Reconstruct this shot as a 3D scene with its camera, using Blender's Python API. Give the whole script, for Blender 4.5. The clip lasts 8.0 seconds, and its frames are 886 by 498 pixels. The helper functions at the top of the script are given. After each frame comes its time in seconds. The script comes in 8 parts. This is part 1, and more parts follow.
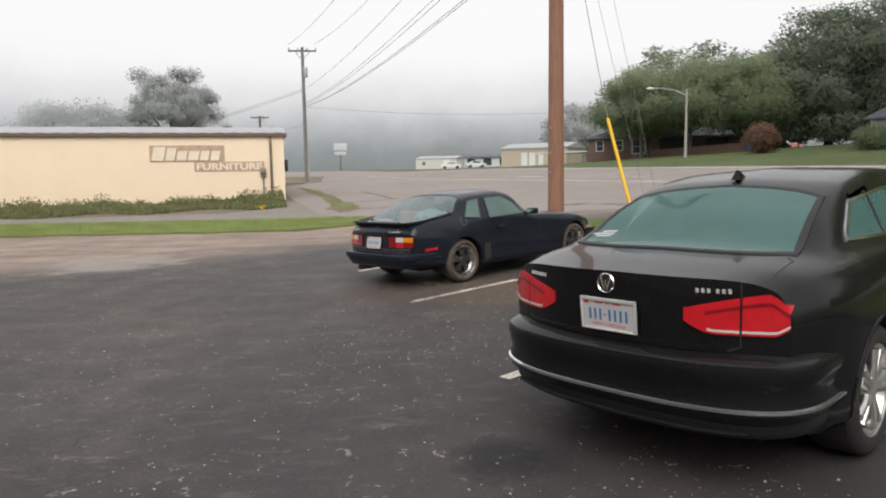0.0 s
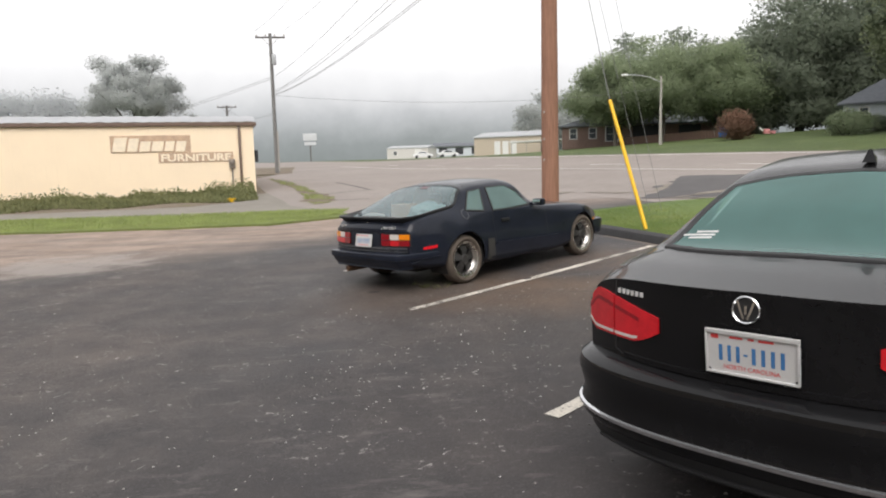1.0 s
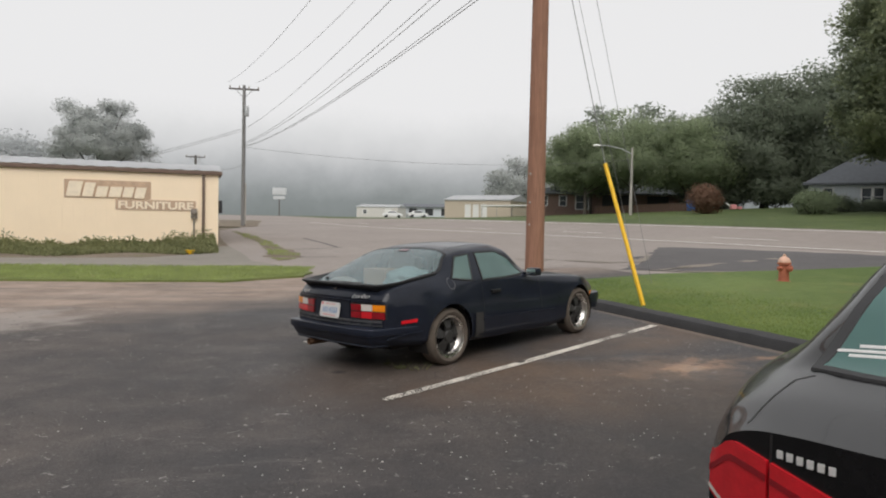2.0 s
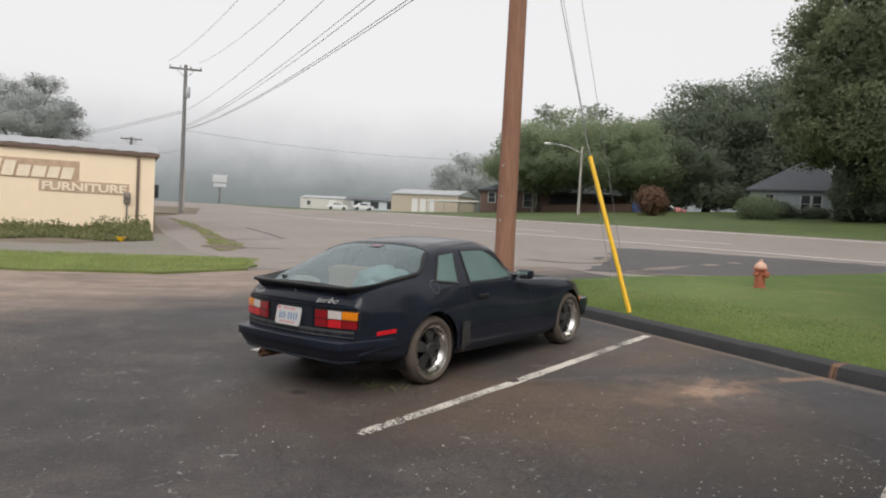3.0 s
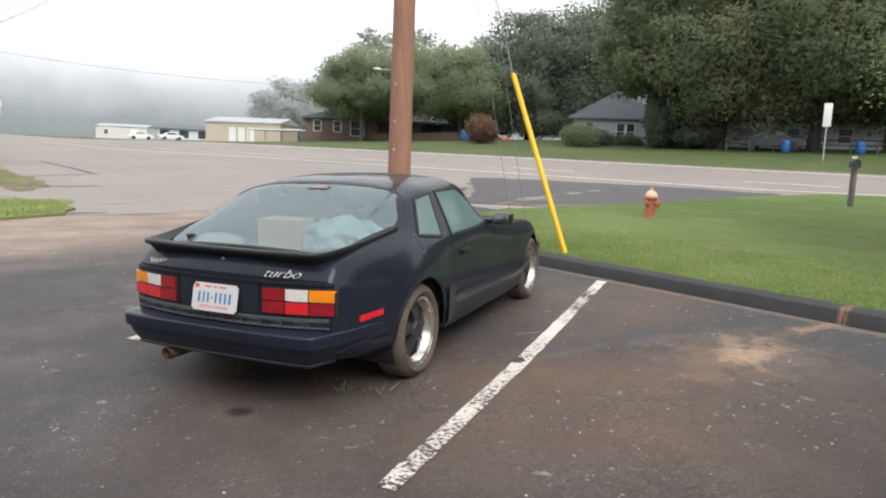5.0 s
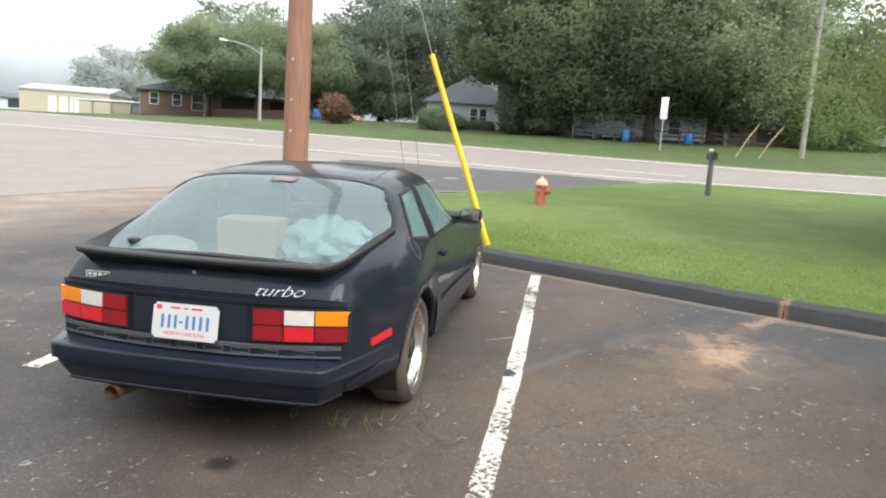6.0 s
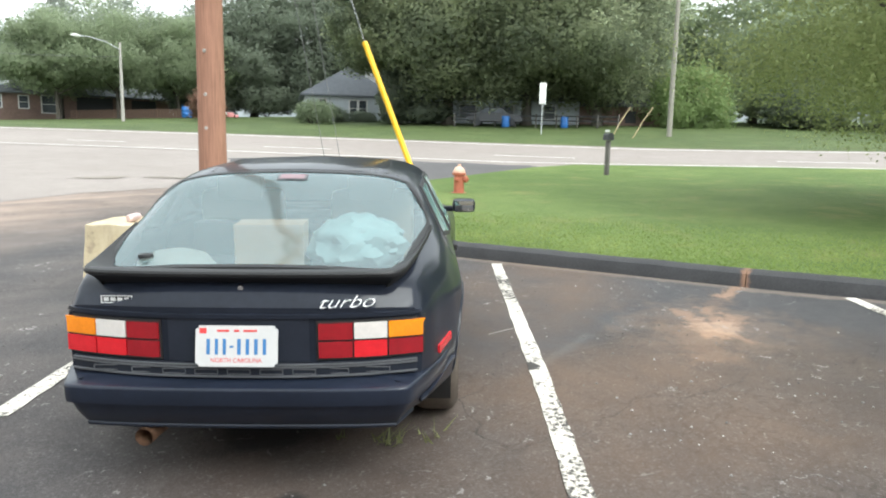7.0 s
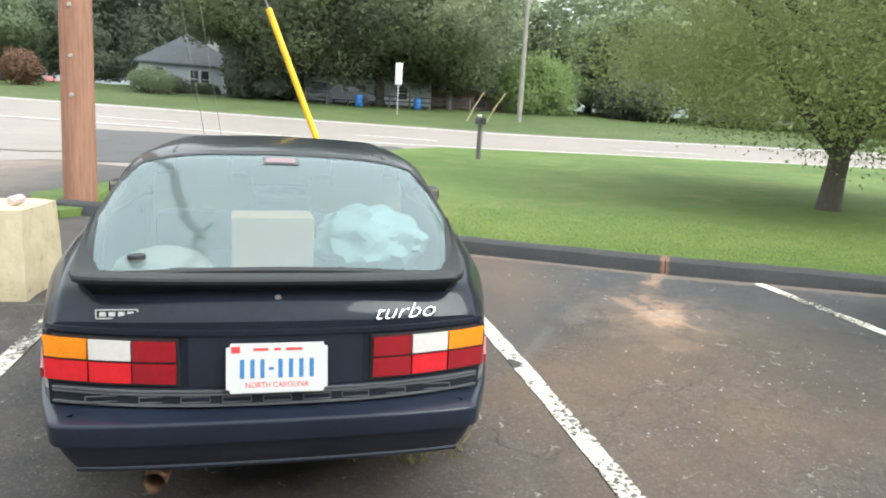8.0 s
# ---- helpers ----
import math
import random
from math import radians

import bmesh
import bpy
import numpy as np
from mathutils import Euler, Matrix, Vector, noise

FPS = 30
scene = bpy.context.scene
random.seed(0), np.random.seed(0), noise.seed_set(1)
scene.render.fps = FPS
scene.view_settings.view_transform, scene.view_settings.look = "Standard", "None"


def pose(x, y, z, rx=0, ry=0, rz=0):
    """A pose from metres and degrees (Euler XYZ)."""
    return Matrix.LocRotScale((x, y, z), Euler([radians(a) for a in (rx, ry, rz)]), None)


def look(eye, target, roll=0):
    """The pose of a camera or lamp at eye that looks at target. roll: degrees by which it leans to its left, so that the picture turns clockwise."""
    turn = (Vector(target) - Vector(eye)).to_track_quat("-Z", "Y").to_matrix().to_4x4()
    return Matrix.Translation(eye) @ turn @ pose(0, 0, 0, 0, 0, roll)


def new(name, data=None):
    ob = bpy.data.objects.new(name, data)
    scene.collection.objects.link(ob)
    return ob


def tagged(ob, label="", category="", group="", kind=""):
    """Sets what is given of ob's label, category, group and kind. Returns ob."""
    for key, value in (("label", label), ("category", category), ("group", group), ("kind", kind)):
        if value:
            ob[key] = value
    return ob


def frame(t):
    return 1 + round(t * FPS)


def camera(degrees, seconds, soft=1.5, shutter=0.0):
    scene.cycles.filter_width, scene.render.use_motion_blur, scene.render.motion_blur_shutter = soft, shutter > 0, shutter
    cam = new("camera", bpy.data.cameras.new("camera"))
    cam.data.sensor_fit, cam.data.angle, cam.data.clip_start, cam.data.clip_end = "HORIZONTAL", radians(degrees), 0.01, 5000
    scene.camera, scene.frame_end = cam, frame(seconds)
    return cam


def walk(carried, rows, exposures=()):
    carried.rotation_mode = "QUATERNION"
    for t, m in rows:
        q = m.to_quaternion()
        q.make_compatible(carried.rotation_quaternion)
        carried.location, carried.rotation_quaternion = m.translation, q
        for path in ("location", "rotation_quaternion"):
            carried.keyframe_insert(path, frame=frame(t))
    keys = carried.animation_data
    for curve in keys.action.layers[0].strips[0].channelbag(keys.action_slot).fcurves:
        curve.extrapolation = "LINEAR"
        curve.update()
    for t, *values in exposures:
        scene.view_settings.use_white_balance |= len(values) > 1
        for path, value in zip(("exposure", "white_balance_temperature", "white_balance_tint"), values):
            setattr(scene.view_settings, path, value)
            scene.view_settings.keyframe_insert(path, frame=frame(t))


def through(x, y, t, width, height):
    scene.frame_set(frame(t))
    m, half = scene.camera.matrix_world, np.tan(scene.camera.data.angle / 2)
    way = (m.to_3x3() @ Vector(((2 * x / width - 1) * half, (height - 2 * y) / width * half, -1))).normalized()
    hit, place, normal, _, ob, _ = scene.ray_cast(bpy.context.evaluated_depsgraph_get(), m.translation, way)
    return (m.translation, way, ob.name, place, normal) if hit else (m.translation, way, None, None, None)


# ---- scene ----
# camera and its walk
cam = camera(65.5, 8.0, soft=2.0)
PATH = [
    (0, (0.273, -0.137, 1.560), (0.198, 1.851, 1.347), -0.95),
    (0.5, (0.073, 0.347, 1.551), (0.003, 2.326, 1.270), -3.51),
    (1, (-0.098, 0.935, 1.543), (-0.091, 2.920, 1.299), -1.49),
    (1.5, (-0.236, 1.462, 1.528), (-0.140, 3.455, 1.397), -1.62),
    (2, (-0.254, 2.154, 1.536), (-0.148, 4.150, 1.467), 1.14),
    (3.3, (-0.657, 3.627, 1.498), (-0.315, 5.596, 1.398), 1.49),
    (3.5, (-0.730, 3.839, 1.546), (-0.328, 5.788, 1.351), -0.93),
    (4, (-0.895, 4.406, 1.501), (-0.338, 6.324, 1.387), -0.38),
    (4.5, (-1.104, 4.812, 1.448), (-0.436, 6.689, 1.281), 2.76),
    (5.8, (-1.690, 5.935, 1.499), (-0.637, 7.602, 1.167), 2.32),
    (6, (-1.810, 6.120, 1.479), (-0.650, 7.723, 1.191), 3.86),
    (6.5, (-2.020, 6.520, 1.433), (-0.748, 8.042, 1.177), 0.55),
    (7, (-2.252, 6.810, 1.424), (-0.832, 8.187, 1.127), 1.28),
    (7.5, (-2.420, 7.181, 1.422), (-0.819, 8.341, 1.119), 1.84),
    (8, (-2.498, 7.609, 1.419), (-0.806, 8.622, 1.083), 3.41),
]
walk(cam, [(t, look(eye, target, roll)) for t, eye, target, roll in PATH],
     [(0.0, 0.19, 6580, 12), (1.0, 0.40, 6580, 12), (2.0, -0.03, 6580, 11), (3.5, 0.13, 6520, 12), (4.5, 0.42, 6400, 12), (6.0, 1.07, 6300, 7), (7.0, 1.25, 6150, 4), (8.0, 1.36, 6170, 3)])

# ---------------------------------------------------------------- light
SUN_EL, SUN_AZ = radians(48), radians(178)
world = bpy.data.worlds.new("overcast_sky")
scene.world = world
world.use_nodes = True
wn = world.node_tree
wn.nodes.clear()
w_sky = wn.nodes.new("ShaderNodeTexSky")
w_sky.sky_type = "NISHITA"
w_sky.sun_disc = False
w_sky.sun_elevation, w_sky.sun_rotation = SUN_EL, SUN_AZ
w_sky.air_density, w_sky.dust_density, w_sky.ozone_density = 1.0, 6.0, 1.0
w_sat = wn.nodes.new("ShaderNodeHueSaturation")
w_sat.inputs["Saturation"].default_value = 0.06
w_mix = wn.nodes.new("ShaderNodeMixRGB")
w_mix.inputs[0].default_value = 0.72
w_mix.inputs[2].default_value = (8.2, 8.3, 8.4, 1)
w_bg = wn.nodes.new("ShaderNodeBackground")
w_bg.inputs["Strength"].default_value = 0.122
w_out = wn.nodes.new("ShaderNodeOutputWorld")
wn.links.new(w_sky.outputs[0], w_sat.inputs["Color"])
wn.links.new(w_sat.outputs[0], w_mix.inputs[1])
wn.links.new(w_mix.outputs[0], w_bg.inputs["Color"])
wn.links.new(w_bg.outputs[0], w_out.inputs["Surface"])

sun_data = bpy.data.lights.new("sun", "SUN")
sun_data.energy, sun_data.angle, sun_data.color = 1.25, radians(40), (1.0, 0.96, 0.9)
sun = new("sun", sun_data)
sun.matrix_world = look((0, 0, 60), (-60 * math.cos(SUN_EL) * math.sin(SUN_AZ), -60 * math.cos(SUN_EL) * math.cos(SUN_AZ), 60 - 60 * math.sin(SUN_EL)))

# ---------------------------------------------------------------- materials
def shader(name, rough=0.7, metal=0.0, spec=0.5):
    m = bpy.data.materials.new(name)
    m.use_nodes = True
    b = m.node_tree.nodes["Principled BSDF"]
    b.inputs["Roughness"].default_value = rough
    b.inputs["Metallic"].default_value = metal
    b.inputs["Specular IOR Level"].default_value = spec
    return m, m.node_tree, b


def coords(nt):
    return nt.nodes.new("ShaderNodeTexCoord").outputs["Object"]


def noise_tex(nt, scale, detail=4.0, rough=0.6, vec=None, stretch=None):
    n = nt.nodes.new("ShaderNodeTexNoise")
    n.inputs["Scale"].default_value = scale
    n.inputs["Detail"].default_value = detail
    n.inputs["Roughness"].default_value = rough
    v = vec or coords(nt)
    if stretch:
        mp = nt.nodes.new("ShaderNodeMapping")
        mp.inputs["Scale"].default_value = stretch
        nt.links.new(v, mp.inputs["Vector"])
        v = mp.outputs[0]
    nt.links.new(v, n.inputs["Vector"])
    return n.outputs["Fac"]


def ramp(nt, fac, stops):
    r = nt.nodes.new("ShaderNodeValToRGB")
    el = r.color_ramp.elements
    while len(el) < len(stops):
        el.new(0.5)
    for e, (p, c) in zip(el, stops):
        e.position = p
        e.color = (*c, 1) if len(c) == 3 else c
    nt.links.new(fac, r.inputs[0])
    return r.outputs[0]


def grey(v):
    return (v, v, v)


def mix(nt, fac, a, b, mode="MIX"):
    n = nt.nodes.new("ShaderNodeMixRGB")
    n.blend_type = mode
    for i, v in ((0, fac), (1, a), (2, b)):
        if isinstance(v, (int, float)):
            n.inputs[i].default_value = v
        elif isinstance(v, tuple):
            n.inputs[i].default_value = (*v, 1)
        else:
            nt.links.new(v, n.inputs[i])
    return n.outputs[0]


def calc(nt, op, a, b=0.0):
    n = nt.nodes.new("ShaderNodeMath")
    n.operation = op
    for i, v in ((0, a), (1, b)):
        if isinstance(v, (int, float)):
            n.inputs[i].default_value = v
        else:
            nt.links.new(v, n.inputs[i])
    return n.outputs[0]


def bump(nt, b, height, strength=0.3, dist=0.01):
    n = nt.nodes.new("ShaderNodeBump")
    n.inputs["Strength"].default_value = strength
    n.inputs["Distance"].default_value = dist
    nt.links.new(height, n.inputs["Height"])
    nt.links.new(n.outputs[0], b.inputs["Normal"])


def plain(name, col, rough=0.6, metal=0.0, vary=0.15, scale=6.0, grain=60.0, relief=0.1, coat=0.0, spec=0.5):
    """A surface with large and fine variation of one colour."""
    m, nt, b = shader(name, rough, metal, spec)
    big = noise_tex(nt, scale, 5)
    fine = noise_tex(nt, grain, 3)
    lo = tuple(c * (1 - vary) for c in col)
    hi = tuple(min(1, c * (1 + vary)) for c in col)
    c = ramp(nt, big, [(0.3, lo), (0.7, hi)])
    c = mix(nt, 0.35, c, ramp(nt, fine, [(0.3, lo), (0.7, hi)]))
    nt.links.new(c, b.inputs["Base Color"])
    nt.links.new(calc(nt, "ADD", rough - 0.08, calc(nt, "MULTIPLY", big, 0.16)), b.inputs["Roughness"])
    if relief:
        bump(nt, b, fine, relief, 0.004)
    if coat:
        b.inputs["Coat Weight"].default_value = coat
        b.inputs["Coat Roughness"].default_value = 0.03
    return m


def spot(nt, x, y, radius, wobble=0.6, scale=1.5):
    """A soft stain round a place on the ground: 1 in the middle, 0 outside, with a ragged edge."""
    v = nt.nodes.new("ShaderNodeVectorMath")
    v.operation = "DISTANCE"
    nt.links.new(coords(nt), v.inputs[0])
    v.inputs[1].default_value = (x, y, 0.034 * x + 0.012 * y)
    n = noise_tex(nt, scale, 6, 0.65)
    d = calc(nt, "ADD", calc(nt, "DIVIDE", v.outputs["Value"], radius), calc(nt, "MULTIPLY", calc(nt, "SUBTRACT", n, 0.5), wobble * 2))
    return ramp(nt, d, [(0.45, grey(1.0)), (1.0, grey(0.0))])


def streak(nt, a, b, width, wobble=0.5, scale=6.0):
    """A ragged stain along a line on the ground from a to b."""
    sep = nt.nodes.new("ShaderNodeSeparateXYZ")
    nt.links.new(coords(nt), sep.inputs[0])
    length = math.hypot(b[0] - a[0], b[1] - a[1])
    dx, dy = (b[0] - a[0]) / length, (b[1] - a[1]) / length
    px = calc(nt, "SUBTRACT", sep.outputs["X"], a[0])
    py = calc(nt, "SUBTRACT", sep.outputs["Y"], a[1])
    along = calc(nt, "ADD", calc(nt, "MULTIPLY", px, dx), calc(nt, "MULTIPLY", py, dy))
    across = calc(nt, "ABSOLUTE", calc(nt, "SUBTRACT", calc(nt, "MULTIPLY", py, dx), calc(nt, "MULTIPLY", px, dy)), 0.0)
    over = calc(nt, "MAXIMUM", calc(nt, "SUBTRACT", along, length), calc(nt, "MULTIPLY", along, -1.0))
    d = calc(nt, "DIVIDE", calc(nt, "MAXIMUM", across, over), width)
    d = calc(nt, "ADD", d, calc(nt, "MULTIPLY", calc(nt, "SUBTRACT", noise_tex(nt, scale, 6, 0.7), 0.5), wobble * 2))
    return ramp(nt, d, [(0.3, grey(1.0)), (1.0, grey(0.0))])


def beyond(nt, kx, ky, limit, soft, wobble, scale):
    """1 on the ground where kx * x + ky * y passes a limit, with a ragged edge."""
    sep = nt.nodes.new("ShaderNodeSeparateXYZ")
    nt.links.new(coords(nt), sep.inputs[0])
    k = calc(nt, "ADD", calc(nt, "MULTIPLY", sep.outputs["X"], kx), calc(nt, "MULTIPLY", sep.outputs["Y"], ky))
    k = calc(nt, "ADD", calc(nt, "SUBTRACT", k, limit), calc(nt, "MULTIPLY", calc(nt, "SUBTRACT", noise_tex(nt, scale, 6, 0.65), 0.5), wobble))
    k = calc(nt, "ADD", calc(nt, "DIVIDE", k, soft), 0.5)
    return ramp(nt, k, [(0.0, grey(0.0)), (1.0, grey(1.0))])


def leaf_material(name, dark, light, gloss=0.6, through=0.45, scale=0.35, patch_weight=0.5, single=0.6):
    m, nt, b = shader(name, gloss, 0, 0.12)
    g = nt.nodes.new("ShaderNodeNewGeometry")
    big = noise_tex(nt, scale, 3)
    big = calc(nt, "MULTIPLY", calc(nt, "SUBTRACT", big, 0.5), patch_weight)
    k = calc(nt, "ADD", calc(nt, "ADD", calc(nt, "MULTIPLY", calc(nt, "SUBTRACT", g.outputs["Random Per Island"], 0.5), single), 0.5), big)
    c = ramp(nt, k, [(0.15, dark), (0.85, light)])
    nt.links.new(c, b.inputs["Base Color"])
    tr = nt.nodes.new("ShaderNodeBsdfTranslucent")
    nt.links.new(c, tr.inputs["Color"])
    mx = nt.nodes.new("ShaderNodeMixShader")
    mx.inputs[0].default_value = through
    out = nt.nodes["Material Output"]
    nt.links.new(b.outputs[0], mx.inputs[1])
    nt.links.new(tr.outputs[0], mx.inputs[2])
    nt.links.new(mx.outputs[0], out.inputs["Surface"])
    return m


def make_asphalt():
    m, nt, b = shader("worn_parking_asphalt", 0.75, 0, 0.35)
    big = noise_tex(nt, 0.35, 6, 0.6)
    mid = noise_tex(nt, 2.2, 6, 0.65)
    grit = noise_tex(nt, 90, 3, 0.7)
    c = ramp(nt, big, [(0.3, (0.028, 0.025, 0.027)), (0.5, (0.052, 0.044, 0.043)), (0.72, (0.105, 0.086, 0.078))])
    c = mix(nt, 0.4, c, ramp(nt, mid, [(0.35, (0.032, 0.030, 0.031)), (0.7, (0.105, 0.093, 0.086))]))
    c = mix(nt, 0.5, c, ramp(nt, grit, [(0.35, grey(0.25)), (0.65, grey(0.8))]), "OVERLAY")
    specks = noise_tex(nt, 70, 2, 0.5)
    patchy = noise_tex(nt, 0.9, 5, 0.65)
    c = mix(nt, calc(nt, "MULTIPLY", ramp(nt, specks, [(0.62, grey(0.0)), (0.70, grey(0.7))]), ramp(nt, patchy, [(0.35, grey(0.15)), (0.65, grey(0.75))])), c, (0.26, 0.25, 0.24))
    # washed-out lighter scuffs and gravel dust
    dust = noise_tex(nt, 0.7, 8, 0.72)
    c = mix(nt, ramp(nt, dust, [(0.56, grey(0.0)), (0.75, grey(0.4))]), c, (0.17, 0.16, 0.15))
    # a smoother, darker sealed strip along the kerb
    seal = calc(nt, "MAXIMUM", beyond(nt, 0.0, 1.0, 9.15, 0.22, 0.5, 2.2), beyond(nt, 1.0, 0.12, 3.50, 0.22, 0.5, 2.2))
    seal = calc(nt, "MULTIPLY", seal, beyond(nt, 1.0, 0.0, 0.75, 0.3, 0.3, 2.0))
    seal = calc(nt, "MULTIPLY", seal, calc(nt, "SUBTRACT", 1.0, beyond(nt, 0.0, 1.0, 13.0, 1.5, 1.0, 1.0)))
    worn = mix(nt, 0.55, c, ramp(nt, mid, [(0.35, (0.054, 0.042, 0.034)), (0.7, (0.122, 0.093, 0.072))]))
    bay = calc(nt, "MULTIPLY", spot(nt, 2.3, 8.4, 3.4, 0.35, 0.9), 0.76)
    c = mix(nt, bay, c, worn)
    # broad damp and dry patches over the whole lot
    damp = noise_tex(nt, 0.55, 5, 0.6)
    c = mix(nt, ramp(nt, damp, [(0.38, grey(0.45)), (0.52, grey(0.0))]), c, (0.034, 0.032, 0.034))
    c = mix(nt, ramp(nt, damp, [(0.55, grey(0.0)), (0.72, grey(0.5))]), c, (0.125, 0.104, 0.092))
    # open pits, pale stones and fine crazing of the worn part
    pits = ramp(nt, noise_tex(nt, 30, 3, 0.6), [(0.37, grey(0.95)), (0.42, grey(0.0))])
    c = mix(nt, calc(nt, "MULTIPLY", pits, bay), c, (0.016, 0.015, 0.015))
    stones = ramp(nt, noise_tex(nt, 62, 3, 0.6), [(0.57, grey(0.0)), (0.67, grey(0.6))])
    c = mix(nt, calc(nt, "MULTIPLY", stones, calc(nt, "ADD", calc(nt, "MULTIPLY", bay, 0.42), 0.24)), c, (0.36, 0.34, 0.32))
    vz = nt.nodes.new("ShaderNodeTexVoronoi")
    vz.feature = "DISTANCE_TO_EDGE"
    vz.inputs["Scale"].default_value = 5.5
    vz.inputs["Randomness"].default_value = 1.0
    wz = nt.nodes.new("ShaderNodeVectorMath")
    wz.operation = "MULTIPLY_ADD"
    wzn = nt.nodes.new("ShaderNodeTexNoise")
    wzn.inputs["Scale"].default_value = 14
    wzn.inputs["Detail"].default_value = 4
    nt.links.new(coords(nt), wzn.inputs["Vector"])
    nt.links.new(wzn.outputs["Color"], wz.inputs[0])
    wz.inputs[1].default_value = (0.12, 0.12, 0.12)
    nt.links.new(coords(nt), wz.inputs[2])
    nt.links.new(wz.outputs[0], vz.inputs["Vector"])
    craze = ramp(nt, vz.outputs["Distance"], [(0.0, grey(1.0)), (0.05, grey(0.0))])
    craze = calc(nt, "MULTIPLY", calc(nt, "MULTIPLY", craze, bay), ramp(nt, patchy, [(0.34, grey(0.0)), (0.5, grey(1.0))]))
    c = mix(nt, craze, c, (0.018, 0.017, 0.016))
    c = mix(nt, calc(nt, "MULTIPLY", seal, 0.85), c, ramp(nt, mid, [(0.3, (0.040, 0.041, 0.045)), (0.7, (0.074, 0.071, 0.074))]))
    # pale brown dust and sand washed along the verge
    dirt = noise_tex(nt, 1.3, 8, 0.7)
    long_dirt = noise_tex(nt, 0.9, 7, 0.7, stretch=(0.35, 1.5, 1))
    f = calc(nt, "MULTIPLY", beyond(nt, -0.72, 1.0, 16.9, 3.6, 3.0, 0.5), ramp(nt, long_dirt, [(0.28, grey(0.3)), (0.6, grey(1.0))]))
    c = mix(nt, f, c, ramp(nt, dirt, [(0.3, (0.22, 0.162, 0.128)), (0.7, (0.40, 0.305, 0.245))]))
    # brown dirt round the parked coupe and along the kerb's foot
    for (x, y, r, k) in ((-0.6, 8.6, 1.3, 0.3), (2.7, 10.6, 1.3, 0.6), (0.7, 9.2, 0.8, 0.5), (1.7, 10.0, 0.8, 0.45), (0.9, 8.2, 1.2, 0.6), (1.9, 7.9, 1.3, 0.45)):
        f = calc(nt, "MULTIPLY", spot(nt, x, y, r, 0.5, 1.1), ramp(nt, dirt, [(0.3, grey(0.25 * k)), (0.65, grey(k))]))
        c = mix(nt, f, c, (0.15, 0.098, 0.066))
    for (p, q, w) in (((2.78, 12.7), (3.84, 9.15), 0.11), ((3.84, 9.0), (4.5, 7.3), 0.10)):
        c = mix(nt, calc(nt, "MULTIPLY", streak(nt, p, q, w, 1.2, 8.0), 0.5), c, (0.24, 0.19, 0.15))
    # red clay washed out below the broken kerb, in crossing streaks
    for (p, q, w, k) in (((2.74, 9.08), (2.34, 8.66), 0.075, 0.55), ((2.86, 8.74), (2.38, 8.64), 0.09, 0.5), ((2.95, 9.0), (2.6, 8.7), 0.06, 0.4), ((2.46, 8.68), (2.36, 8.42), 0.035, 0.45), ((3.84, 9.1), (3.45, 9.06), 0.06, 0.55), ((3.45, 9.06), (2.9, 8.95), 0.10, 0.18), ((2.3, 8.8), (1.95, 8.5), 0.16, 0.2)):
        c = mix(nt, calc(nt, "MULTIPLY", streak(nt, p, q, w * 1.35, 1.7, 13.0), k * 0.85), c, (0.40, 0.245, 0.155))
    c = mix(nt, calc(nt, "MULTIPLY", spot(nt, 2.55, 8.75, 0.8, 1.3, 4.5), 0.30), c, (0.22, 0.15, 0.108))
    c = mix(nt, calc(nt, "MULTIPLY", spot(nt, 2.54, 8.72, 0.22, 1.7, 12.0), 0.35), c, (0.46, 0.33, 0.24))
    for (p, q, w, k) in (((0.95, 9.12), (1.7, 9.26), 0.05, 0.10), ((1.25, 9.75), (1.5, 9.72), 0.010, 0.9)):
        c = mix(nt, calc(nt, "MULTIPLY", streak(nt, p, q, w, 1.2, 9.0), k), c, (0.28, 0.26, 0.24))
    # darker asphalt behind the bays and by the sedan, a pale scuffed patch and dark oil drips
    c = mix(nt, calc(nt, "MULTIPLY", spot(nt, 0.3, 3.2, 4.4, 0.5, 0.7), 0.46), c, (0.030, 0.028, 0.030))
    c = mix(nt, calc(nt, "MULTIPLY", spot(nt, -6.2, 12.3, 1.5, 1.3, 1.6), 0.6), c, (0.33, 0.295, 0.27))
    c = mix(nt, calc(nt, "MULTIPLY", spot(nt, 2.4, 6.9, 1.7, 0.6, 1.2), 0.45), c, (0.036, 0.033, 0.033))
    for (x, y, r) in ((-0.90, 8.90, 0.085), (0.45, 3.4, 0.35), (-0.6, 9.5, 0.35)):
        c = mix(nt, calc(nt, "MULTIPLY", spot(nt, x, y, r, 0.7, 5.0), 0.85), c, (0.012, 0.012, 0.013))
    # pale dragged scuffs on the open part of the lot
    scuff = noise_tex(nt, 5.0, 6, 0.75, stretch=(0.5, 1.6, 1))
    for (x, y, r, k) in ((-2.6, 3.4, 2.4, 0.55), (0.3, 4.6, 1.6, 0.45), (-5.0, 7.0, 2.6, 0.35), (-1.2, 6.3, 1.5, 0.4)):
        c = mix(nt, calc(nt, "MULTIPLY", spot(nt, x, y, r, 0.6, 1.0), ramp(nt, scuff, [(0.55, grey(0.0)), (0.72, grey(k))])), c, (0.21, 0.185, 0.175))
    # short pale chipped edges of old cracks, in groups, with a dark line beside
    ve = nt.nodes.new("ShaderNodeTexVoronoi")
    ve.feature = "DISTANCE_TO_EDGE"
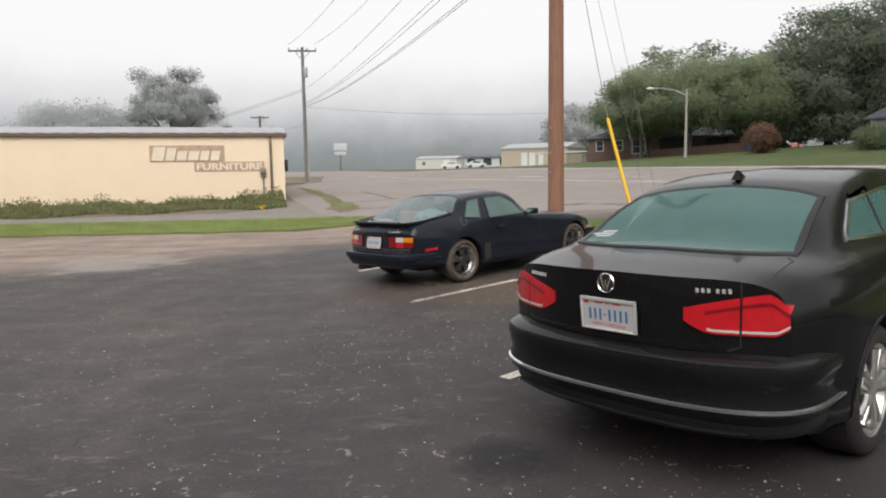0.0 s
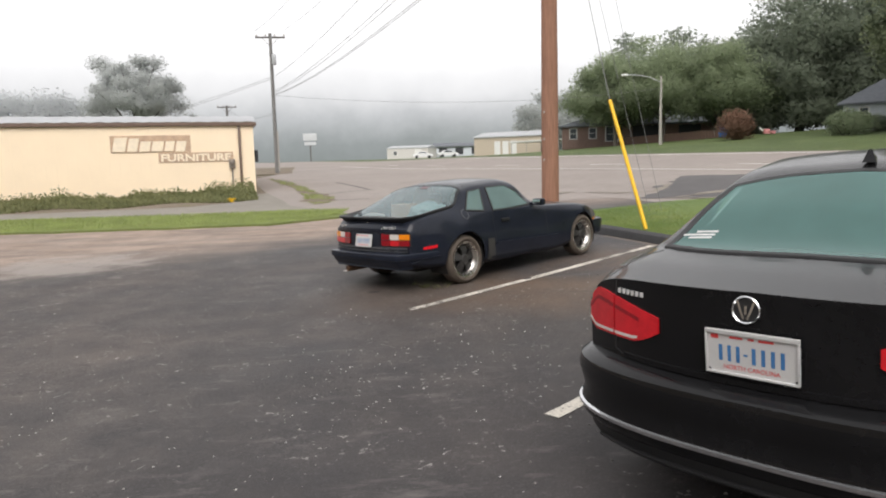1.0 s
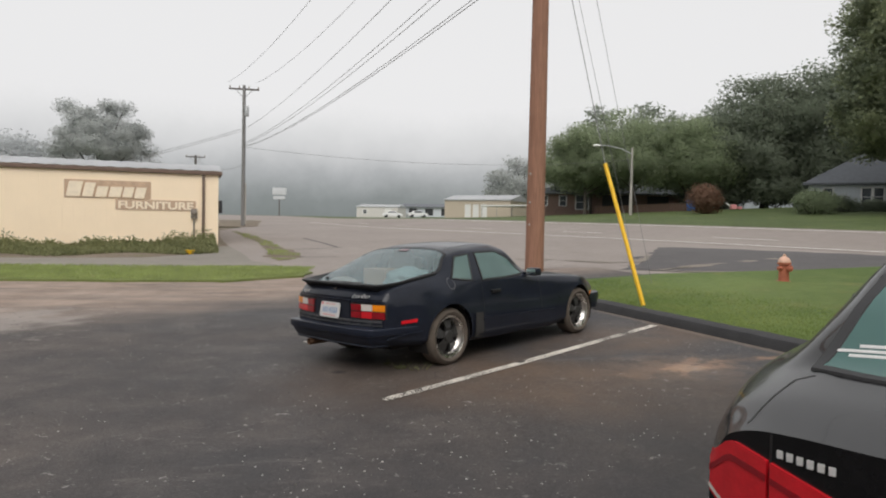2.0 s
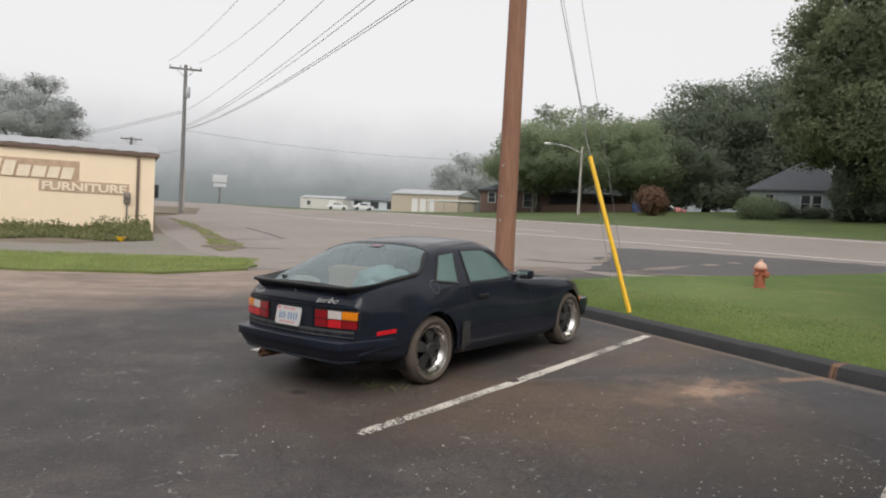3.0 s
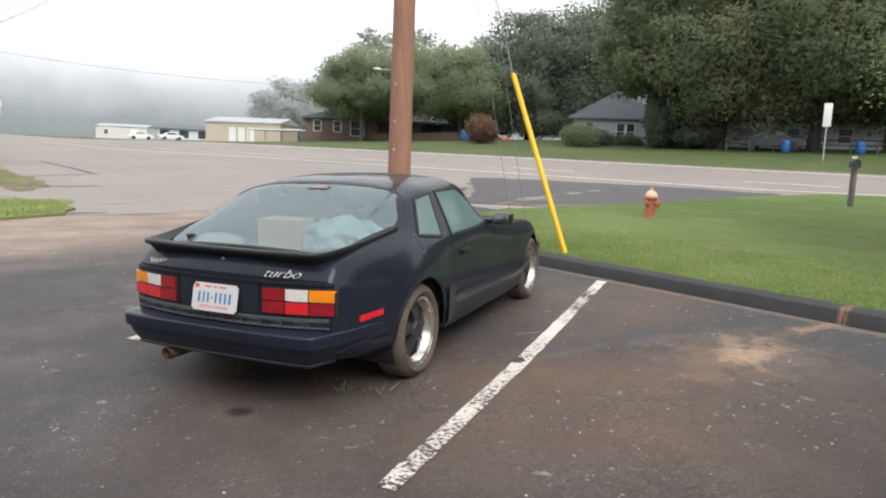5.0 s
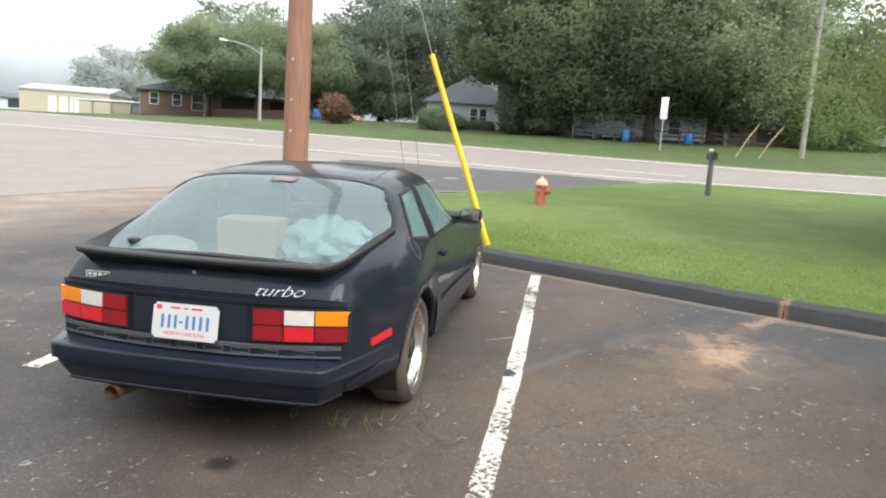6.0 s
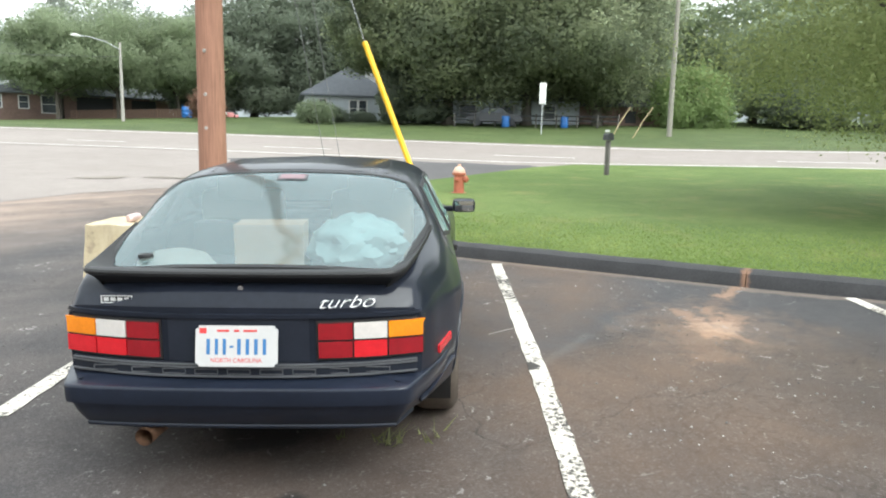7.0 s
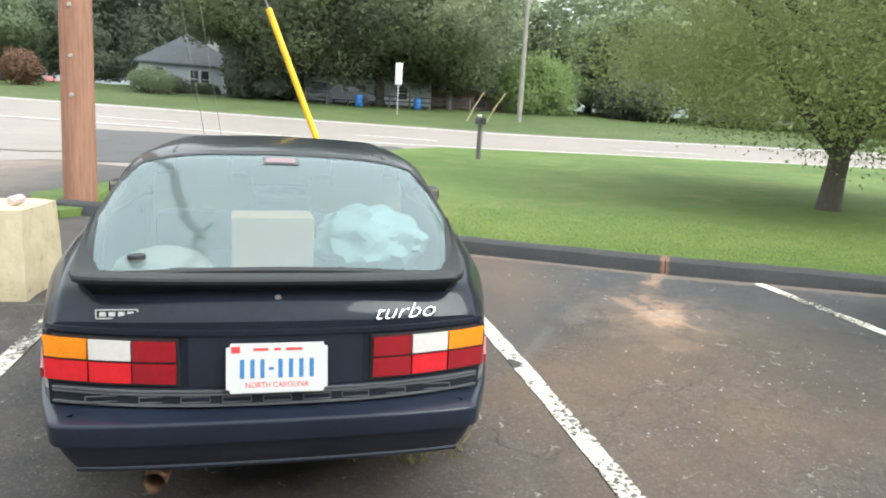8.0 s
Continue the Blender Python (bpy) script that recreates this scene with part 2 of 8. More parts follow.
    ve.inputs["Scale"].default_value = 4.2
    nt.links.new(wz.outputs[0], ve.inputs["Vector"])
    bits = ramp(nt, noise_tex(nt, 13, 4, 0.65), [(0.57, grey(0.0)), (0.62, grey(1.0))])
    where = ramp(nt, noise_tex(nt, 1.1, 4, 0.6), [(0.44, grey(0.0)), (0.60, grey(1.0))])
    edge = calc(nt, "MULTIPLY", calc(nt, "MULTIPLY", ramp(nt, ve.outputs["Distance"], [(0.012, grey(1.0)), (0.035, grey(0.0))]), bits), where)
    c = mix(nt, calc(nt, "MULTIPLY", edge, 0.8), c, (0.40, 0.375, 0.36))
    c = mix(nt, calc(nt, "MULTIPLY", calc(nt, "MULTIPLY", ramp(nt, ve.outputs["Distance"], [(0.0, grey(1.0)), (0.008, grey(0.0))]), where), 0.55), c, (0.016, 0.015, 0.015))
    # cracks
    v = nt.nodes.new("ShaderNodeTexVoronoi")
    v.feature = "DISTANCE_TO_EDGE"
    v.inputs["Scale"].default_value = 0.55
    warp = nt.nodes.new("ShaderNodeVectorMath")
    warp.operation = "ADD"
    wn_ = nt.nodes.new("ShaderNodeTexNoise")
    wn_.inputs["Scale"].default_value = 1.6
    wn_.inputs["Detail"].default_value = 6
    nt.links.new(coords(nt), wn_.inputs["Vector"])
    nt.links.new(coords(nt), warp.inputs[0])
    nt.links.new(wn_.outputs["Color"], warp.inputs[1])
    nt.links.new(warp.outputs[0], v.inputs["Vector"])
    crack = ramp(nt, v.outputs["Distance"], [(0.0, grey(1.0)), (0.006, grey(0.0))])
    c = mix(nt, calc(nt, "MULTIPLY", crack, ramp(nt, dust, [(0.45, grey(0.0)), (0.6, grey(0.7))])), c, (0.015, 0.015, 0.015))
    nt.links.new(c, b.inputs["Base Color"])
    nt.links.new(ramp(nt, big, [(0.3, grey(0.55)), (0.7, grey(0.8))]), b.inputs["Roughness"])
    h = calc(nt, "ADD", grit, calc(nt, "MULTIPLY", noise_tex(nt, 25, 4), 0.8))
    bump(nt, b, h, 0.55, 0.006)
    return m


def make_kerb():
    m, nt, b = shader("black_asphalt_kerb", 0.85, 0, 0.3)
    mid = noise_tex(nt, 3, 5, 0.65)
    fine = noise_tex(nt, 80, 3, 0.7)
    c = mix(nt, 0.45, ramp(nt, mid, [(0.3, (0.034, 0.035, 0.038)), (0.7, (0.060, 0.060, 0.063))]), ramp(nt, fine, [(0.3, (0.026, 0.026, 0.028)), (0.7, (0.078, 0.076, 0.076))]))
    # red clay washed through the break
    c = mix(nt, calc(nt, "MULTIPLY", streak(nt, (3.8, 9.04), (4.3, 9.16), 0.05, 1.1, 14.0), 0.6), c, (0.33, 0.18, 0.105))
    nt.links.new(c, b.inputs["Base Color"])
    bump(nt, b, fine, 0.9, 0.004)
    return m


def make_road(name, lo, hi, dark_seams=True):
    m, nt, b = shader(name, 0.85, 0, 0.3)
    big = noise_tex(nt, 0.12, 6, 0.6)
    mid = noise_tex(nt, 1.4, 6, 0.65)
    fine = noise_tex(nt, 45, 3)
    c = mix(nt, 0.45, ramp(nt, big, [(0.3, lo), (0.7, hi)]), ramp(nt, mid, [(0.3, lo), (0.7, hi)]))
    c = mix(nt, 0.35, c, ramp(nt, fine, [(0.35, grey(0.3)), (0.65, grey(0.7))]), "OVERLAY")
    if dark_seams:
        seams = noise_tex(nt, 0.9, 7, 0.75, stretch=(0.35, 1.6, 1))
        c = mix(nt, ramp(nt, seams, [(0.63, grey(0.0)), (0.72, grey(0.55))]), c, tuple(v * 0.42 for v in lo))
    nt.links.new(c, b.inputs["Base Color"])
    bump(nt, b, fine, 0.3, 0.006)
    return m


def make_grass(name, dark, light, dry=(0.2, 0.17, 0.07), dry_amount=0.3, rough=0.6):
    m, nt, b = shader(name, 0.75, 0, 0.2)
    big = noise_tex(nt, 0.5, 6, 0.6)
    mid = noise_tex(nt, 5, 6, 0.7)
    fine = noise_tex(nt, 70, 4, 0.7)
    c = mix(nt, 0.4, ramp(nt, big, [(0.3, dark), (0.7, light)]), ramp(nt, mid, [(0.3, dark), (0.7, light)]))
    c = mix(nt, ramp(nt, noise_tex(nt, 0.22, 4, 0.6), [(0.42, grey(0.4)), (0.58, grey(0.0))]), c, tuple(v * 0.8 for v in dark))
    c = mix(nt, rough, c, ramp(nt, fine, [(0.3, grey(0.2)), (0.7, grey(0.8))]), "OVERLAY")
    c = mix(nt, ramp(nt, noise_tex(nt, 1.1, 7, 0.7), [(0.55, grey(0.0)), (0.8, grey(dry_amount))]), c, dry)
    nt.links.new(c, b.inputs["Base Color"])
    bump(nt, b, calc(nt, "ADD", fine, mid), rough, 0.025)
    return m


def make_wood_pole(name, base):
    m, nt, b = shader(name, 0.8, 0, 0.25)
    grain = noise_tex(nt, 14, 8, 0.7, stretch=(3.0, 3.0, 0.12))
    blot = noise_tex(nt, 1.2, 5)
    c = ramp(nt, grain, [(0.25, tuple(v * 0.55 for v in base)), (0.55, base), (0.8, tuple(min(1, v * 1.35) for v in base))])
    c = mix(nt, ramp(nt, blot, [(0.45, grey(0.0)), (0.7, grey(0.45))]), c, tuple(v * 0.6 for v in base))
    nt.links.new(c, b.inputs["Base Color"])
    bump(nt, b, grain, 0.6, 0.01)
    return m


def make_glass(name, tint, rough=0.02, alpha=0.25, dust=(0.5, 0.55, 0.55), ior=1.5):
    """Car glass: a thin tinted pane with a clear-coat reflection."""
    m, nt, b = shader(name, rough, 0, 0.5)
    tr = nt.nodes.new("ShaderNodeBsdfTransparent")
    tr.inputs["Color"].default_value = (*tint, 1)
    gl = nt.nodes.new("ShaderNodeBsdfGlossy")
    gl.inputs["Roughness"].default_value = rough
    fr = nt.nodes.new("ShaderNodeFresnel")
    fr.inputs["IOR"].default_value = ior
    mx = nt.nodes.new("ShaderNodeMixShader")
    nt.links.new(fr.outputs[0], mx.inputs[0])
    nt.links.new(tr.outputs[0], mx.inputs[1])
    nt.links.new(gl.outputs[0], mx.inputs[2])
    film = nt.nodes.new("ShaderNodeBsdfDiffuse")
    film.inputs["Color"].default_value = (*dust, 1)
    mx2 = nt.nodes.new("ShaderNodeMixShader")
    nt.links.new(ramp(nt, noise_tex(nt, 1.6, 3), [(0.25, grey(alpha * 0.75)), (0.75, grey(alpha))]), mx2.inputs[0])
    nt.links.new(mx.outputs[0], mx2.inputs[1])
    nt.links.new(film.outputs[0], mx2.inputs[2])
    nt.links.new(mx2.outputs[0], nt.nodes["Material Output"].inputs["Surface"])
    return m


def make_distance():
    """Far woods in the mist: a plain glowing backdrop that thins out upwards."""
    m = bpy.data.materials.new("misty_woods_backdrop")
    m.use_nodes = True
    nt = m.node_tree
    nt.nodes.clear()
    sep = nt.nodes.new("ShaderNodeSeparateXYZ")
    nt.links.new(coords(nt), sep.inputs[0])
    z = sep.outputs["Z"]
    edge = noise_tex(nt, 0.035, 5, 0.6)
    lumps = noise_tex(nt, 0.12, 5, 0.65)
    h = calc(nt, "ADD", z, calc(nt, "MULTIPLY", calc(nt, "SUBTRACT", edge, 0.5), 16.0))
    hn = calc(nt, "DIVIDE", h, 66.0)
    # the mist is painted in: the glowing colour pales with height
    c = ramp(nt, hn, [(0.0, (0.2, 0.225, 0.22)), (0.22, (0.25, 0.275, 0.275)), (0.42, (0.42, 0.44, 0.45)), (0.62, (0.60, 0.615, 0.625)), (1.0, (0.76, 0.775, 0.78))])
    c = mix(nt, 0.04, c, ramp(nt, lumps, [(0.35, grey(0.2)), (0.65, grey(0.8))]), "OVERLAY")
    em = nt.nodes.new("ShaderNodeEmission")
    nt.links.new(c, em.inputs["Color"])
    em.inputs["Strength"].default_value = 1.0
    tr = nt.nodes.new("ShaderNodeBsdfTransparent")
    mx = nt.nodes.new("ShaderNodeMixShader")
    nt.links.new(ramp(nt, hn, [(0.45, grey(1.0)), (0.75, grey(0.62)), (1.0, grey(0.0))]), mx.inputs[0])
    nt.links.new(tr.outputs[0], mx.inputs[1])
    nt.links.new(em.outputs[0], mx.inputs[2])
    out = nt.nodes.new("ShaderNodeOutputMaterial")
    nt.links.new(mx.outputs[0], out.inputs["Surface"])
    return m


M_ASPHALT = make_asphalt()
M_KERB = make_kerb()
M_ROAD = make_road("pale_worn_road", (0.225, 0.195, 0.177), (0.315, 0.278, 0.255))
M_APRON = make_road("dark_patched_asphalt", (0.075, 0.071, 0.073), (0.125, 0.118, 0.117))
M_PATH = make_road("old_concrete_path", (0.17, 0.155, 0.135), (0.27, 0.25, 0.22))
M_GROUND = make_grass("rough_ground", (0.062, 0.09, 0.032), (0.115, 0.148, 0.056), dry_amount=0.7)
M_LAWN = make_grass("mown_lawn", (0.07, 0.118, 0.03), (0.172, 0.222, 0.068), (0.24, 0.215, 0.085), 0.85, rough=0.45)
M_VERGE = make_grass("verge_grass", (0.14, 0.175, 0.055), (0.215, 0.245, 0.085), (0.28, 0.22, 0.16), dry_amount=1.0)
M_DIRT = make_grass("bare_earth_with_thin_grass", (0.15, 0.12, 0.09), (0.24, 0.195, 0.145), (0.14, 0.16, 0.06), 1.0)
M_BLADE = leaf_material("grass_blades", (0.19, 0.27, 0.076), (0.32, 0.37, 0.13), 0.7, 0.5, 0.9, 1.5, 0.5)
M_BLADE_DRY = plain("yellow_green_verge_blades", (0.26, 0.315, 0.10), 0.7, vary=0.35, scale=1.2, grain=30, relief=0.0)
M_POLE = make_wood_pole("brown_treated_pole", (0.33, 0.175, 0.12))
M_POLE_PALE = make_wood_pole("pale_weathered_pole", (0.30, 0.285, 0.24))
# weathered grey, lightened to put haze before the far pole
M_POLE_FAR = make_wood_pole("haze_lightened_weathered_pole", (0.21, 0.205, 0.2))
M_POLE_GREY = make_wood_pole("grey_weathered_pole", (0.15, 0.14, 0.13))
M_YELLOW = plain("yellow_plastic", (0.8, 0.47, 0.01), 0.45, vary=0.12, scale=4, relief=0.03)
M_WIRE = plain("dull_grey_wire", (0.2, 0.2, 0.205), 0.6, relief=0)
M_BARK = make_wood_pole("tree_bark", (0.10, 0.088, 0.074))
# leaf colours of the wood are lifted to imitate haze over it
M_LEAF_DARK = leaf_material("dark_oak_leaves", (0.215, 0.25, 0.19), (0.285, 0.325, 0.245), 0.9, 0.66, 0.3, 0.9, 0.2)
M_LEAF_FRESH = leaf_material("fresh_green_leaves", (0.23, 0.31, 0.13), (0.32, 0.41, 0.18), 0.85, 0.6)
# pale sprays and dark masses painted in for lit and shaded foliage
M_LEAF_OAK = leaf_material("oak_leaves_with_lit_sprays", (0.195, 0.23, 0.16), (0.39, 0.43, 0.26), 0.9, 0.68, 0.42, 2.0, 0.15)
# haze put into the leaf colour of the trees far behind
M_LEAF_HAZE = leaf_material("haze_paled_green_leaves", (0.30, 0.335, 0.28), (0.36, 0.395, 0.33), 0.85, 0.55)
M_LEAF_MID = leaf_material("green_leaves", (0.275, 0.33, 0.21), (0.355, 0.41, 0.265), 0.9, 0.66, 0.4, 0.8, 0.3)
M_LEAF_LIGHT = leaf_material("light_green_leaves", (0.265, 0.315, 0.145), (0.40, 0.44, 0.205), 0.9, 0.64, 0.9, 1.1, 0.25)
# green paled to grey: the haze is in this leaf colour
M_LEAF_HAZE_GREY = leaf_material("haze_grey_leaves", (0.50, 0.52, 0.51), (0.57, 0.59, 0.575), 0.95, 0.6, 0.35, 0.3, 0.2)
M_LEAF_RED = leaf_material("copper_leaves", (0.19, 0.115, 0.08), (0.30, 0.19, 0.135), 0.8, 0.5)
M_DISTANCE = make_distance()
M_WALL_CREAM = plain("cream_painted_metal", (0.92, 0.76, 0.56), 0.6, vary=0.04, scale=0.8, grain=20, relief=0.05)
M_BROWN = plain("brown_painted_trim", (0.15, 0.1, 0.075), 0.55, vary=0.15)
M_ROOF_METAL = plain("weathered_metal_roof", (0.42, 0.43, 0.44), 0.5, metal=0.3, vary=0.15, scale=1.2)
M_WHITE = plain("white_paint", (0.75, 0.75, 0.73), 0.5, vary=0.06)
M_GREY_SIDING = plain("blue_grey_siding", (0.54, 0.575, 0.61), 0.65, vary=0.1)
M_SHINGLE = plain("grey_shingles", (0.13, 0.14, 0.155), 0.85, vary=0.2, scale=3, grain=20, relief=0.5)
M_TAN = plain("tan_metal_siding", (0.5, 0.43, 0.34), 0.65, vary=0.08)
M_PALE_SIDING = plain("pale_grey_metal_siding", (0.6, 0.58, 0.55), 0.6, vary=0.08)
M_BRICK = plain("red_brown_brick", (0.22, 0.145, 0.12), 0.85, vary=0.25, scale=5)
M_DARK = plain("dark_opening", (0.03, 0.032, 0.036), 0.5, vary=0.2)
M_CONCRETE = plain("grey_concrete", (0.36, 0.34, 0.31), 0.85, vary=0.15, relief=0.4)

# ---------------------------------------------------------------- helpers
def mesh_of(bm, name):
    me = bpy.data.meshes.new(name)
    bm.normal_update()
    bm.to_mesh(me)
    bm.free()
    return me


def obj(name, bm, material, smooth=False, parent=None, label="", category="", group="", kind=""):
    me = mesh_of(bm, name)
    if isinstance(material, (list, tuple)):
        for m in material:
            me.materials.append(m)
    elif material:
        me.materials.append(material)
    if smooth:
        me.shade_smooth()
        me.set_sharp_from_angle(angle=radians(38))
    ob = new(name, me)
    if parent is not None:
        ob.parent = parent
    tagged(ob, label, category, group, kind)
    return ob


def part(name, bm, material, parent, label="", smooth=True):
    return obj(name, bm, material, smooth, parent, label)


def empty(name, m=None, label="", category="", group="", kind=""):
    ob = new(name)
    ob.empty_display_size = 0.2
    if m is not None:
        ob.matrix_world = m
    return tagged(ob, label, category, group, kind)


def raw(name, verts, faces, material, parent=None, smooth=False, **tags):
    me = bpy.data.meshes.new(name)
    verts = np.asarray(verts, dtype=np.float32)
    faces = np.asarray(faces, dtype=np.int32)
    k = faces.shape[1]
    me.vertices.add(len(verts))
    me.vertices.foreach_set("co", verts.ravel())
    me.loops.add(faces.size)
    me.loops.foreach_set("vertex_index", faces.ravel())
    me.polygons.add(len(faces))
    me.polygons.foreach_set("loop_start", np.arange(0, faces.size, k, dtype=np.int32))
    me.update(calc_edges=True)
    me.validate()
    me.materials.append(material)
    if smooth:
        me.shade_smooth()
    ob = new(name, me)
    if parent is not None:
        ob.parent = parent
    return tagged(ob, **tags)


def box(bm, cx, cy, cz, sx, sy, sz, bevel=0.0, rz=0.0):
    r = bmesh.ops.create_cube(bm, size=1.0, matrix=Matrix.Translation((cx, cy, cz)) @ Matrix.Rotation(rz, 4, "Z") @ Matrix.Diagonal((sx, sy, sz, 1)))
    if bevel:
        es = list({e for v in r["verts"] for e in v.link_edges})
        bmesh.ops.bevel(bm, geom=es, offset=bevel, segments=2, affect="EDGES", profile=0.6)
    return bm


def tube(bm, pts, radii, n=10, cap=True):
    """A tapered tube through points."""
    pts = [Vector(p) for p in pts]
    if isinstance(radii, (int, float)):
        radii = [radii] * len(pts)
    rings, ref = [], None
    for i, p in enumerate(pts):
        d = (pts[min(i + 1, len(pts) - 1)] - pts[max(i - 1, 0)]).normalized()
        if ref is None:
            ref = d.orthogonal().normalized()
        ref = (ref - d * ref.dot(d)).normalized()
        o = d.cross(ref)
        rings.append([bm.verts.new(p + (ref * math.cos(2 * math.pi * k / n) + o * math.sin(2 * math.pi * k / n)) * radii[i]) for k in range(n)])
    for a, b in zip(rings, rings[1:]):
        for k in range(n):
            bm.faces.new((a[k], a[(k + 1) % n], b[(k + 1) % n], b[k]))
    if cap:
        bm.faces.new(rings[0][::-1])
        bm.faces.new(rings[-1])
    return bm


def lathe(bm, profile, n=32, m=None):
    """Turns (radius, height) points round the z axis."""
    m = m or Matrix()
    rings = []
    for r, h in profile:
        if r < 1e-5:
            rings.append([bm.verts.new(m @ Vector((0, 0, h)))])
        else:
            rings.append([bm.verts.new(m @ Vector((r * math.cos(2 * math.pi * k / n), r * math.sin(2 * math.pi * k / n), h))) for k in range(n)])
    for a, b in zip(rings, rings[1:]):
        for k in range(n):
            q = [a[k % len(a)], a[(k + 1) % len(a)], b[(k + 1) % len(b)], b[k % len(b)]]
            q = list(dict.fromkeys(q))
            if len(q) > 2:
                bm.faces.new(q)
    return bm


def smoothstep(a, b, x):
    t = min(1.0, max(0.0, (x - a) / (b - a)))
    return t * t * (3 - 2 * t)


# ---------------------------------------------------------------- lie of the land
def near_edge(y):
    """x of the road's near white line."""
    return 17.0 - 0.57 * (min(y, 60) - 22.3) - 0.45 * max(0.0, y - 60) if y > 22.3 else 17.0 + 0.66 * (22.3 - y)


def land(x, y):
    """Height of the ground: the lot falls to the west, the far side of the road climbs."""
    zx = 0.034 * x if x > -2 else -0.068 - 0.45 * (1 - math.exp(0.034 * (x + 2) / 0.45)) * 0.35
    up = 1.4 * (1 - math.exp(-max(0.0, y - 22) / 60))
    s = x - near_edge(y)
    return zx + 0.012 * min(y, 170) + up + (0.5 * smoothstep(2, 18, s) + 0.8 * smoothstep(20, 60, s)) * (1 - smoothstep(70, 115, y))


def sheet(name, outline, material, lift, step, kind="structure", label="", category="", skirt=0.0):
    """A ground sheet with the given outline, draped over the land."""
    bm = bmesh.new()
    xs, ys = [p[0] for p in outline], [p[1] for p in outline]
    vs = [bm.verts.new((x, y, 0)) for x, y in outline]
    bm.faces.new(vs)
    for axis, lo, hi in ((0, min(xs), max(xs)), (1, min(ys), max(ys))):
        k = math.floor(lo / step) + 1
        while k * step < hi:
            co = [0, 0, 0]
            no = [0, 0, 0]
            co[axis], no[axis] = k * step, 1
            bmesh.ops.bisect_plane(bm, geom=bm.verts[:] + bm.edges[:] + bm.faces[:], plane_co=co, plane_no=no)
            k += 1
    if skirt:
        ext = bmesh.ops.extrude_face_region(bm, geom=bm.faces[:])
        for g in ext["geom"]:
            if isinstance(g, bmesh.types.BMVert):
                g.co.z += skirt
        bmesh.ops.delete(bm, geom=[f for f in bm.faces if f.normal.z < -0.9 or all(v.co.z < 0.5 * skirt for v in f.verts)], context="FACES_ONLY")
    for v in bm.verts:
        v.co.z += land(v.co.x, v.co.y) + lift
    bmesh.ops.recalc_face_normals(bm, faces=bm.faces[:])
    ob = obj(name, bm, material, True, None, label, category, "", kind)
    return ob


def ragged(pts, amount, seed, step=0.5):
    """The outline with a worn, uneven edge."""
    out = []
    for (x0, y0), (x1, y1) in zip(pts, pts[1:] + pts[:1]):
        n = max(1, int(math.hypot(x1 - x0, y1 - y0) / step))
        for i in range(n):
            x, y = x0 + (x1 - x0) * i / n, y0 + (y1 - y0) * i / n
            out.append((x + amount * noise.noise(Vector((x * 1.7, y * 1.7, seed))), y + amount * noise.noise(Vector((x * 1.7, y * 1.7, seed + 7)))))
    return out


def far_ground():
    xs = [-1200, -700, -400, -250, -160, -110, -80, -60, -45, -36, -28, -22, -17, -12, -8, -4, 0, 4, 8, 12, 16, 20, 24, 28, 32, 36, 42, 50, 60, 75, 95, 120, 170, 260, 420, 700, 1200]
    ys = [-1200, -600, -300, -150, -80, -45, -25, -15, -8, -3, 2, 7, 12, 16, 20, 24, 28, 32, 36, 40, 46, 52, 60, 70, 82, 96, 112, 130, 150, 175, 220, 320, 600, 1200]
    verts = [(x, y, land(x, y) - (0.22 if -60 < y < 150 and x < far_edge(y) - 2.5 and x > near_edge(y) - 22 else 0.03)) for y in ys for x in xs]
    n = len(xs)
    faces = [(j * n + i, j * n + i + 1, (j + 1) * n + i + 1, (j + 1) * n + i) for j in range(len(ys) - 1) for i in range(n - 1)]
    raw("ground", verts, faces, M_GROUND, smooth=True, kind="structure", label="grassy ground reaching to the misty distance", category="ground")


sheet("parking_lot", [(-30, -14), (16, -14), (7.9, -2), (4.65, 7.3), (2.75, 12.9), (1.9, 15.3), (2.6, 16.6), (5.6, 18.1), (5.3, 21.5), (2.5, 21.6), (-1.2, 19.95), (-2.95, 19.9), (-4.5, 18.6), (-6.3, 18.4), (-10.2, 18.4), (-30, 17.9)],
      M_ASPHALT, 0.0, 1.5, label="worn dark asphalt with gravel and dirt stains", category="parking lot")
ROAD_FAR = 10.7


def far_edge(y):
    """x of the road's far side."""
    return near_edge(y) + ROAD_FAR + 0.06 * max(0.0, y - 29)


far_ground()
near_side = [(near_edge(y) - 1.1, y) for y in (-60, -20, 0, 8, 14, 18)]
far_side = [(far_edge(y), y) for y in (150, 125, 100, 80, 68, 57, 47, 38, 29, 20, 10, 0, -20, -60)]
sheet("road", near_side + [(16.8, 19.8), (14.7, 19.7), (9.4, 18.55), (5.7, 18.2), (5.1, 21.25), (2.5, 21.3), (-1.2, 19.7), (-3.1, 19.65), (-3.3, 20.6), (-4.0, 23.2), (-5.2, 24.6), (-6.2, 27.6), (-8.0, 32.4), (-9.8, 38), (-12.4, 47.6), (-12.6, 57), (-14, 68), (-60, 84), (-60, 150)] + far_side,
      M_ROAD, 0.006, 2.5, label="pale worn asphalt road with a wide side-street mouth", category="road")
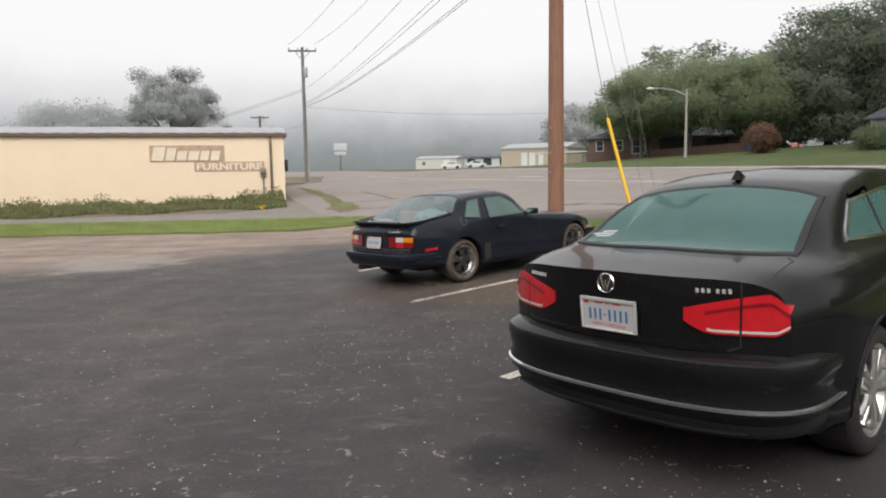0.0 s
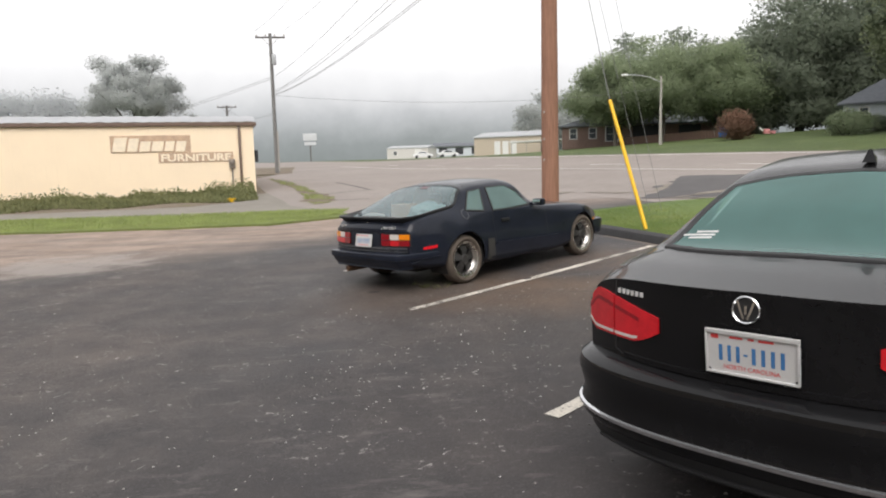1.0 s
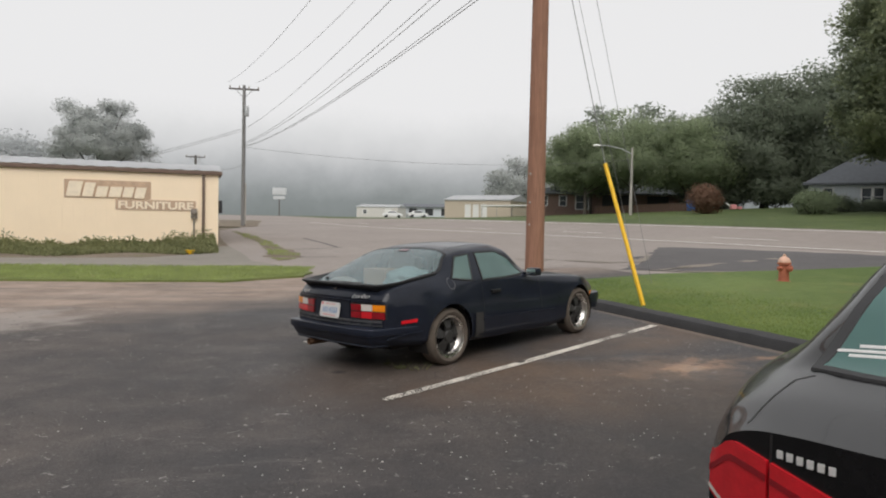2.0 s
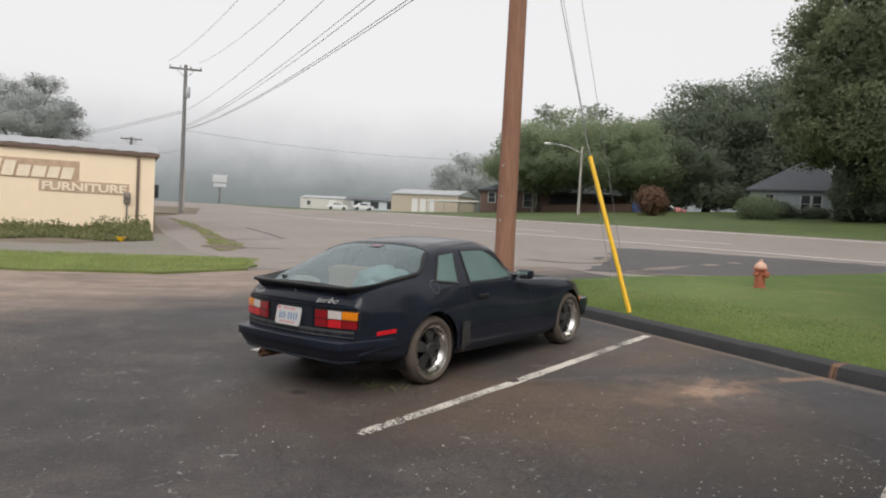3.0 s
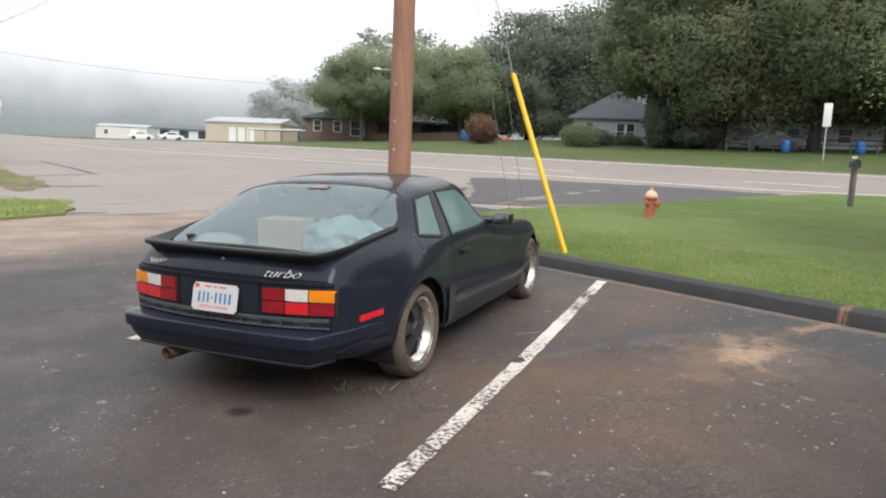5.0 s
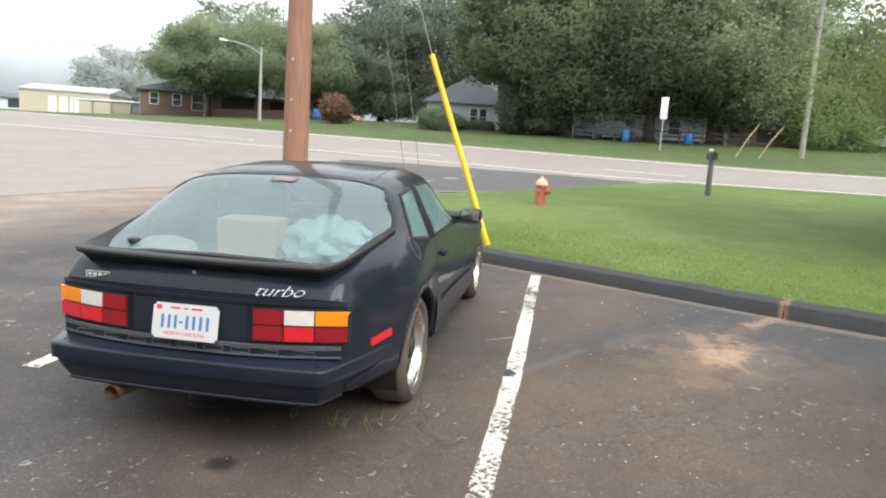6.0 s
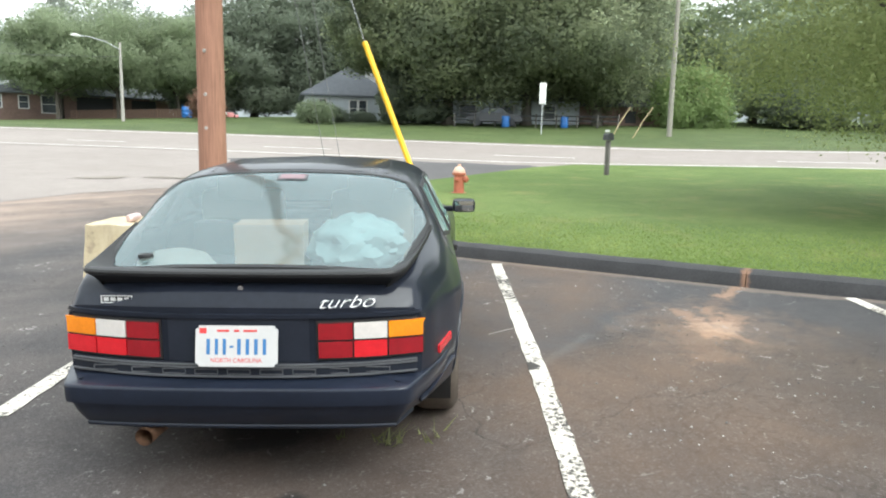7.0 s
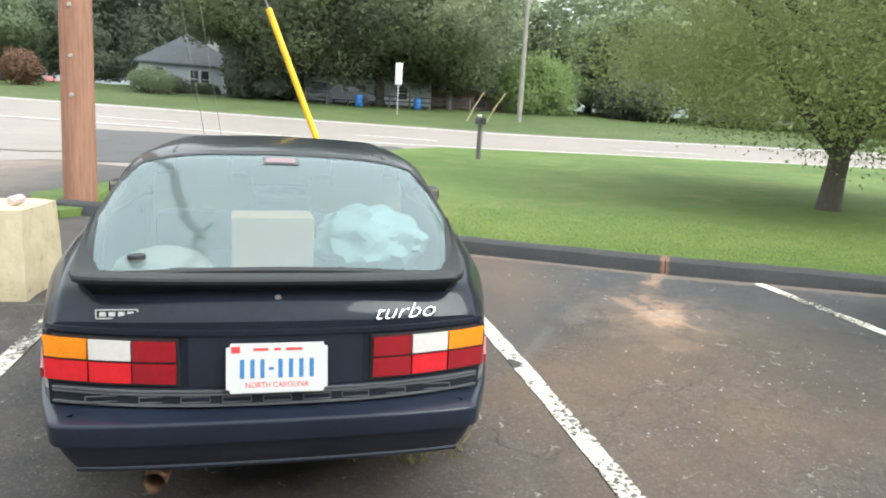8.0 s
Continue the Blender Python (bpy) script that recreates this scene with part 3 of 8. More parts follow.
sheet("driveway_apron", ragged([(5.5, 20.2), (6.3, 19.75), (7.2, 19.05), (9.2, 18.65), (10.3, 18.95), (12.8, 19.5), (14.9, 19.9), (16.6, 20.9), (15.4, 23.2), (13.6, 25.3), (11.2, 28.0), (9.6, 28.9), (8.6, 26.6), (7.8, 24.9), (7.3, 24.0), (6.9, 22.7), (6.3, 21.6)], 0.45, 4.0, 0.5),
      M_APRON, 0.016, 1.2, label="dark patched asphalt apron at the road's edge", category="pavement")
sheet("lawn", [(4.85, 7.3), (8.1, -2), (14, -12), (39, -12), (25.6, 7.4), (20.95, 14.6), (17.0, 19.6), (14.7, 19.6), (9.4, 18.4), (5.8, 18.05), (3.4, 16.95), (2.2, 16.5), (1.58, 15.3), (1.72, 15.02), (2.3, 15.1), (2.95, 12.9)],
      M_LAWN, 0.0, 1.0, label="mown green lawn behind a black kerb", category="lawn", skirt=0.09)
sheet("verge", ragged([(-30, 17.6), (-10.2, 18.1), (-6.3, 18.1), (-4.3, 18.2), (-2.9, 19.6), (-2.75, 20.6), (-3.3, 22.6), (-5.5, 22.7), (-8, 22.1), (-13, 22.4), (-30, 22.6)], 0.22, 3.0),
      M_VERGE, 0.0, 1.2, label="strip of green verge grass beside the lot", category="grass", skirt=0.05)
sheet("footpath", [(-30, 22.7), (-13, 22.5), (-8, 22.2), (-5.5, 22.8), (-3.6, 22.9), (-4.6, 25.2), (-5.6, 27.6), (-7.4, 32.4), (-8.3, 31.0), (-7.6, 27.5), (-9, 25.6), (-14, 24.9), (-30, 24.6)],
      M_PATH, 0.004, 1.5, label="old cracked concrete path beside the store", category="pavement")
sheet("store_yard", [(-30, 24.5), (-14, 24.8), (-9, 25.5), (-7.5, 27.4), (-8.2, 31.0), (-7.3, 32.5), (-8.5, 36.0), (-11.8, 47.2), (-12.5, 53.0), (-18, 53.0), (-14, 42.0), (-30, 36.0)],
      M_DIRT, -0.004, 2.0, label="patchy dirt and grass round the store's foot", category="grass")


sheet("street_verge", ragged([(-4.3, 24.7), (-3.8, 26.0), (-4.6, 29.4), (-5.3, 30.6), (-6.6, 34.8), (-8.4, 40.0), (-11.6, 47.4), (-8.8, 39.0), (-7.3, 35.2), (-6.3, 31.4), (-5.5, 28.6), (-5.1, 26.2)], 0.3, 1.0, 0.4),
      M_DIRT, 0.014, 1.5, label="ragged strip of thin grass between path and street", category="grass")
sheet("corner_verge", [(-12.6, 54.5), (-11.9, 57), (-13.4, 64), (-16, 78), (-24, 80), (-20, 66), (-15.5, 55)],
      M_DIRT, 0.0, 3.0, label="patch of bare earth and rough grass round the far utility pole", category="grass", skirt=0.03)


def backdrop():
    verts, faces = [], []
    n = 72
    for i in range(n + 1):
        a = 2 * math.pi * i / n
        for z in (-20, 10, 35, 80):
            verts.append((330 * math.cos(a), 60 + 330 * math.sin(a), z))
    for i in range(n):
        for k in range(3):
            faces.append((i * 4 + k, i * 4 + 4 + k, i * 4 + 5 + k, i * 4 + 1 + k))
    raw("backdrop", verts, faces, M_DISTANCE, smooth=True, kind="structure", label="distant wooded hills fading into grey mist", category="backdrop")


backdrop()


# ---------------------------------------------------------------- trees
def unit(a):
    return a / (np.linalg.norm(a, axis=1)[:, None] + 1e-9)


def leaf_quads(rng, p, out, size, flat):
    """Small leaf sprays at the places p, shaded as part of a mass that faces out."""
    n = len(p)
    a = rng.normal(size=(n, 3))
    a[:, 2] *= flat
    a = unit(a)
    b = unit(np.cross(a, out + 0.6 * rng.normal(size=(n, 3))))
    s = size * (0.6 + 0.8 * rng.random(n))[:, None]
    v = np.stack([p - a * s * 0.55, p + b * s * 0.32, p + a * s * 0.6, p - b * s * 0.32], axis=1).reshape(-1, 3)
    f = np.arange(n * 4).reshape(-1, 4)
    nrm = np.cross(b, a)
    back = (nrm * out).sum(axis=1) < 0
    f[back] = f[back][:, ::-1]
    nrm[back] *= -1
    nrm = unit(out + 0.45 * nrm + np.array((0.0, 0.0, 0.15)))
    return v, f, np.repeat(nrm, 4, axis=0)


def clumped_crown(rng, centre, radii, clumps, count, size, clump=0.2, inner=0.25, flat=0.6, droop=0.0, uneven=0.16, base=1.0):
    """A crown of many leafy clumps over an uneven egg shape, with a loose filling inside."""
    centre, radii = np.asarray(centre, dtype=float), np.asarray(radii, dtype=float)
    k = np.arange(clumps) + 0.5
    phi = math.pi * (1 + 5 ** 0.5) * k
    ct = 1 - 2 * k / clumps
    d = np.column_stack([np.cos(phi) * np.sqrt(1 - ct * ct), np.sin(phi) * np.sqrt(1 - ct * ct), ct])
    d = unit(d + 0.16 * rng.normal(size=d.shape))
    ph = rng.random(6) * 6.283
    bulge = 1 + uneven * (np.sin(2.1 * d[:, 0] * 2 + ph[0]) * np.sin(2.7 * d[:, 1] * 2 + ph[1]) + 0.7 * np.sin(5 * d[:, 2] + 3 * d[:, 0] + ph[2]))
    mid = d * radii * (bulge * (0.70 + 0.24 * rng.random(clumps)))[:, None]
    # below its widest line the crown is flatter and keeps its width
    under = d[:, 2] < 0
    wide = 1 + (1 - base) * 0.8 * np.minimum(1.0, -d[:, 2] * 1.2)
    mid[under, :2] *= wide[under][:, None]
    mid[under, 2] *= base
    mid += centre
    size_c = clump * (0.55 + 0.8 * rng.random(clumps))
    m = int(count * (1 - inner))
    pick = rng.choice(clumps, size=m, p=size_c ** 2 / (size_c ** 2).sum())
    q = rng.normal(size=(m, 3)) * 0.52
    q *= np.minimum(1.0, 1.25 / (np.linalg.norm(q, axis=1)[:, None] + 1e-9))
    span = np.array((1.15, 1.15, 0.75)) * np.array((radii[0], radii[1], min(radii[2], radii[0] * 1.1)))
    p = mid[pick] + q * span * size_c[pick][:, None]
    p[:, 2] -= droop * rng.random(m) ** 2 * (d[pick][:, 2] < 0.1)
    out = unit(0.7 * d[pick] + 0.55 * unit(q) + np.array((0, 0, 0.12)))
    g = unit(rng.normal(size=(count - m, 3)))
    r = 0.42 + 0.38 * rng.random(count - m)
    fill = g * radii * r[:, None]
    fill[g[:, 2] < 0, 2] *= base
    p = np.vstack([p, centre + fill])
    return leaf_quads(rng, p, np.vstack([out, g]), size, flat), mid


def leaf_cloud(rng, blobs, count, size, hollow=0.4):
    """Leaf sprays scattered over a few lumps (x, y, z, rx, ry, rz)."""
    blobs = np.asarray(blobs, dtype=float)
    w = blobs[:, 3] * blobs[:, 5]
    pick = rng.choice(len(blobs), size=count, p=w / w.sum())
    d = unit(rng.normal(size=(count, 3)))
    r = hollow + (1.1 - hollow) * rng.random(count) ** 0.6
    r *= 1 + 0.14 * np.sin(d[:, 0] * 7 + pick) * np.sin(d[:, 1] * 6 + 2 * pick) + 0.1 * np.sin(d[:, 2] * 9 + pick)
    return leaf_quads(rng, blobs[pick, :3] + d * blobs[pick, 3:6] * r[:, None], d, size, 0.6)


def round_shading(ob, normals):
    ob.data.normals_split_custom_set_from_vertices(normals.astype(np.float32))


def tree(x, y, height, spread, leaves, count, size, seed, trunk=0.3, low=0.25, label="", clumps=70, base=None, group="", droop=0.0, limbs=9, fork=(), clump=0.2, inner=0.25, uneven=0.16, lean=None, under=0.7):
    rng = np.random.default_rng(seed)
    z0 = land(x, y) if base is None else base
    t = empty("tree", Matrix.Translation((x, y, z0)), label, "tree", group)
    lean = rng.normal(size=2) * 0.025 * height if lean is None else np.asarray(lean, dtype=float)
    rz = height * (1 - low) / (1 + under)
    (v, f, n), mid = clumped_crown(rng, (lean[0], lean[1], height * low + rz * under), (spread, spread, rz), clumps, count, size, clump, inner, 0.6, droop, uneven, under)
    bm = bmesh.new()
    top = height * 0.8
    at = lambda k: Vector((lean[0] * k, lean[1] * k, top * k))
    tube(bm, [at(k) - Vector((0, 0, 0.15 if k == 0 else 0)) for k in (0, 0.03, 0.10, 0.3, 0.55, 0.8, 1.0)], [trunk * q for q in (1.45, 1.1, 0.95, 0.8, 0.55, 0.3, 0.1)], 12)
    for i in range(limbs):
        e = Vector(mid[(i * 7 + 3) % len(mid)])
        s = at(max(0.14, min(0.75, e.z / height * 0.62)))
        m = (s + e) / 2 + Vector((0, 0, 0.05 * height * (rng.random() - 0.1)))
        tube(bm, [s, m, e], [trunk * 0.42, trunk * 0.26, trunk * 0.06], 7)
    for hx, hy in fork:
        tube(bm, [(lean[0] * 0.12, lean[1] * 0.12, height * 0.13), (hx * 0.35, hy * 0.35, height * 0.2), (hx, hy, height * 0.36), (hx * 1.6, hy * 1.6, height * 0.55)], [trunk * 0.8, trunk * 0.66, trunk * 0.5, trunk * 0.2], 10)
    part("trunk", bm, M_BARK, t)
    round_shading(raw("crown", v, f, leaves, t, True), n)
    return t


def bush(x, y, w, h, leaves, count, size, seed, label, base=None):
    rng = np.random.default_rng(seed)
    z0 = land(x, y) if base is None else base
    blobs = [(rng.normal() * w * 0.16, rng.normal() * w * 0.16, h * (0.35 + 0.25 * rng.random()), w * 0.36, w * 0.36, h * 0.42) for _ in range(6)]
    t = empty("bush", Matrix.Translation((x, y, z0)), label, "bush")
    bm = bmesh.new()
    for i in range(5):
        a = i * 1.3
        tube(bm, [(0.1 * math.cos(a), 0.1 * math.sin(a), -0.1), (0.25 * w * math.cos(a), 0.25 * w * math.sin(a), h * 0.6)], [0.05, 0.02], 6)
    part("stems", bm, M_BARK, t)
    v, f, n = leaf_cloud(rng, blobs, count, size)
    v[:, 2] = np.maximum(v[:, 2], 0.02)
    round_shading(raw("foliage", v, f, leaves, t, True), n)
    return t

# ---------------------------------------------------------------- furniture store
def store():
    a, b = Vector((-8.5, 32.8, 0)), Vector((-47.0, 20.8, 0))
    d = (b - a).normalized()
    ang = math.atan2(d.y, d.x)
    z0, z1, length, depth = 0.15, 3.62, (b - a).length, 16.0
    s = empty("store", Matrix.Translation((a.x, a.y, 0)) @ Matrix.Rotation(ang, 4, "Z"), "cream painted low metal store with faded lettering", "building")
    # local frame: x along the front away from the corner, y towards the lot, z up
    def wall(name, x0, x1, y0, y1):
        bm = bmesh.new()
        box(bm, (x0 + x1) / 2, (y0 + y1) / 2, (z0 + z1) / 2 - 0.1, abs(x1 - x0), abs(y1 - y0), z1 - z0 + 0.2)
        return part(name, bm, M_WALL_CREAM, s, smooth=False)
    front = wall("front_wall", 0, length, -0.15, 0)
    wall("side_wall", 0, 0.15, -depth, -0.15)
    wall("back_wall", 0.15, length, -depth, -depth + 0.15)
    wall("end_wall", length - 0.15, length, -depth + 0.15, -0.15)
    # shallow ribs of the metal cladding
    rib = bmesh.new()
    box(rib, 0, 0, (z0 + z1) / 2, 0.05, 0.004, z1 - z0 - 0.12, 0.0015)
    rib_me = mesh_of(rib, "rib")
    rib_me.materials.append(M_WALL_CREAM)
    for i in range(90):
        o = new("rib", rib_me)
        o.parent = s
        o.location = (0.32 + i * 0.41, 0.006, 0)
    bm = bmesh.new()
    box(bm, length / 2, 0.06, z1 - 0.03, length + 0.3, 0.14, 0.17, 0.02)
    box(bm, -0.06, -depth / 2, z1 - 0.03, 0.14, depth, 0.17, 0.02)
    part("gutter", bm, M_BROWN, s, "brown gutter along the eaves")
    bm = bmesh.new()
    rows = []
    for k, (yy, zz) in enumerate(((0.05, z1 + 0.06), (-1.3, z1 + 0.40), (-depth / 2, z1 + 0.85), (-depth, z1 + 0.06))):
        rows.append([bm.verts.new((-0.1 + (length + 0.2) * i / 120, yy, zz + (0.03 if i % 2 else 0))) for i in range(121)])
    for r0, r1 in zip(rows, rows[1:]):
        for i in range(120):
            bm.faces.new((r0[i], r0[i + 1], r1[i + 1], r1[i]))
    bm.faces.new([r[0] for r in rows])
    bm.faces.new([r[-1] for r in rows[::-1]])
    bm.faces.new((rows[0][0], rows[-1][0], rows[-1][-1], rows[0][-1]))
    part("roof", bm, M_ROOF_METAL, s, "weathered corrugated metal roof", smooth=False)
    bm = bmesh.new()
    box(bm, 0.62, 0.06, (z0 + z1) / 2, 0.11, 0.09, z1 - z0, 0.01)
    part("downpipe", bm, M_BROWN, s, "brown downpipe at the corner")
    bm = bmesh.new()
    box(bm, 1.0, 0.07, 1.82, 0.26, 0.14, 0.42, 0.02)
    box(bm, 1.0, 0.05, 1.25, 0.06, 0.07, 0.8)
    lathe(bm, [(0, 0.0), (0.1, 0.0), (0.1, 0.06), (0.06, 0.1), (0, 0.1)], 16, Matrix.Translation((1.0, 0.14, 1.87)) @ Matrix.Rotation(-math.pi / 2, 4, "X"))
    part("electric_meter", bm, M_BROWN_GREY, s, "grey electric meter box with conduit")
    bm = bmesh.new()
    box(bm, -0.1, -0.5, 2.15, 0.16, 0.35, 0.55, 0.02)
    part("side_box", bm, M_DARK, s, "dark box on the side wall")
    # lettering, faded: the name as plain slanted bars, the trade in block letters
    for x0, x1, z_lo, z_hi in ((2.72, 5.98, 2.38, 3.12), (0.93, 4.08, 1.92, 2.36)):
        bm = bmesh.new()
        box(bm, (x0 + x1) / 2, 0.014, (z_lo + z_hi) / 2, x1 - x0, 0.02, z_hi - z_lo, 0.006)
        part("sign_ground", bm, M_FADED, s, "faded brown ground of the sign", smooth=False)
    x = 5.86
    for w, z_lo, h in ((0.52, 2.43, 0.62), (0.40, 2.43, 0.58), (0.42, 2.43, 0.44), (0.46, 2.43, 0.44), (0.38, 2.43, 0.44), (0.40, 2.40, 0.47)):
        bm = bmesh.new()
        box(bm, 0, 0.034, 0, w, 0.02, h, 0.03)
        for v in bm.verts:
            v.co.x -= v.co.z * 0.22
            v.co += Vector((x - w / 2, 0, z_lo + h / 2))
        part("lettering_bar", bm, M_CREAM_LETTER, s, smooth=False)
        x -= w + 0.07
    put_text("FURNITURE", s, M_CREAM_LETTER, 0.43, Matrix.Translation((2.5, 0.030, 1.99)) @ Matrix.Rotation(math.pi, 4, "Z") @ Matrix.Rotation(math.pi / 2, 4, "X"), 2.95, "block_letters", "cream block lettering", depth=0.012, bold=0.014)
    return s


def put_text(text, parent, material, size, m, width, name, label="", depth=0.002, shear=0.0, bold=0.0):
    """Solid lettering, fitted to a width, centred on m."""
    cu = bpy.data.curves.new(name, "FONT")
    cu.body, cu.size, cu.extrude, cu.align_x, cu.shear, cu.offset = text, size, depth, "CENTER", shear, bold
    tmp = bpy.data.objects.new(name, cu)
    scene.collection.objects.link(tmp)
    dg = bpy.context.evaluated_depsgraph_get()
    me = bpy.data.meshes.new_from_object(tmp.evaluated_get(dg))
    bpy.data.objects.remove(tmp)
    bpy.data.curves.remove(cu)
    xs = [v.co.x for v in me.vertices]
    k = width / (max(xs) - min(xs))
    cx = (max(xs) + min(xs)) / 2
    for v in me.vertices:
        v.co.x = (v.co.x - cx) * k
    me.materials.clear()
    me.materials.append(material)
    ob = new(name, me)
    ob.parent = parent
    ob.matrix_local = m
    return tagged(ob, label)


M_BROWN_GREY = plain("grey_brown_metal", (0.22, 0.19, 0.16), 0.6, vary=0.2)
M_FADED = plain("faded_brown_paint", (0.52, 0.37, 0.26), 0.75, vary=0.25, scale=4)
M_CREAM_LETTER = plain("faded_cream_letters", (0.85, 0.74, 0.58), 0.7, vary=0.1)
store()


def weeds():
    """Unmown weeds along the foot of the store's front."""
    rng = np.random.default_rng(5)
    n = 56000
    k = rng.random(n) ** 1.4
    off = rng.random(n) ** 1.3
    a, b = np.array((-8.6, 32.5)), np.array((-40.0, 22.8))
    d = (b - a) / np.linalg.norm(b - a)
    nrm = np.array((d[1], -d[0]))
    if nrm[1] > 0:
        nrm = -nrm
    p = a + (b - a) * k[:, None] + nrm * (0.12 + off * (4.6 + 0.6 * np.sin(k * 50)))[:, None]
    top = (0.30 + 0.10 * np.sin(k * 61) + 0.10 * np.sin(k * 23 + 1) + 0.07 * np.sin(k * 140 + 5 * off)) * (1.1 - 0.8 * off) + 0.04
    top *= 0.45 + 0.9 * rng.random(n) ** 5
    z = np.array([land(x, y) for x, y in p]) + top * rng.random(n) ** 0.6
    c = np.column_stack([p, z])
    u = rng.normal(size=(n, 3))
    u /= np.linalg.norm(u, axis=1)[:, None]
    w = np.cross(u, rng.normal(size=(n, 3)))
    w /= np.linalg.norm(w, axis=1)[:, None]
    ln = (0.04 + 0.07 * rng.random(n))[:, None]
    v = np.stack([c - u * ln, c + w * ln * 0.35, c + u * ln, c - w * ln * 0.35], axis=1).reshape(-1, 3)
    raw("weeds", v, np.arange(n * 4).reshape(-1, 4), M_LEAF_WEED, kind="stuff", label="unmown green weeds along the store wall", category="weeds")


# near-white leaf colour stands in for thick mist before the tree
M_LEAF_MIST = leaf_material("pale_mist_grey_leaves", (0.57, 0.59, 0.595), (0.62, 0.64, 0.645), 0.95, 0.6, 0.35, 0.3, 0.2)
M_LEAF_WEED = leaf_material("weed_leaves", (0.15, 0.165, 0.08), (0.29, 0.295, 0.15), 0.7, 0.4, 0.9, 1.0, 0.5)
weeds()


# ---------------------------------------------------------------- poles and wires
def utility_pole(x, y, top, r0, r1, material, label, name="utility_pole", lean=(0, 0)):
    z0 = land(x, y)
    p = empty(name, Matrix.Translation((x, y, z0)), label, "utility pole")
    bm = bmesh.new()
    h = top - z0
    tube(bm, [(lean[0] * k, lean[1] * k, -0.3 + (h + 0.3) * k) for k in (0, 0.1, 0.35, 0.7, 1.0)], [r0 + (r1 - r0) * k for k in (0, 0.1, 0.35, 0.7, 1.0)], 20)
    part("shaft", bm, material, p)
    return p, z0


def crossarm(p, z, half, ang, n_ins=4):
    bm = bmesh.new()
    box(bm, 0, 0, z, half * 2, 0.1, 0.13, 0.01, ang)
    d = Vector((math.cos(ang), math.sin(ang), 0))
    for s in (-1, 1):
        tube(bm, [d * s * half * 0.55 + Vector((0, 0, z - 0.05)), Vector((0, 0, z - 0.7))], 0.02, 6)
    part("crossarm", bm, M_POLE_GREY, p)
    for i in range(n_ins):
        k = -half * 0.93 + i * half * 1.86 / max(1, n_ins - 1)
        b2 = bmesh.new()
        lathe(b2, [(0, 0), (0.05, 0), (0.07, 0.06), (0.04, 0.1), (0.055, 0.14), (0.02, 0.2), (0, 0.2)], 10, Matrix.Translation(d * k + Vector((0, 0, z + 0.065))))
        part("insulator", b2, M_CONCRETE, p)


near_pole, nz = utility_pole(2.25, 15.5, 11.6, 0.185, 0.13, M_POLE, "tall reddish-brown treated wooden utility pole")
crossarm(near_pole, 10.6 - nz + 0.4, 1.2, 0.5)
for zz in (1.75, 1.32, 2.3):
    bm = bmesh.new()
    lathe(bm, [(0, 0.015), (0.02, 0.015), (0.026, 0.0), (0, 0.0)], 12, Matrix.Translation((-0.135, -0.105, zz)) @ Matrix.Rotation(radians(-142), 4, "Z") @ Matrix.Rotation(radians(90), 4, "Y"))
    part("pole_tag", bm, M_CONCRETE, near_pole, "small pale metal tag")
far_pole, fz = utility_pole(-13.2, 57.4, 12.2, 0.17, 0.12, M_POLE_FAR, "grey weathered wooden utility pole with crossarm and transformer")
crossarm(far_pole, 11.9 - fz, 1.15, 0.15)
bm = bmesh.new()
lathe(bm, [(0, 0), (0.15, 0), (0.17, 0.05), (0.17, 0.75), (0.12, 0.82), (0, 0.84)], 18, Matrix.Translation((0.26, -0.2, 8.6)))
part("transformer", bm, M_ROOF_METAL, far_pole, "grey transformer can")
bm = bmesh.new()
tube(bm, [(0.2, -0.1, 0.2), (0.2, -0.1, 3.4)], 0.06, 8)
part("conduit", bm, M_CONCRETE, far_pole, "pale conduit at the foot")
west_pole, _ = utility_pole(-25.3, 85.2, 9.2, 0.18, 0.13, M_POLE_GREY, "distant grey utility pole with a crossarm")
crossarm(west_pole, 9.0 - land(-25.3, 85.2), 1.1, 0.2)
east_pole, ez = utility_pole(39.05, 27.3, 12.6, 0.17, 0.12, M_POLE_PALE, "grey wooden utility pole across the road")
crossarm(east_pole, 12.2 - ez, 1.2, 1.2)


def wire(a, b, sag, r=0.014, label="thin overhead wire between utility poles"):
    a, b = Vector(a), Vector(b)
    pts = [a.lerp(b, k / 24) - Vector((0, 0, sag * 4 * (k / 24) * (1 - k / 24))) for k in range(25)]
    bm = bmesh.new()
    tube(bm, pts, r, 6)
    return obj("overhead_wire", bm, M_WIRE, True, None, label, "wire", "overhead wires")


for off, z1, z2, sag in ((-1.1, 12.4, 10.9, 0.9), (1.1, 12.4, 10.9, 0.9), (0.2, 8.8, 9.1, 0.6), (0.2, 7.7, 8.0, 0.6), (0.2, 7.6, 7.75, 0.6), (0.2, 7.45, 7.05, 0.6), (0.2, 7.4, 6.95, 0.6)):
    wire((-13.35 + off, 57.4, z1), (2.25 + off * 0.6, 15.5 + off * 0.2, z2), sag, 0.011)
wire((-13.2, 57.4, 6.0), (-25.3, 85.2, 8.9), 0.8, 0.012)
wire((-13.2, 57.4, 8.85), (-29.0, 69.0, 6.6), 0.15, 0.014)
wire((-13.2, 57.4, 8.7), (-29.0, 69.0, 6.4), 0.15, 0.014)
wire((-13.35, 57.4, 7.4), (21.3, 67.8, 8.2), 0.9, 0.012)
wire((2.25, 15.5, 9.8), (39.05, 27.3, 12.3), 0.9, 0.010)
wire((39.05, 27.3, 9.0), (60, 50, 6.0), 0.4, 0.010)
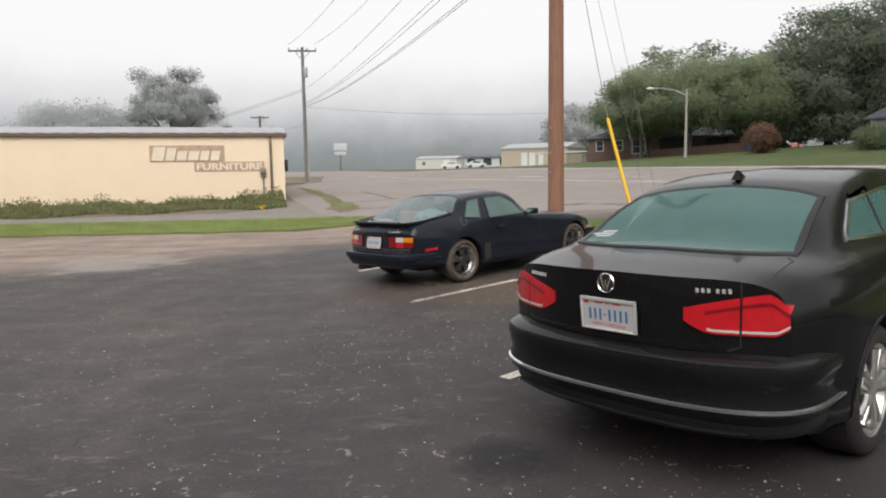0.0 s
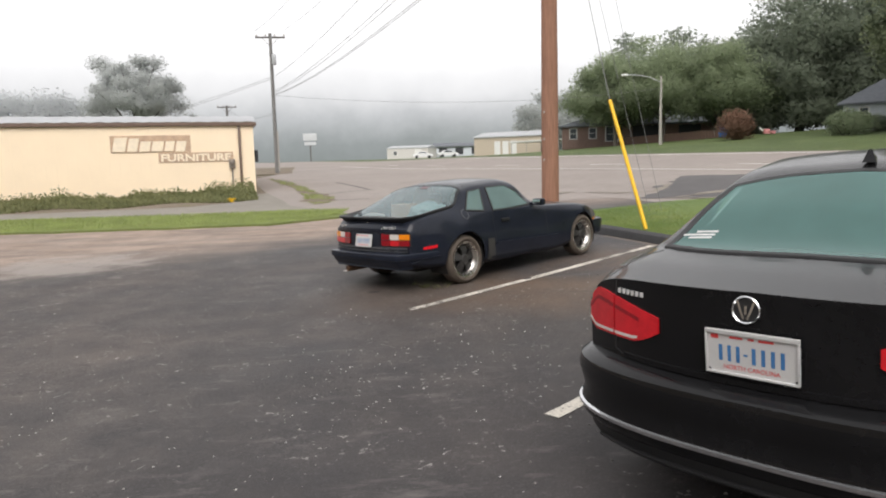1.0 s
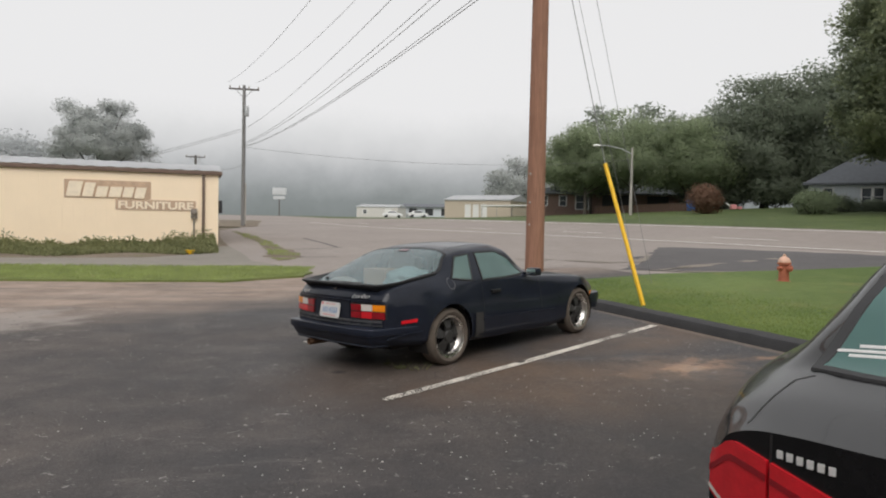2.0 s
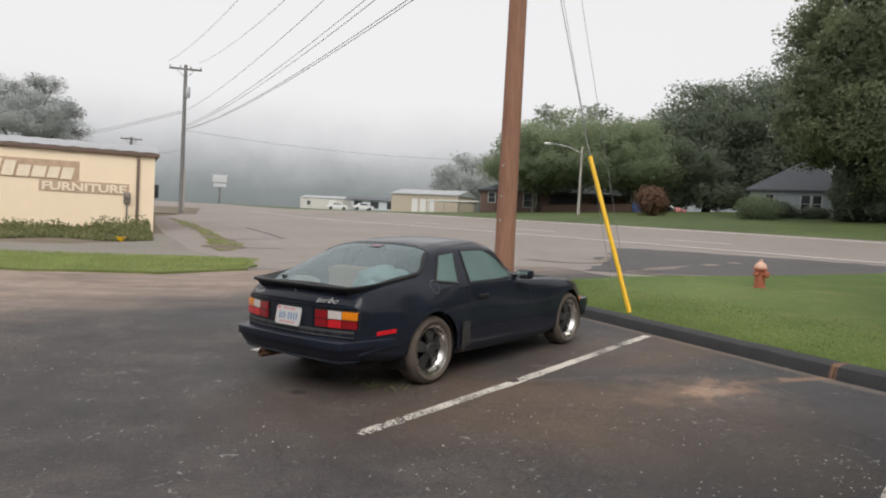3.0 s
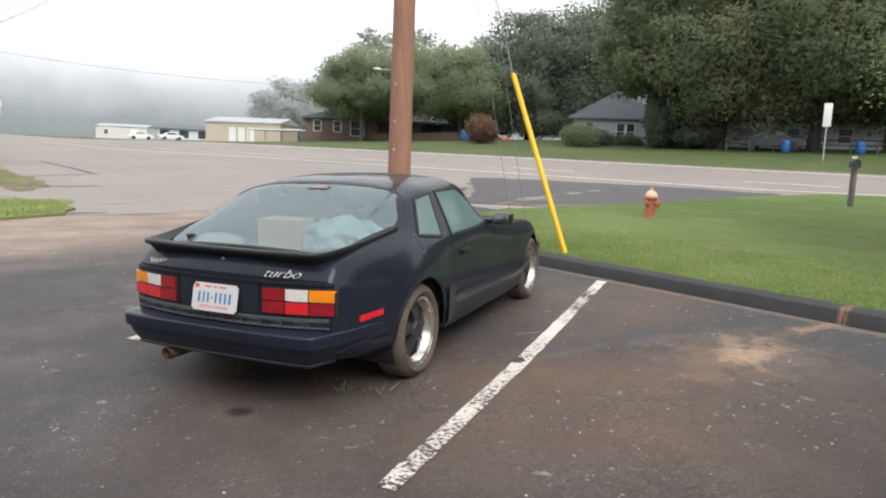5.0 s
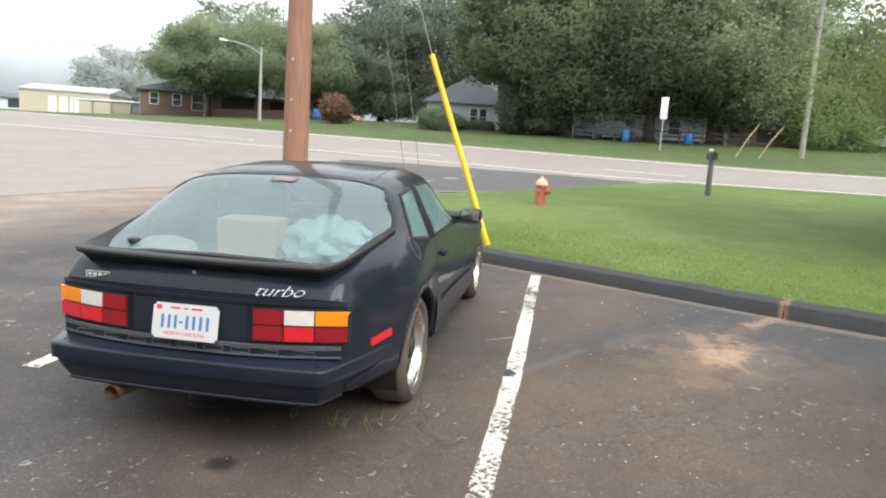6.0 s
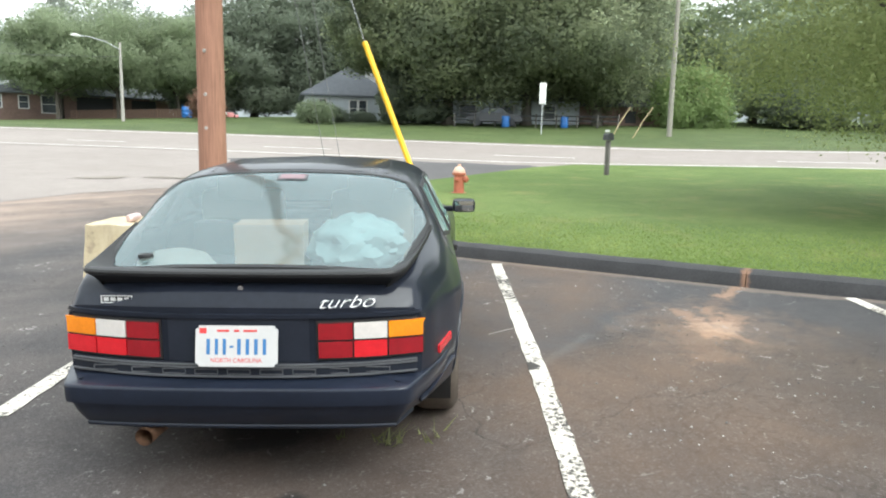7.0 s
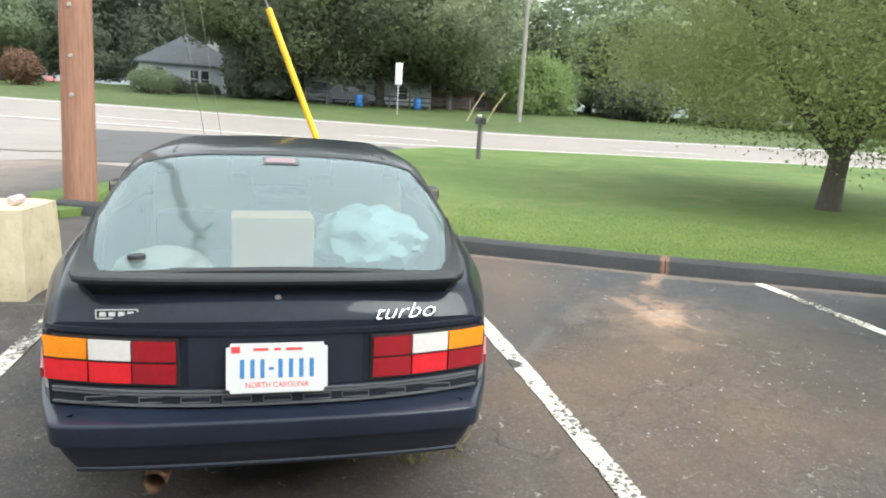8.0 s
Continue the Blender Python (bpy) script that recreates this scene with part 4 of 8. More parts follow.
wire((39.05, 27.3, 12.3), (75, -40, 12.5), 1.2, 0.010)


def guy(bottom, top, end, tube_len, name="guy_wire"):
    b, t = Vector(bottom), Vector(top)
    g = empty(name, Matrix.Translation(b), "steel guy wire with a bright yellow plastic guard", "guy wire")
    d = (t - b).normalized()
    bm = bmesh.new()
    tube(bm, [d * -0.25, d * tube_len, Vector(end) - b], 0.007, 6)
    part("strand", bm, M_WIRE, g)
    bm = bmesh.new()
    tube(bm, [d * 0.02, d * tube_len * 0.5, d * tube_len], 0.033, 12)
    part("guard", bm, M_YELLOW, g, "yellow plastic guard tube")
    return g


guy((3.33, 12.32, 0.37), (2.92, 13.15, 2.58), (2.2, 15.38, 8.6), 2.39)
for (x, y, x2, y2, z2) in ((4.47, 15.75, 2.3, 15.42, 8.7), (4.72, 15.7, 2.32, 15.42, 10.3)):
    bm = bmesh.new()
    tube(bm, [(x, y, land(x, y) - 0.1), (x2, y2, z2)], 0.0045, 6)
    obj("guy_strand", bm, M_WIRE, True, None, "bare steel guy strand beside the pole", "guy wire")


def street_lamp():
    x, y = 21.3, 67.8
    z0 = land(x, y)
    p = empty("street_lamp", Matrix.Translation((x, y, z0)), "pale street lamp pole with a curved arm", "street lamp")
    h = 9.35 - z0
    bm = bmesh.new()
    tube(bm, [(0, 0, -0.2), (0, 0, h * 0.5), (0, 0, h)], [0.15, 0.12, 0.09], 12)
    part("pole", bm, M_CONCRETE, p)
    bm = bmesh.new()
    tube(bm, [(0, 0, h - 0.6), (-1.2, -0.2, h - 0.1), (-2.6, -0.4, h + 0.1), (-3.4, -0.5, h + 0.1)], 0.05, 8)
    part("arm", bm, M_ROOF_METAL, p)
    bm = bmesh.new()
    bmesh.ops.create_uvsphere(bm, u_segments=14, v_segments=8, radius=0.3, matrix=Matrix.Translation((-3.6, -0.55, h + 0.08)) @ Matrix.Diagonal((1.3, 0.6, 0.4, 1)))
    part("lamp_head", bm, M_WHITE, p)


street_lamp()


def hydrant(x, y):
    z0 = land(x, y) + 0.06
    h = empty("fire_hydrant", Matrix.Translation((x, y, z0)), "weathered orange-red fire hydrant on the lawn", "fire hydrant")
    bm = bmesh.new()
    lathe(bm, [(0, -0.1), (0.1, -0.1), (0.1, 0.0), (0.14, 0.0), (0.14, 0.035), (0.1, 0.04), (0.095, 0.36), (0.13, 0.37), (0.13, 0.405), (0.11, 0.41), (0, 0.41)], 24)
    part("barrel", bm, M_HYDRANT, h)
    bm = bmesh.new()
    lathe(bm, [(0, 0.41), (0.12, 0.41), (0.12, 0.43), (0.105, 0.47), (0.07, 0.515), (0.035, 0.53), (0.03, 0.535), (0.03, 0.575), (0, 0.58)], 24)
    part("bonnet", bm, M_HYDRANT_TOP, h, "faded lighter orange bonnet")
    for a, r, l in ((0.4, 0.05, 0.16), (0.4 + math.pi, 0.05, 0.16), (0.4 - math.pi / 2, 0.065, 0.17)):
        bm = bmesh.new()
        m = Matrix.Rotation(a, 4, "Z") @ Matrix.Translation((0, 0, 0.29)) @ Matrix.Rotation(math.pi / 2, 4, "Y")
        lathe(bm, [(0, 0.05), (r * 0.8, 0.05), (r * 0.8, l - 0.05), (r, l - 0.05), (r, l - 0.01), (r * 0.4, l), (r * 0.4, l + 0.02), (0, l + 0.02)], 16, m)
        part("outlet_cap", bm, M_HYDRANT, h)


M_HYDRANT = plain("weathered_red_paint", (0.42, 0.13, 0.075), 0.6, vary=0.3, scale=9, relief=0.3)
M_HYDRANT_TOP = plain("faded_pale_orange_paint", (0.72, 0.45, 0.34), 0.6, vary=0.25, scale=12, relief=0.3)
hydrant(7.48, 15.86)


def mailbox(x, y):
    z0 = land(x, y) + 0.06
    m = empty("mailbox", Matrix.Translation((x, y, z0)), "dark metal mailbox on a weathered wooden post", "mailbox")
    bm = bmesh.new()
    box(bm, 0, 0, 0.42, 0.1, 0.1, 1.0, 0.008)
    part("post", bm, M_POLE_GREY, m)
    bm = bmesh.new()
    prof = [(-0.08, 0.0), (0.08, 0.0), (0.08, 0.11)] + [(0.08 * math.cos(a * math.pi / 8), 0.11 + 0.08 * math.sin(a * math.pi / 8)) for a in range(1, 8)] + [(-0.08, 0.11)]
    ends = []
    for yy in (-0.2, 0.2):
        ends.append([bm.verts.new((px, yy, 0.93 + pz)) for px, pz in prof])
    n = len(prof)
    for k in range(n):
        bm.faces.new((ends[0][k], ends[0][(k + 1) % n], ends[1][(k + 1) % n], ends[1][k]))
    bm.faces.new(ends[0])
    bm.faces.new(ends[1][::-1])
    bmesh.ops.recalc_face_normals(bm, faces=bm.faces[:])
    bx = part("box", bm, M_DARK, m)
    bx.rotation_euler = (0, 0, radians(-40))
    bm = bmesh.new()
    box(bm, 0.1, 0.1, 1.17, 0.02, 0.12, 0.06, 0.004)
    part("flag", bm, M_WHITE, m, "pale flag")


mailbox(13.72, 16.4)


def road_sign(x, y):
    z0 = land(x, y)
    s = empty("road_sign", Matrix.Translation((x, y, z0)) @ Matrix.Rotation(radians(-52), 4, "Z"), "tall narrow white sign on a grey post across the road", "road sign")
    bm = bmesh.new()
    box(bm, 0, 0.03, 1.5, 0.07, 0.05, 3.2)
    part("post", bm, M_ROOF_METAL, s)
    bm = bmesh.new()
    box(bm, 0, -0.01, 2.5, 0.42, 0.02, 1.3, 0.004)
    part("panel", bm, M_WHITE, s, "white panel")


road_sign(33.5, 33.1)


# white panels greyed in colour to imitate the mist before them
M_ROOF_PALE = plain("haze_greyed_sign_paint", (0.52, 0.54, 0.55), 0.7, vary=0.08)


def far_sign():
    x, y = -27.6, 151.4
    z0 = land(x, y)
    s = empty("roadside_sign", Matrix.Translation((x, y, z0)), "distant white billboard on a post in the mist", "sign")
    bm = bmesh.new()
    tube(bm, [(0, 0, -0.3), (0, 0, 6.4 - z0)], 0.13, 10)
    part("post", bm, M_POLE_GREY, s)
    bm = bmesh.new()
    box(bm, 0, 0, 8.1 - z0, 2.9, 0.3, 1.5, 0.02)
    box(bm, 0, 0, 6.7 - z0, 2.5, 0.3, 0.7, 0.02)
    part("panel", bm, M_ROOF_PALE, s, "pale panels")


far_sign()


# ---------------------------------------------------------------- houses and far buildings
def block_house(name, x, y, ang, w, d, h, wall, roof, rise, label, category="house", hip=True, over=0.45, openings=(), base=None):
    """A house with its long front towards local -y: walls, hipped or gabled roof, windows and doors in the front."""
    z0 = (land(x, y) if base is None else base) - 0.05
    s = empty(name, Matrix.Translation((x, y, z0)) @ Matrix.Rotation(ang, 4, "Z"), label, category)
    t = 0.2
    # front wall in one piece, with openings through it
    bm = bmesh.new()
    xs = sorted({-w / 2, w / 2, *[o[0] - o[2] / 2 for o in openings], *[o[0] + o[2] / 2 for o in openings]})
    zs = sorted({-0.5, h, *[o[1] for o in openings], *[o[1] + o[3] for o in openings]})
    grid = [[bm.verts.new((px, -d / 2, pz)) for pz in zs] for px in xs]
    for a in range(len(xs) - 1):
        for b in range(len(zs) - 1):
            mx, mz = (xs[a] + xs[a + 1]) / 2, (zs[b] + zs[b + 1]) / 2
            if not any(abs(mx - o[0]) < o[2] / 2 and o[1] < mz < o[1] + o[3] for o in openings):
                bm.faces.new((grid[a][b], grid[a + 1][b], grid[a + 1][b + 1], grid[a][b + 1]))
    ext = bmesh.ops.extrude_face_region(bm, geom=bm.faces[:])
    for g in ext["geom"]:
        if isinstance(g, bmesh.types.BMVert):
            g.co.y += t
    bmesh.ops.delete(bm, geom=[v for v in bm.verts if not v.link_faces], context="VERTS")
    bmesh.ops.recalc_face_normals(bm, faces=bm.faces[:])
    part("front_wall", bm, wall, s, smooth=False)
    for nm, cx, cy, sx, sy in (("back_wall", 0, d / 2 - t / 2, w, t), ("side_wall", -w / 2 + t / 2, 0, t, d - 2 * t), ("side_wall", w / 2 - t / 2, 0, t, d - 2 * t)):
        bm = bmesh.new()
        box(bm, cx, cy, h / 2 - 0.25, sx, sy, h + 0.5)
        part(nm, bm, wall, s, smooth=False)
    bm = bmesh.new()
    W, D = w / 2 + over, d / 2 + over
    ridge = max(0.0, W - D) if hip else W
    e = [bm.verts.new(v) for v in ((-W, -D, h), (W, -D, h), (W, D, h), (-W, D, h))]
    u = [bm.verts.new(v) for v in ((-W, -D, h - 0.16), (W, -D, h - 0.16), (W, D, h - 0.16), (-W, D, h - 0.16))]
    r0, r1 = bm.verts.new((-ridge - 0.01, 0, h + rise)), bm.verts.new((ridge + 0.01, 0, h + rise))
    for f in ((e[0], e[1], r1, r0), (e[2], e[3], r0, r1), (e[1], e[2], r1), (e[3], e[0], r0), u[::-1]):
        bm.faces.new(f)
    for k in range(4):
        bm.faces.new((u[k], u[(k + 1) % 4], e[(k + 1) % 4], e[k]))
    bmesh.ops.recalc_face_normals(bm, faces=bm.faces[:])
    part("roof", bm, roof, s, smooth=False)
    for ox, oz, ow, oh, kind in openings:
        if kind == "door":
            bm = bmesh.new()
            box(bm, ox, -d / 2 + 0.1, oz + oh / 2, ow, 0.06, oh)
            part("door", bm, M_WHITE, s, smooth=False)
            continue
        # a solid dark panel stands in for the unlit inside
        if kind == "dark":
            bm = bmesh.new()
            box(bm, ox, -d / 2 + 0.16, oz + oh / 2, ow, 0.06, oh)
            part("opening", bm, M_DARK, s, smooth=False)
            continue
        bm = bmesh.new()
        f = 0.09
        for cx, cz, sx, sz in ((ox, oz + f / 2, ow + 0.12, f), (ox, oz + oh - f / 2, ow + 0.12, f), (ox - ow / 2, oz + oh / 2, f * 1.3, oh), (ox + ow / 2, oz + oh / 2, f * 1.3, oh), (ox, oz + oh / 2, ow, 0.05)):
            box(bm, cx, -d / 2 - 0.01, cz, sx, 0.1, sz)
        wf = part("window", bm, M_WHITE, s, "white window frame", smooth=False)
        bm = bmesh.new()
        box(bm, ox, -d / 2 + 0.1, oz + oh / 2, ow, 0.02, oh)
        part("pane", bm, M_PANE, wf, smooth=False)
    return s


M_PANE = plain("dark_window_glass", (0.05, 0.06, 0.07), 0.12, vary=0.1, relief=0)
grey_house = block_house("house", 39.6, 60.6, radians(-33), 8.2, 8.6, 2.6, M_GREY_SIDING, M_SHINGLE, 2.9, "blue-grey sided house with a grey hipped roof", base=3.15,
                         openings=((-2.6, 0.65, 0.7, 1.6, "win"), (0.15, 0.65, 0.75, 1.6, "win"), (1.0, 0.65, 0.75, 1.6, "win"), (2.9, 1.1, 0.8, 0.95, "win")))
# plain block in place of the house's white gable
bm = bmesh.new()
box(bm, 2.2, 0.2, 4.5, 0.9, 0.9, 2.2, 0.03)
part("gable_block", bm, M_WHITE, grey_house, "pale block standing for the white gable")
grey_house2 = block_house("house", 46.5, 49.0, radians(-50), 16.0, 8.0, 2.5, M_GREY_SIDING, M_SHINGLE, 2.0, "pale house half hidden under dark trees", base=3.05,
                          openings=((-6.5, 0.7, 0.9, 1.3, "win"), (-4.6, 0.1, 0.9, 2.0, "door"), (-1.5, 0.8, 1.4, 1.2, "win"), (2.0, 0.8, 0.9, 1.2, "win"), (5.5, 0.8, 1.0, 1.2, "win")))
block_house("house", 53.5, 40.2, radians(-58), 8.0, 7.0, 2.3, M_BRICK, M_SHINGLE, 1.5, "low red-brown brick house behind a fence", base=2.9, openings=((1.6, 0.8, 0.9, 1.0, "dark"),))
block_house("house", 27.5, 92.0, radians(-12), 22.0, 9.0, 2.4, M_BRICK, M_SHINGLE, 1.6, "long low red-brick house under green trees", base=3.6,
            openings=((-9.6, 0.7, 0.9, 1.4, "win"), (-7.2, 0.7, 0.9, 1.4, "win"), (-4.8, 0.3, 1.6, 1.9, "win"), (-0.5, 0.0, 3.6, 2.2, "dark"), (4.5, 0.0, 2.6, 2.1, "dark"), (8.0, 0.7, 1.4, 1.3, "win")))
block_house("shed", 12.0, 108.0, radians(-28), 10.6, 8.0, 2.7, M_TAN, M_ROOF_METAL, 0.8, "tan metal workshop with white doors", "shed", hip=False, over=0.15, 
                  openings=((-1.5, 0.0, 1.0, 2.0, "door"), (-0.2, 0.0, 1.0, 2.0, "door"), (1.1, 0.0, 1.0, 2.0, "door")))
block_house("shed", -6.3, 168.0, radians(-14), 10.0, 8.0, 2.2, M_PALE_SIDING, M_ROOF_METAL, 0.6, "distant pale workshop in the mist", "shed", hip=False, over=0.1, base=3.45, openings=((-3, 0.5, 1.0, 1.0, "win"), (2.6, 0.3, 1.6, 1.6, "door")))
block_house("shed", 6.5, 176.0, radians(-5), 15.0, 8.0, 2.4, M_GREY_SIDING, M_SHINGLE, 0.9, "distant grey low building row", "shed", hip=False, base=3.6, openings=((-5, 0.3, 2.0, 1.7, "dark"), (-1, 0.3, 2.0, 1.7, "dark"), (3, 0.3, 2.0, 1.7, "dark")))


def canopy():
    c = empty("carport", Matrix.Translation((15.0, 95.3, 2.6)) @ Matrix.Rotation(radians(-42), 4, "Z"), "flat white metal carport on thin posts", "carport")
    bm = bmesh.new()
    box(bm, 0, 0, 1.75, 10.5, 4.0, 0.18, 0.02)
    part("roof", bm, M_WHITE, c)
    for x in (-5.0, -2.5, 0, 2.5, 5.0):
        for y in (-1.8, 1.8):
            bm = bmesh.new()
            tube(bm, [(x, y, -0.4), (x, y, 1.7)], 0.05, 8)
            part("post", bm, M_CONCRETE, c)


canopy()


def fence(p0, p1, h, material, label, gap=0.16):
    a, b = Vector((*p0, 0)), Vector((*p1, 0))
    n = int((b - a).length / gap)
    ang = math.atan2((b - a).y, (b - a).x)
    f = empty("fence", Matrix.Translation((a.x, a.y, 0)), label, "fence")
    bm = bmesh.new()
    box(bm, 0, 0, h / 2, gap * 0.92, 0.025, h, 0.0, ang)
    me = mesh_of(bm, "board")
    me.materials.append(material)
    for i in range(n):
        q = a.lerp(b, (i + 0.5) / n)
        o = new("board", me)
        o.parent = f
        o.location = (q.x - a.x, q.y - a.y, land(q.x, q.y) - 0.06 + 0.03 * math.sin(i * 2.3))


M_FENCE = make_wood_pole("brown_fence_boards", (0.13, 0.085, 0.065))
fence((22.0, 83.0), (30.5, 75.6), 0.9, M_FENCE, "low brown board fence before the brick house", 0.3)


def rail_fence():
    a, b = Vector((37.6, 44.5)), Vector((46.0, 35.0))
    f = empty("rail_fence", Matrix.Translation((a.x, a.y, 0)), "dark two-rail fence along the yard", "fence")
    n = 8
    for i in range(n + 1):
        q = a.lerp(b, i / n)
        bm = bmesh.new()
        box(bm, q.x - a.x, q.y - a.y, land(q.x, q.y) + 0.45, 0.1, 0.1, 1.1)
        part("post", bm, M_POLE_GREY, f, smooth=False)
    for h in (0.5, 0.85):
        bm = bmesh.new()
        tube(bm, [(a.lerp(b, i / n).x - a.x, a.lerp(b, i / n).y - a.y, land(*a.lerp(b, i / n)) + h) for i in range(n + 1)], 0.05, 6)
        part("rail", bm, M_DARK, f)


rail_fence()
M_STAKE = plain("yellowed_pine", (0.42, 0.34, 0.2), 0.8, vary=0.2)
for (x, y, lx, ly) in ((34.1, 27.9, 0.35, -0.4), (34.8, 26.9, 0.35, -0.45)):
    bm = bmesh.new()
    z0 = land(x, y)
    tube(bm, [(x - lx, y - ly, z0 - 0.2), (x, y, z0 + 0.9), (x + lx, y + ly, z0 + 1.75)], 0.035, 8)
    obj("leaning_stake", bm, M_STAKE, True, None, "leaning pale wooden stake beside the road", "stake")

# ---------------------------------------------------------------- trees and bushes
tree(-29.9, 70.0, 12.3, 4.4, M_LEAF_HAZE_GREY, 48000, 0.165, 11, trunk=0.28, low=0.36, label="hazy grey-green tree behind the store", base=1.0, clumps=75, clump=0.2, inner=0.04, uneven=0.38)
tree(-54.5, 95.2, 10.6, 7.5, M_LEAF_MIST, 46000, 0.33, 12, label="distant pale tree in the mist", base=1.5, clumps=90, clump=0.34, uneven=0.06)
for i, (x, y, h, s) in enumerate(((20.3, 81.0, 10.2, 4.3), (25.6, 80.0, 11.2, 5.2), (31.0, 78.0, 10.9, 4.6), (22.5, 87.0, 10.6, 5.5))):
    tree(x, y, h, s, M_LEAF_MID, 36000, 0.22, 20 + i, trunk=0.2, low=0.28, label="spreading green tree beside the brick house", group="roadside trees", base=3.1, clumps=80, clump=0.27, uneven=0.2, under=0.65)
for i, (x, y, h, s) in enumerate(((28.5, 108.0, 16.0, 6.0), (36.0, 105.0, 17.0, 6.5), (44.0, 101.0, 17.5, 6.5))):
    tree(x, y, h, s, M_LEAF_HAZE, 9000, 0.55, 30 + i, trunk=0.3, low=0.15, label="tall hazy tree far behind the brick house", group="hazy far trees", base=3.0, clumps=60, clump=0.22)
for i, (x, y, h, s) in enumerate(((41.0, 80.0, 14.8, 6.0), (47.0, 76.0, 16.4, 6.6), (36.8, 83.0, 12.0, 4.2), (54.0, 72.0, 18.5, 7.5), (61.0, 66.0, 19.0, 7.5))):
    tree(x, y, h, s, M_LEAF_DARK, 46000, 0.31, 40 + i, trunk=0.4, low=0.04, label="tall dark broad-leaved tree of the wood behind the houses", group="wood behind the houses", clumps=130, clump=0.23)
for i, (x, y, h, s) in enumerate(((66.0, 56.0, 18.0, 8.0), (70.0, 46.0, 17.5, 8.0), (73.0, 35.0, 15.5, 7.5), (75.0, 24.0, 15.0, 7.5), (77.0, 12.0, 15.0, 7.5), (79.0, 0.0, 15.0, 7.5), (62.0, 45.0, 12.5, 5.5), (64.0, 27.0, 11.0, 5.5), (66.0, 16.0, 10.5, 5.5), (68.0, 5.0, 10.5, 5.5), (86.0, 52.0, 19.0, 9.5), (90.0, 36.0, 17.0, 9.5), (92.0, 18.0, 17.0, 9.5))):
    tree(x, y, h, s, M_LEAF_MID, 14500, 0.46, 140 + i, trunk=0.4, low=0.03, label="tall green tree deeper in the wood", group="wood behind the houses", clumps=90, clump=0.2)
for i, (x, y, h, s, lo) in enumerate(((36.4, 50.0, 21.5, 4.7, 0.20), (39.6, 47.2, 23.0, 7.2, 0.05), (44.2, 42.6, 22.5, 7.2, 0.05), (48.4, 38.4, 17.5, 6.0, 0.06))):
    tree(x, y, h, s, M_LEAF_OAK, 78000, 0.245, 60 + i, trunk=0.4, low=lo, label="big dark oak shading the front yards", group="yard oaks", clumps=150, clump=0.22, inner=0.15, uneven=0.16, under=0.6)
tree(53.9, 33.4, 6.1, 3.7, M_LEAF_FRESH, 20000, 0.2, 70, trunk=0.15, low=0.02, label="round light-green tree behind the road", base=2.3, clumps=90, clump=0.22, uneven=0.08)
tree(22.0, 131.5, 12.5, 8.0, M_LEAF_HAZE_GREY, 12000, 0.45, 72, label="hazy tree beyond the workshop", base=3.0, low=0.05)
bush(26.8, 64.0, 3.4, 2.9, M_LEAF_RED, 6000, 0.16, 80, "round copper-red bush on the lawn", base=3.05)
bush(31.4, 54.6, 3.9, 2.1, M_LEAF_MID, 8000, 0.14, 81, "wide green bush beside the house", base=2.9)
bush(35.0, 56.0, 2.2, 1.6, M_LEAF_DARK, 3500, 0.13, 82, "dark clipped bush under the window", base=3.0)
bush(36.8, 54.6, 2.0, 1.3, M_LEAF_DARK, 3500, 0.13, 83, "dark clipped bush under the window", base=3.0)
for i, (x, y, w, h) in enumerate(((40.5, 76.5, 8.0, 4.0), (46.0, 72.0, 8.0, 4.5), (35.5, 81.0, 7.0, 3.6), (52.0, 66.0, 8.0, 5.0), (57.0, 53.0, 7.0, 4.5), (62.0, 40.0, 7.0, 4.5), (59.0, 26.0, 7.0, 3.6), (60.0, 17.0, 7.0, 3.6), (62.0, 8.0, 7.0, 3.4), (36.0, 50.0, 3.0, 5.2), (38.0, 48.2, 3.0, 1.8))):
    bush(x, y, w, h, M_LEAF_DARK, 9000, 0.26, 180 + i, "dark undergrowth at the edge of the wood" if i < 9 else "dark shrub under the yard oaks")
tree(10.25, 8.05, 7.6, 3.7, M_LEAF_LIGHT, 205000, 0.052, 90, trunk=0.17, low=0.19, label="spreading light-green shade tree on the lawn", clumps=170, under=0.35, droop=0.45, limbs=16, fork=((1.1, -1.3), (-0.9, 1.2)), clump=0.2, inner=0.2, lean=(0.5, -0.4))


# ---------------------------------------------------------------- unseen block behind the lot, added for the cars' reflections
M_UNSEEN_BLOCK = plain("tan_painted_block", (0.55, 0.47, 0.37), 0.8, vary=0.08, scale=2, relief=0.2)


def unseen_block_behind():
    f = Vector((0.718, 0.696, 0))
    c = f * -5.2 + Vector((0.696, -0.718, 0)) * -2.0
    s = empty("unseen_block", Matrix.Translation((c.x, c.y, land(c.x, c.y))) @ Matrix.Rotation(math.atan2(0.696, 0.718), 4, "Z"), "plain tan block added unseen behind the bays for reflections", "building")
    bm = bmesh.new()
    box(bm, -3.0, 0, 2.0, 6.0, 64.0, 4.6)
    part("wall", bm, M_UNSEEN_BLOCK, s, smooth=False)
    bm = bmesh.new()
    box(bm, -2.9, 0, 4.4, 6.6, 64.6, 0.25, 0.03)
    part("roof", bm, M_ROOF_METAL, s, smooth=False)


unseen_block_behind()


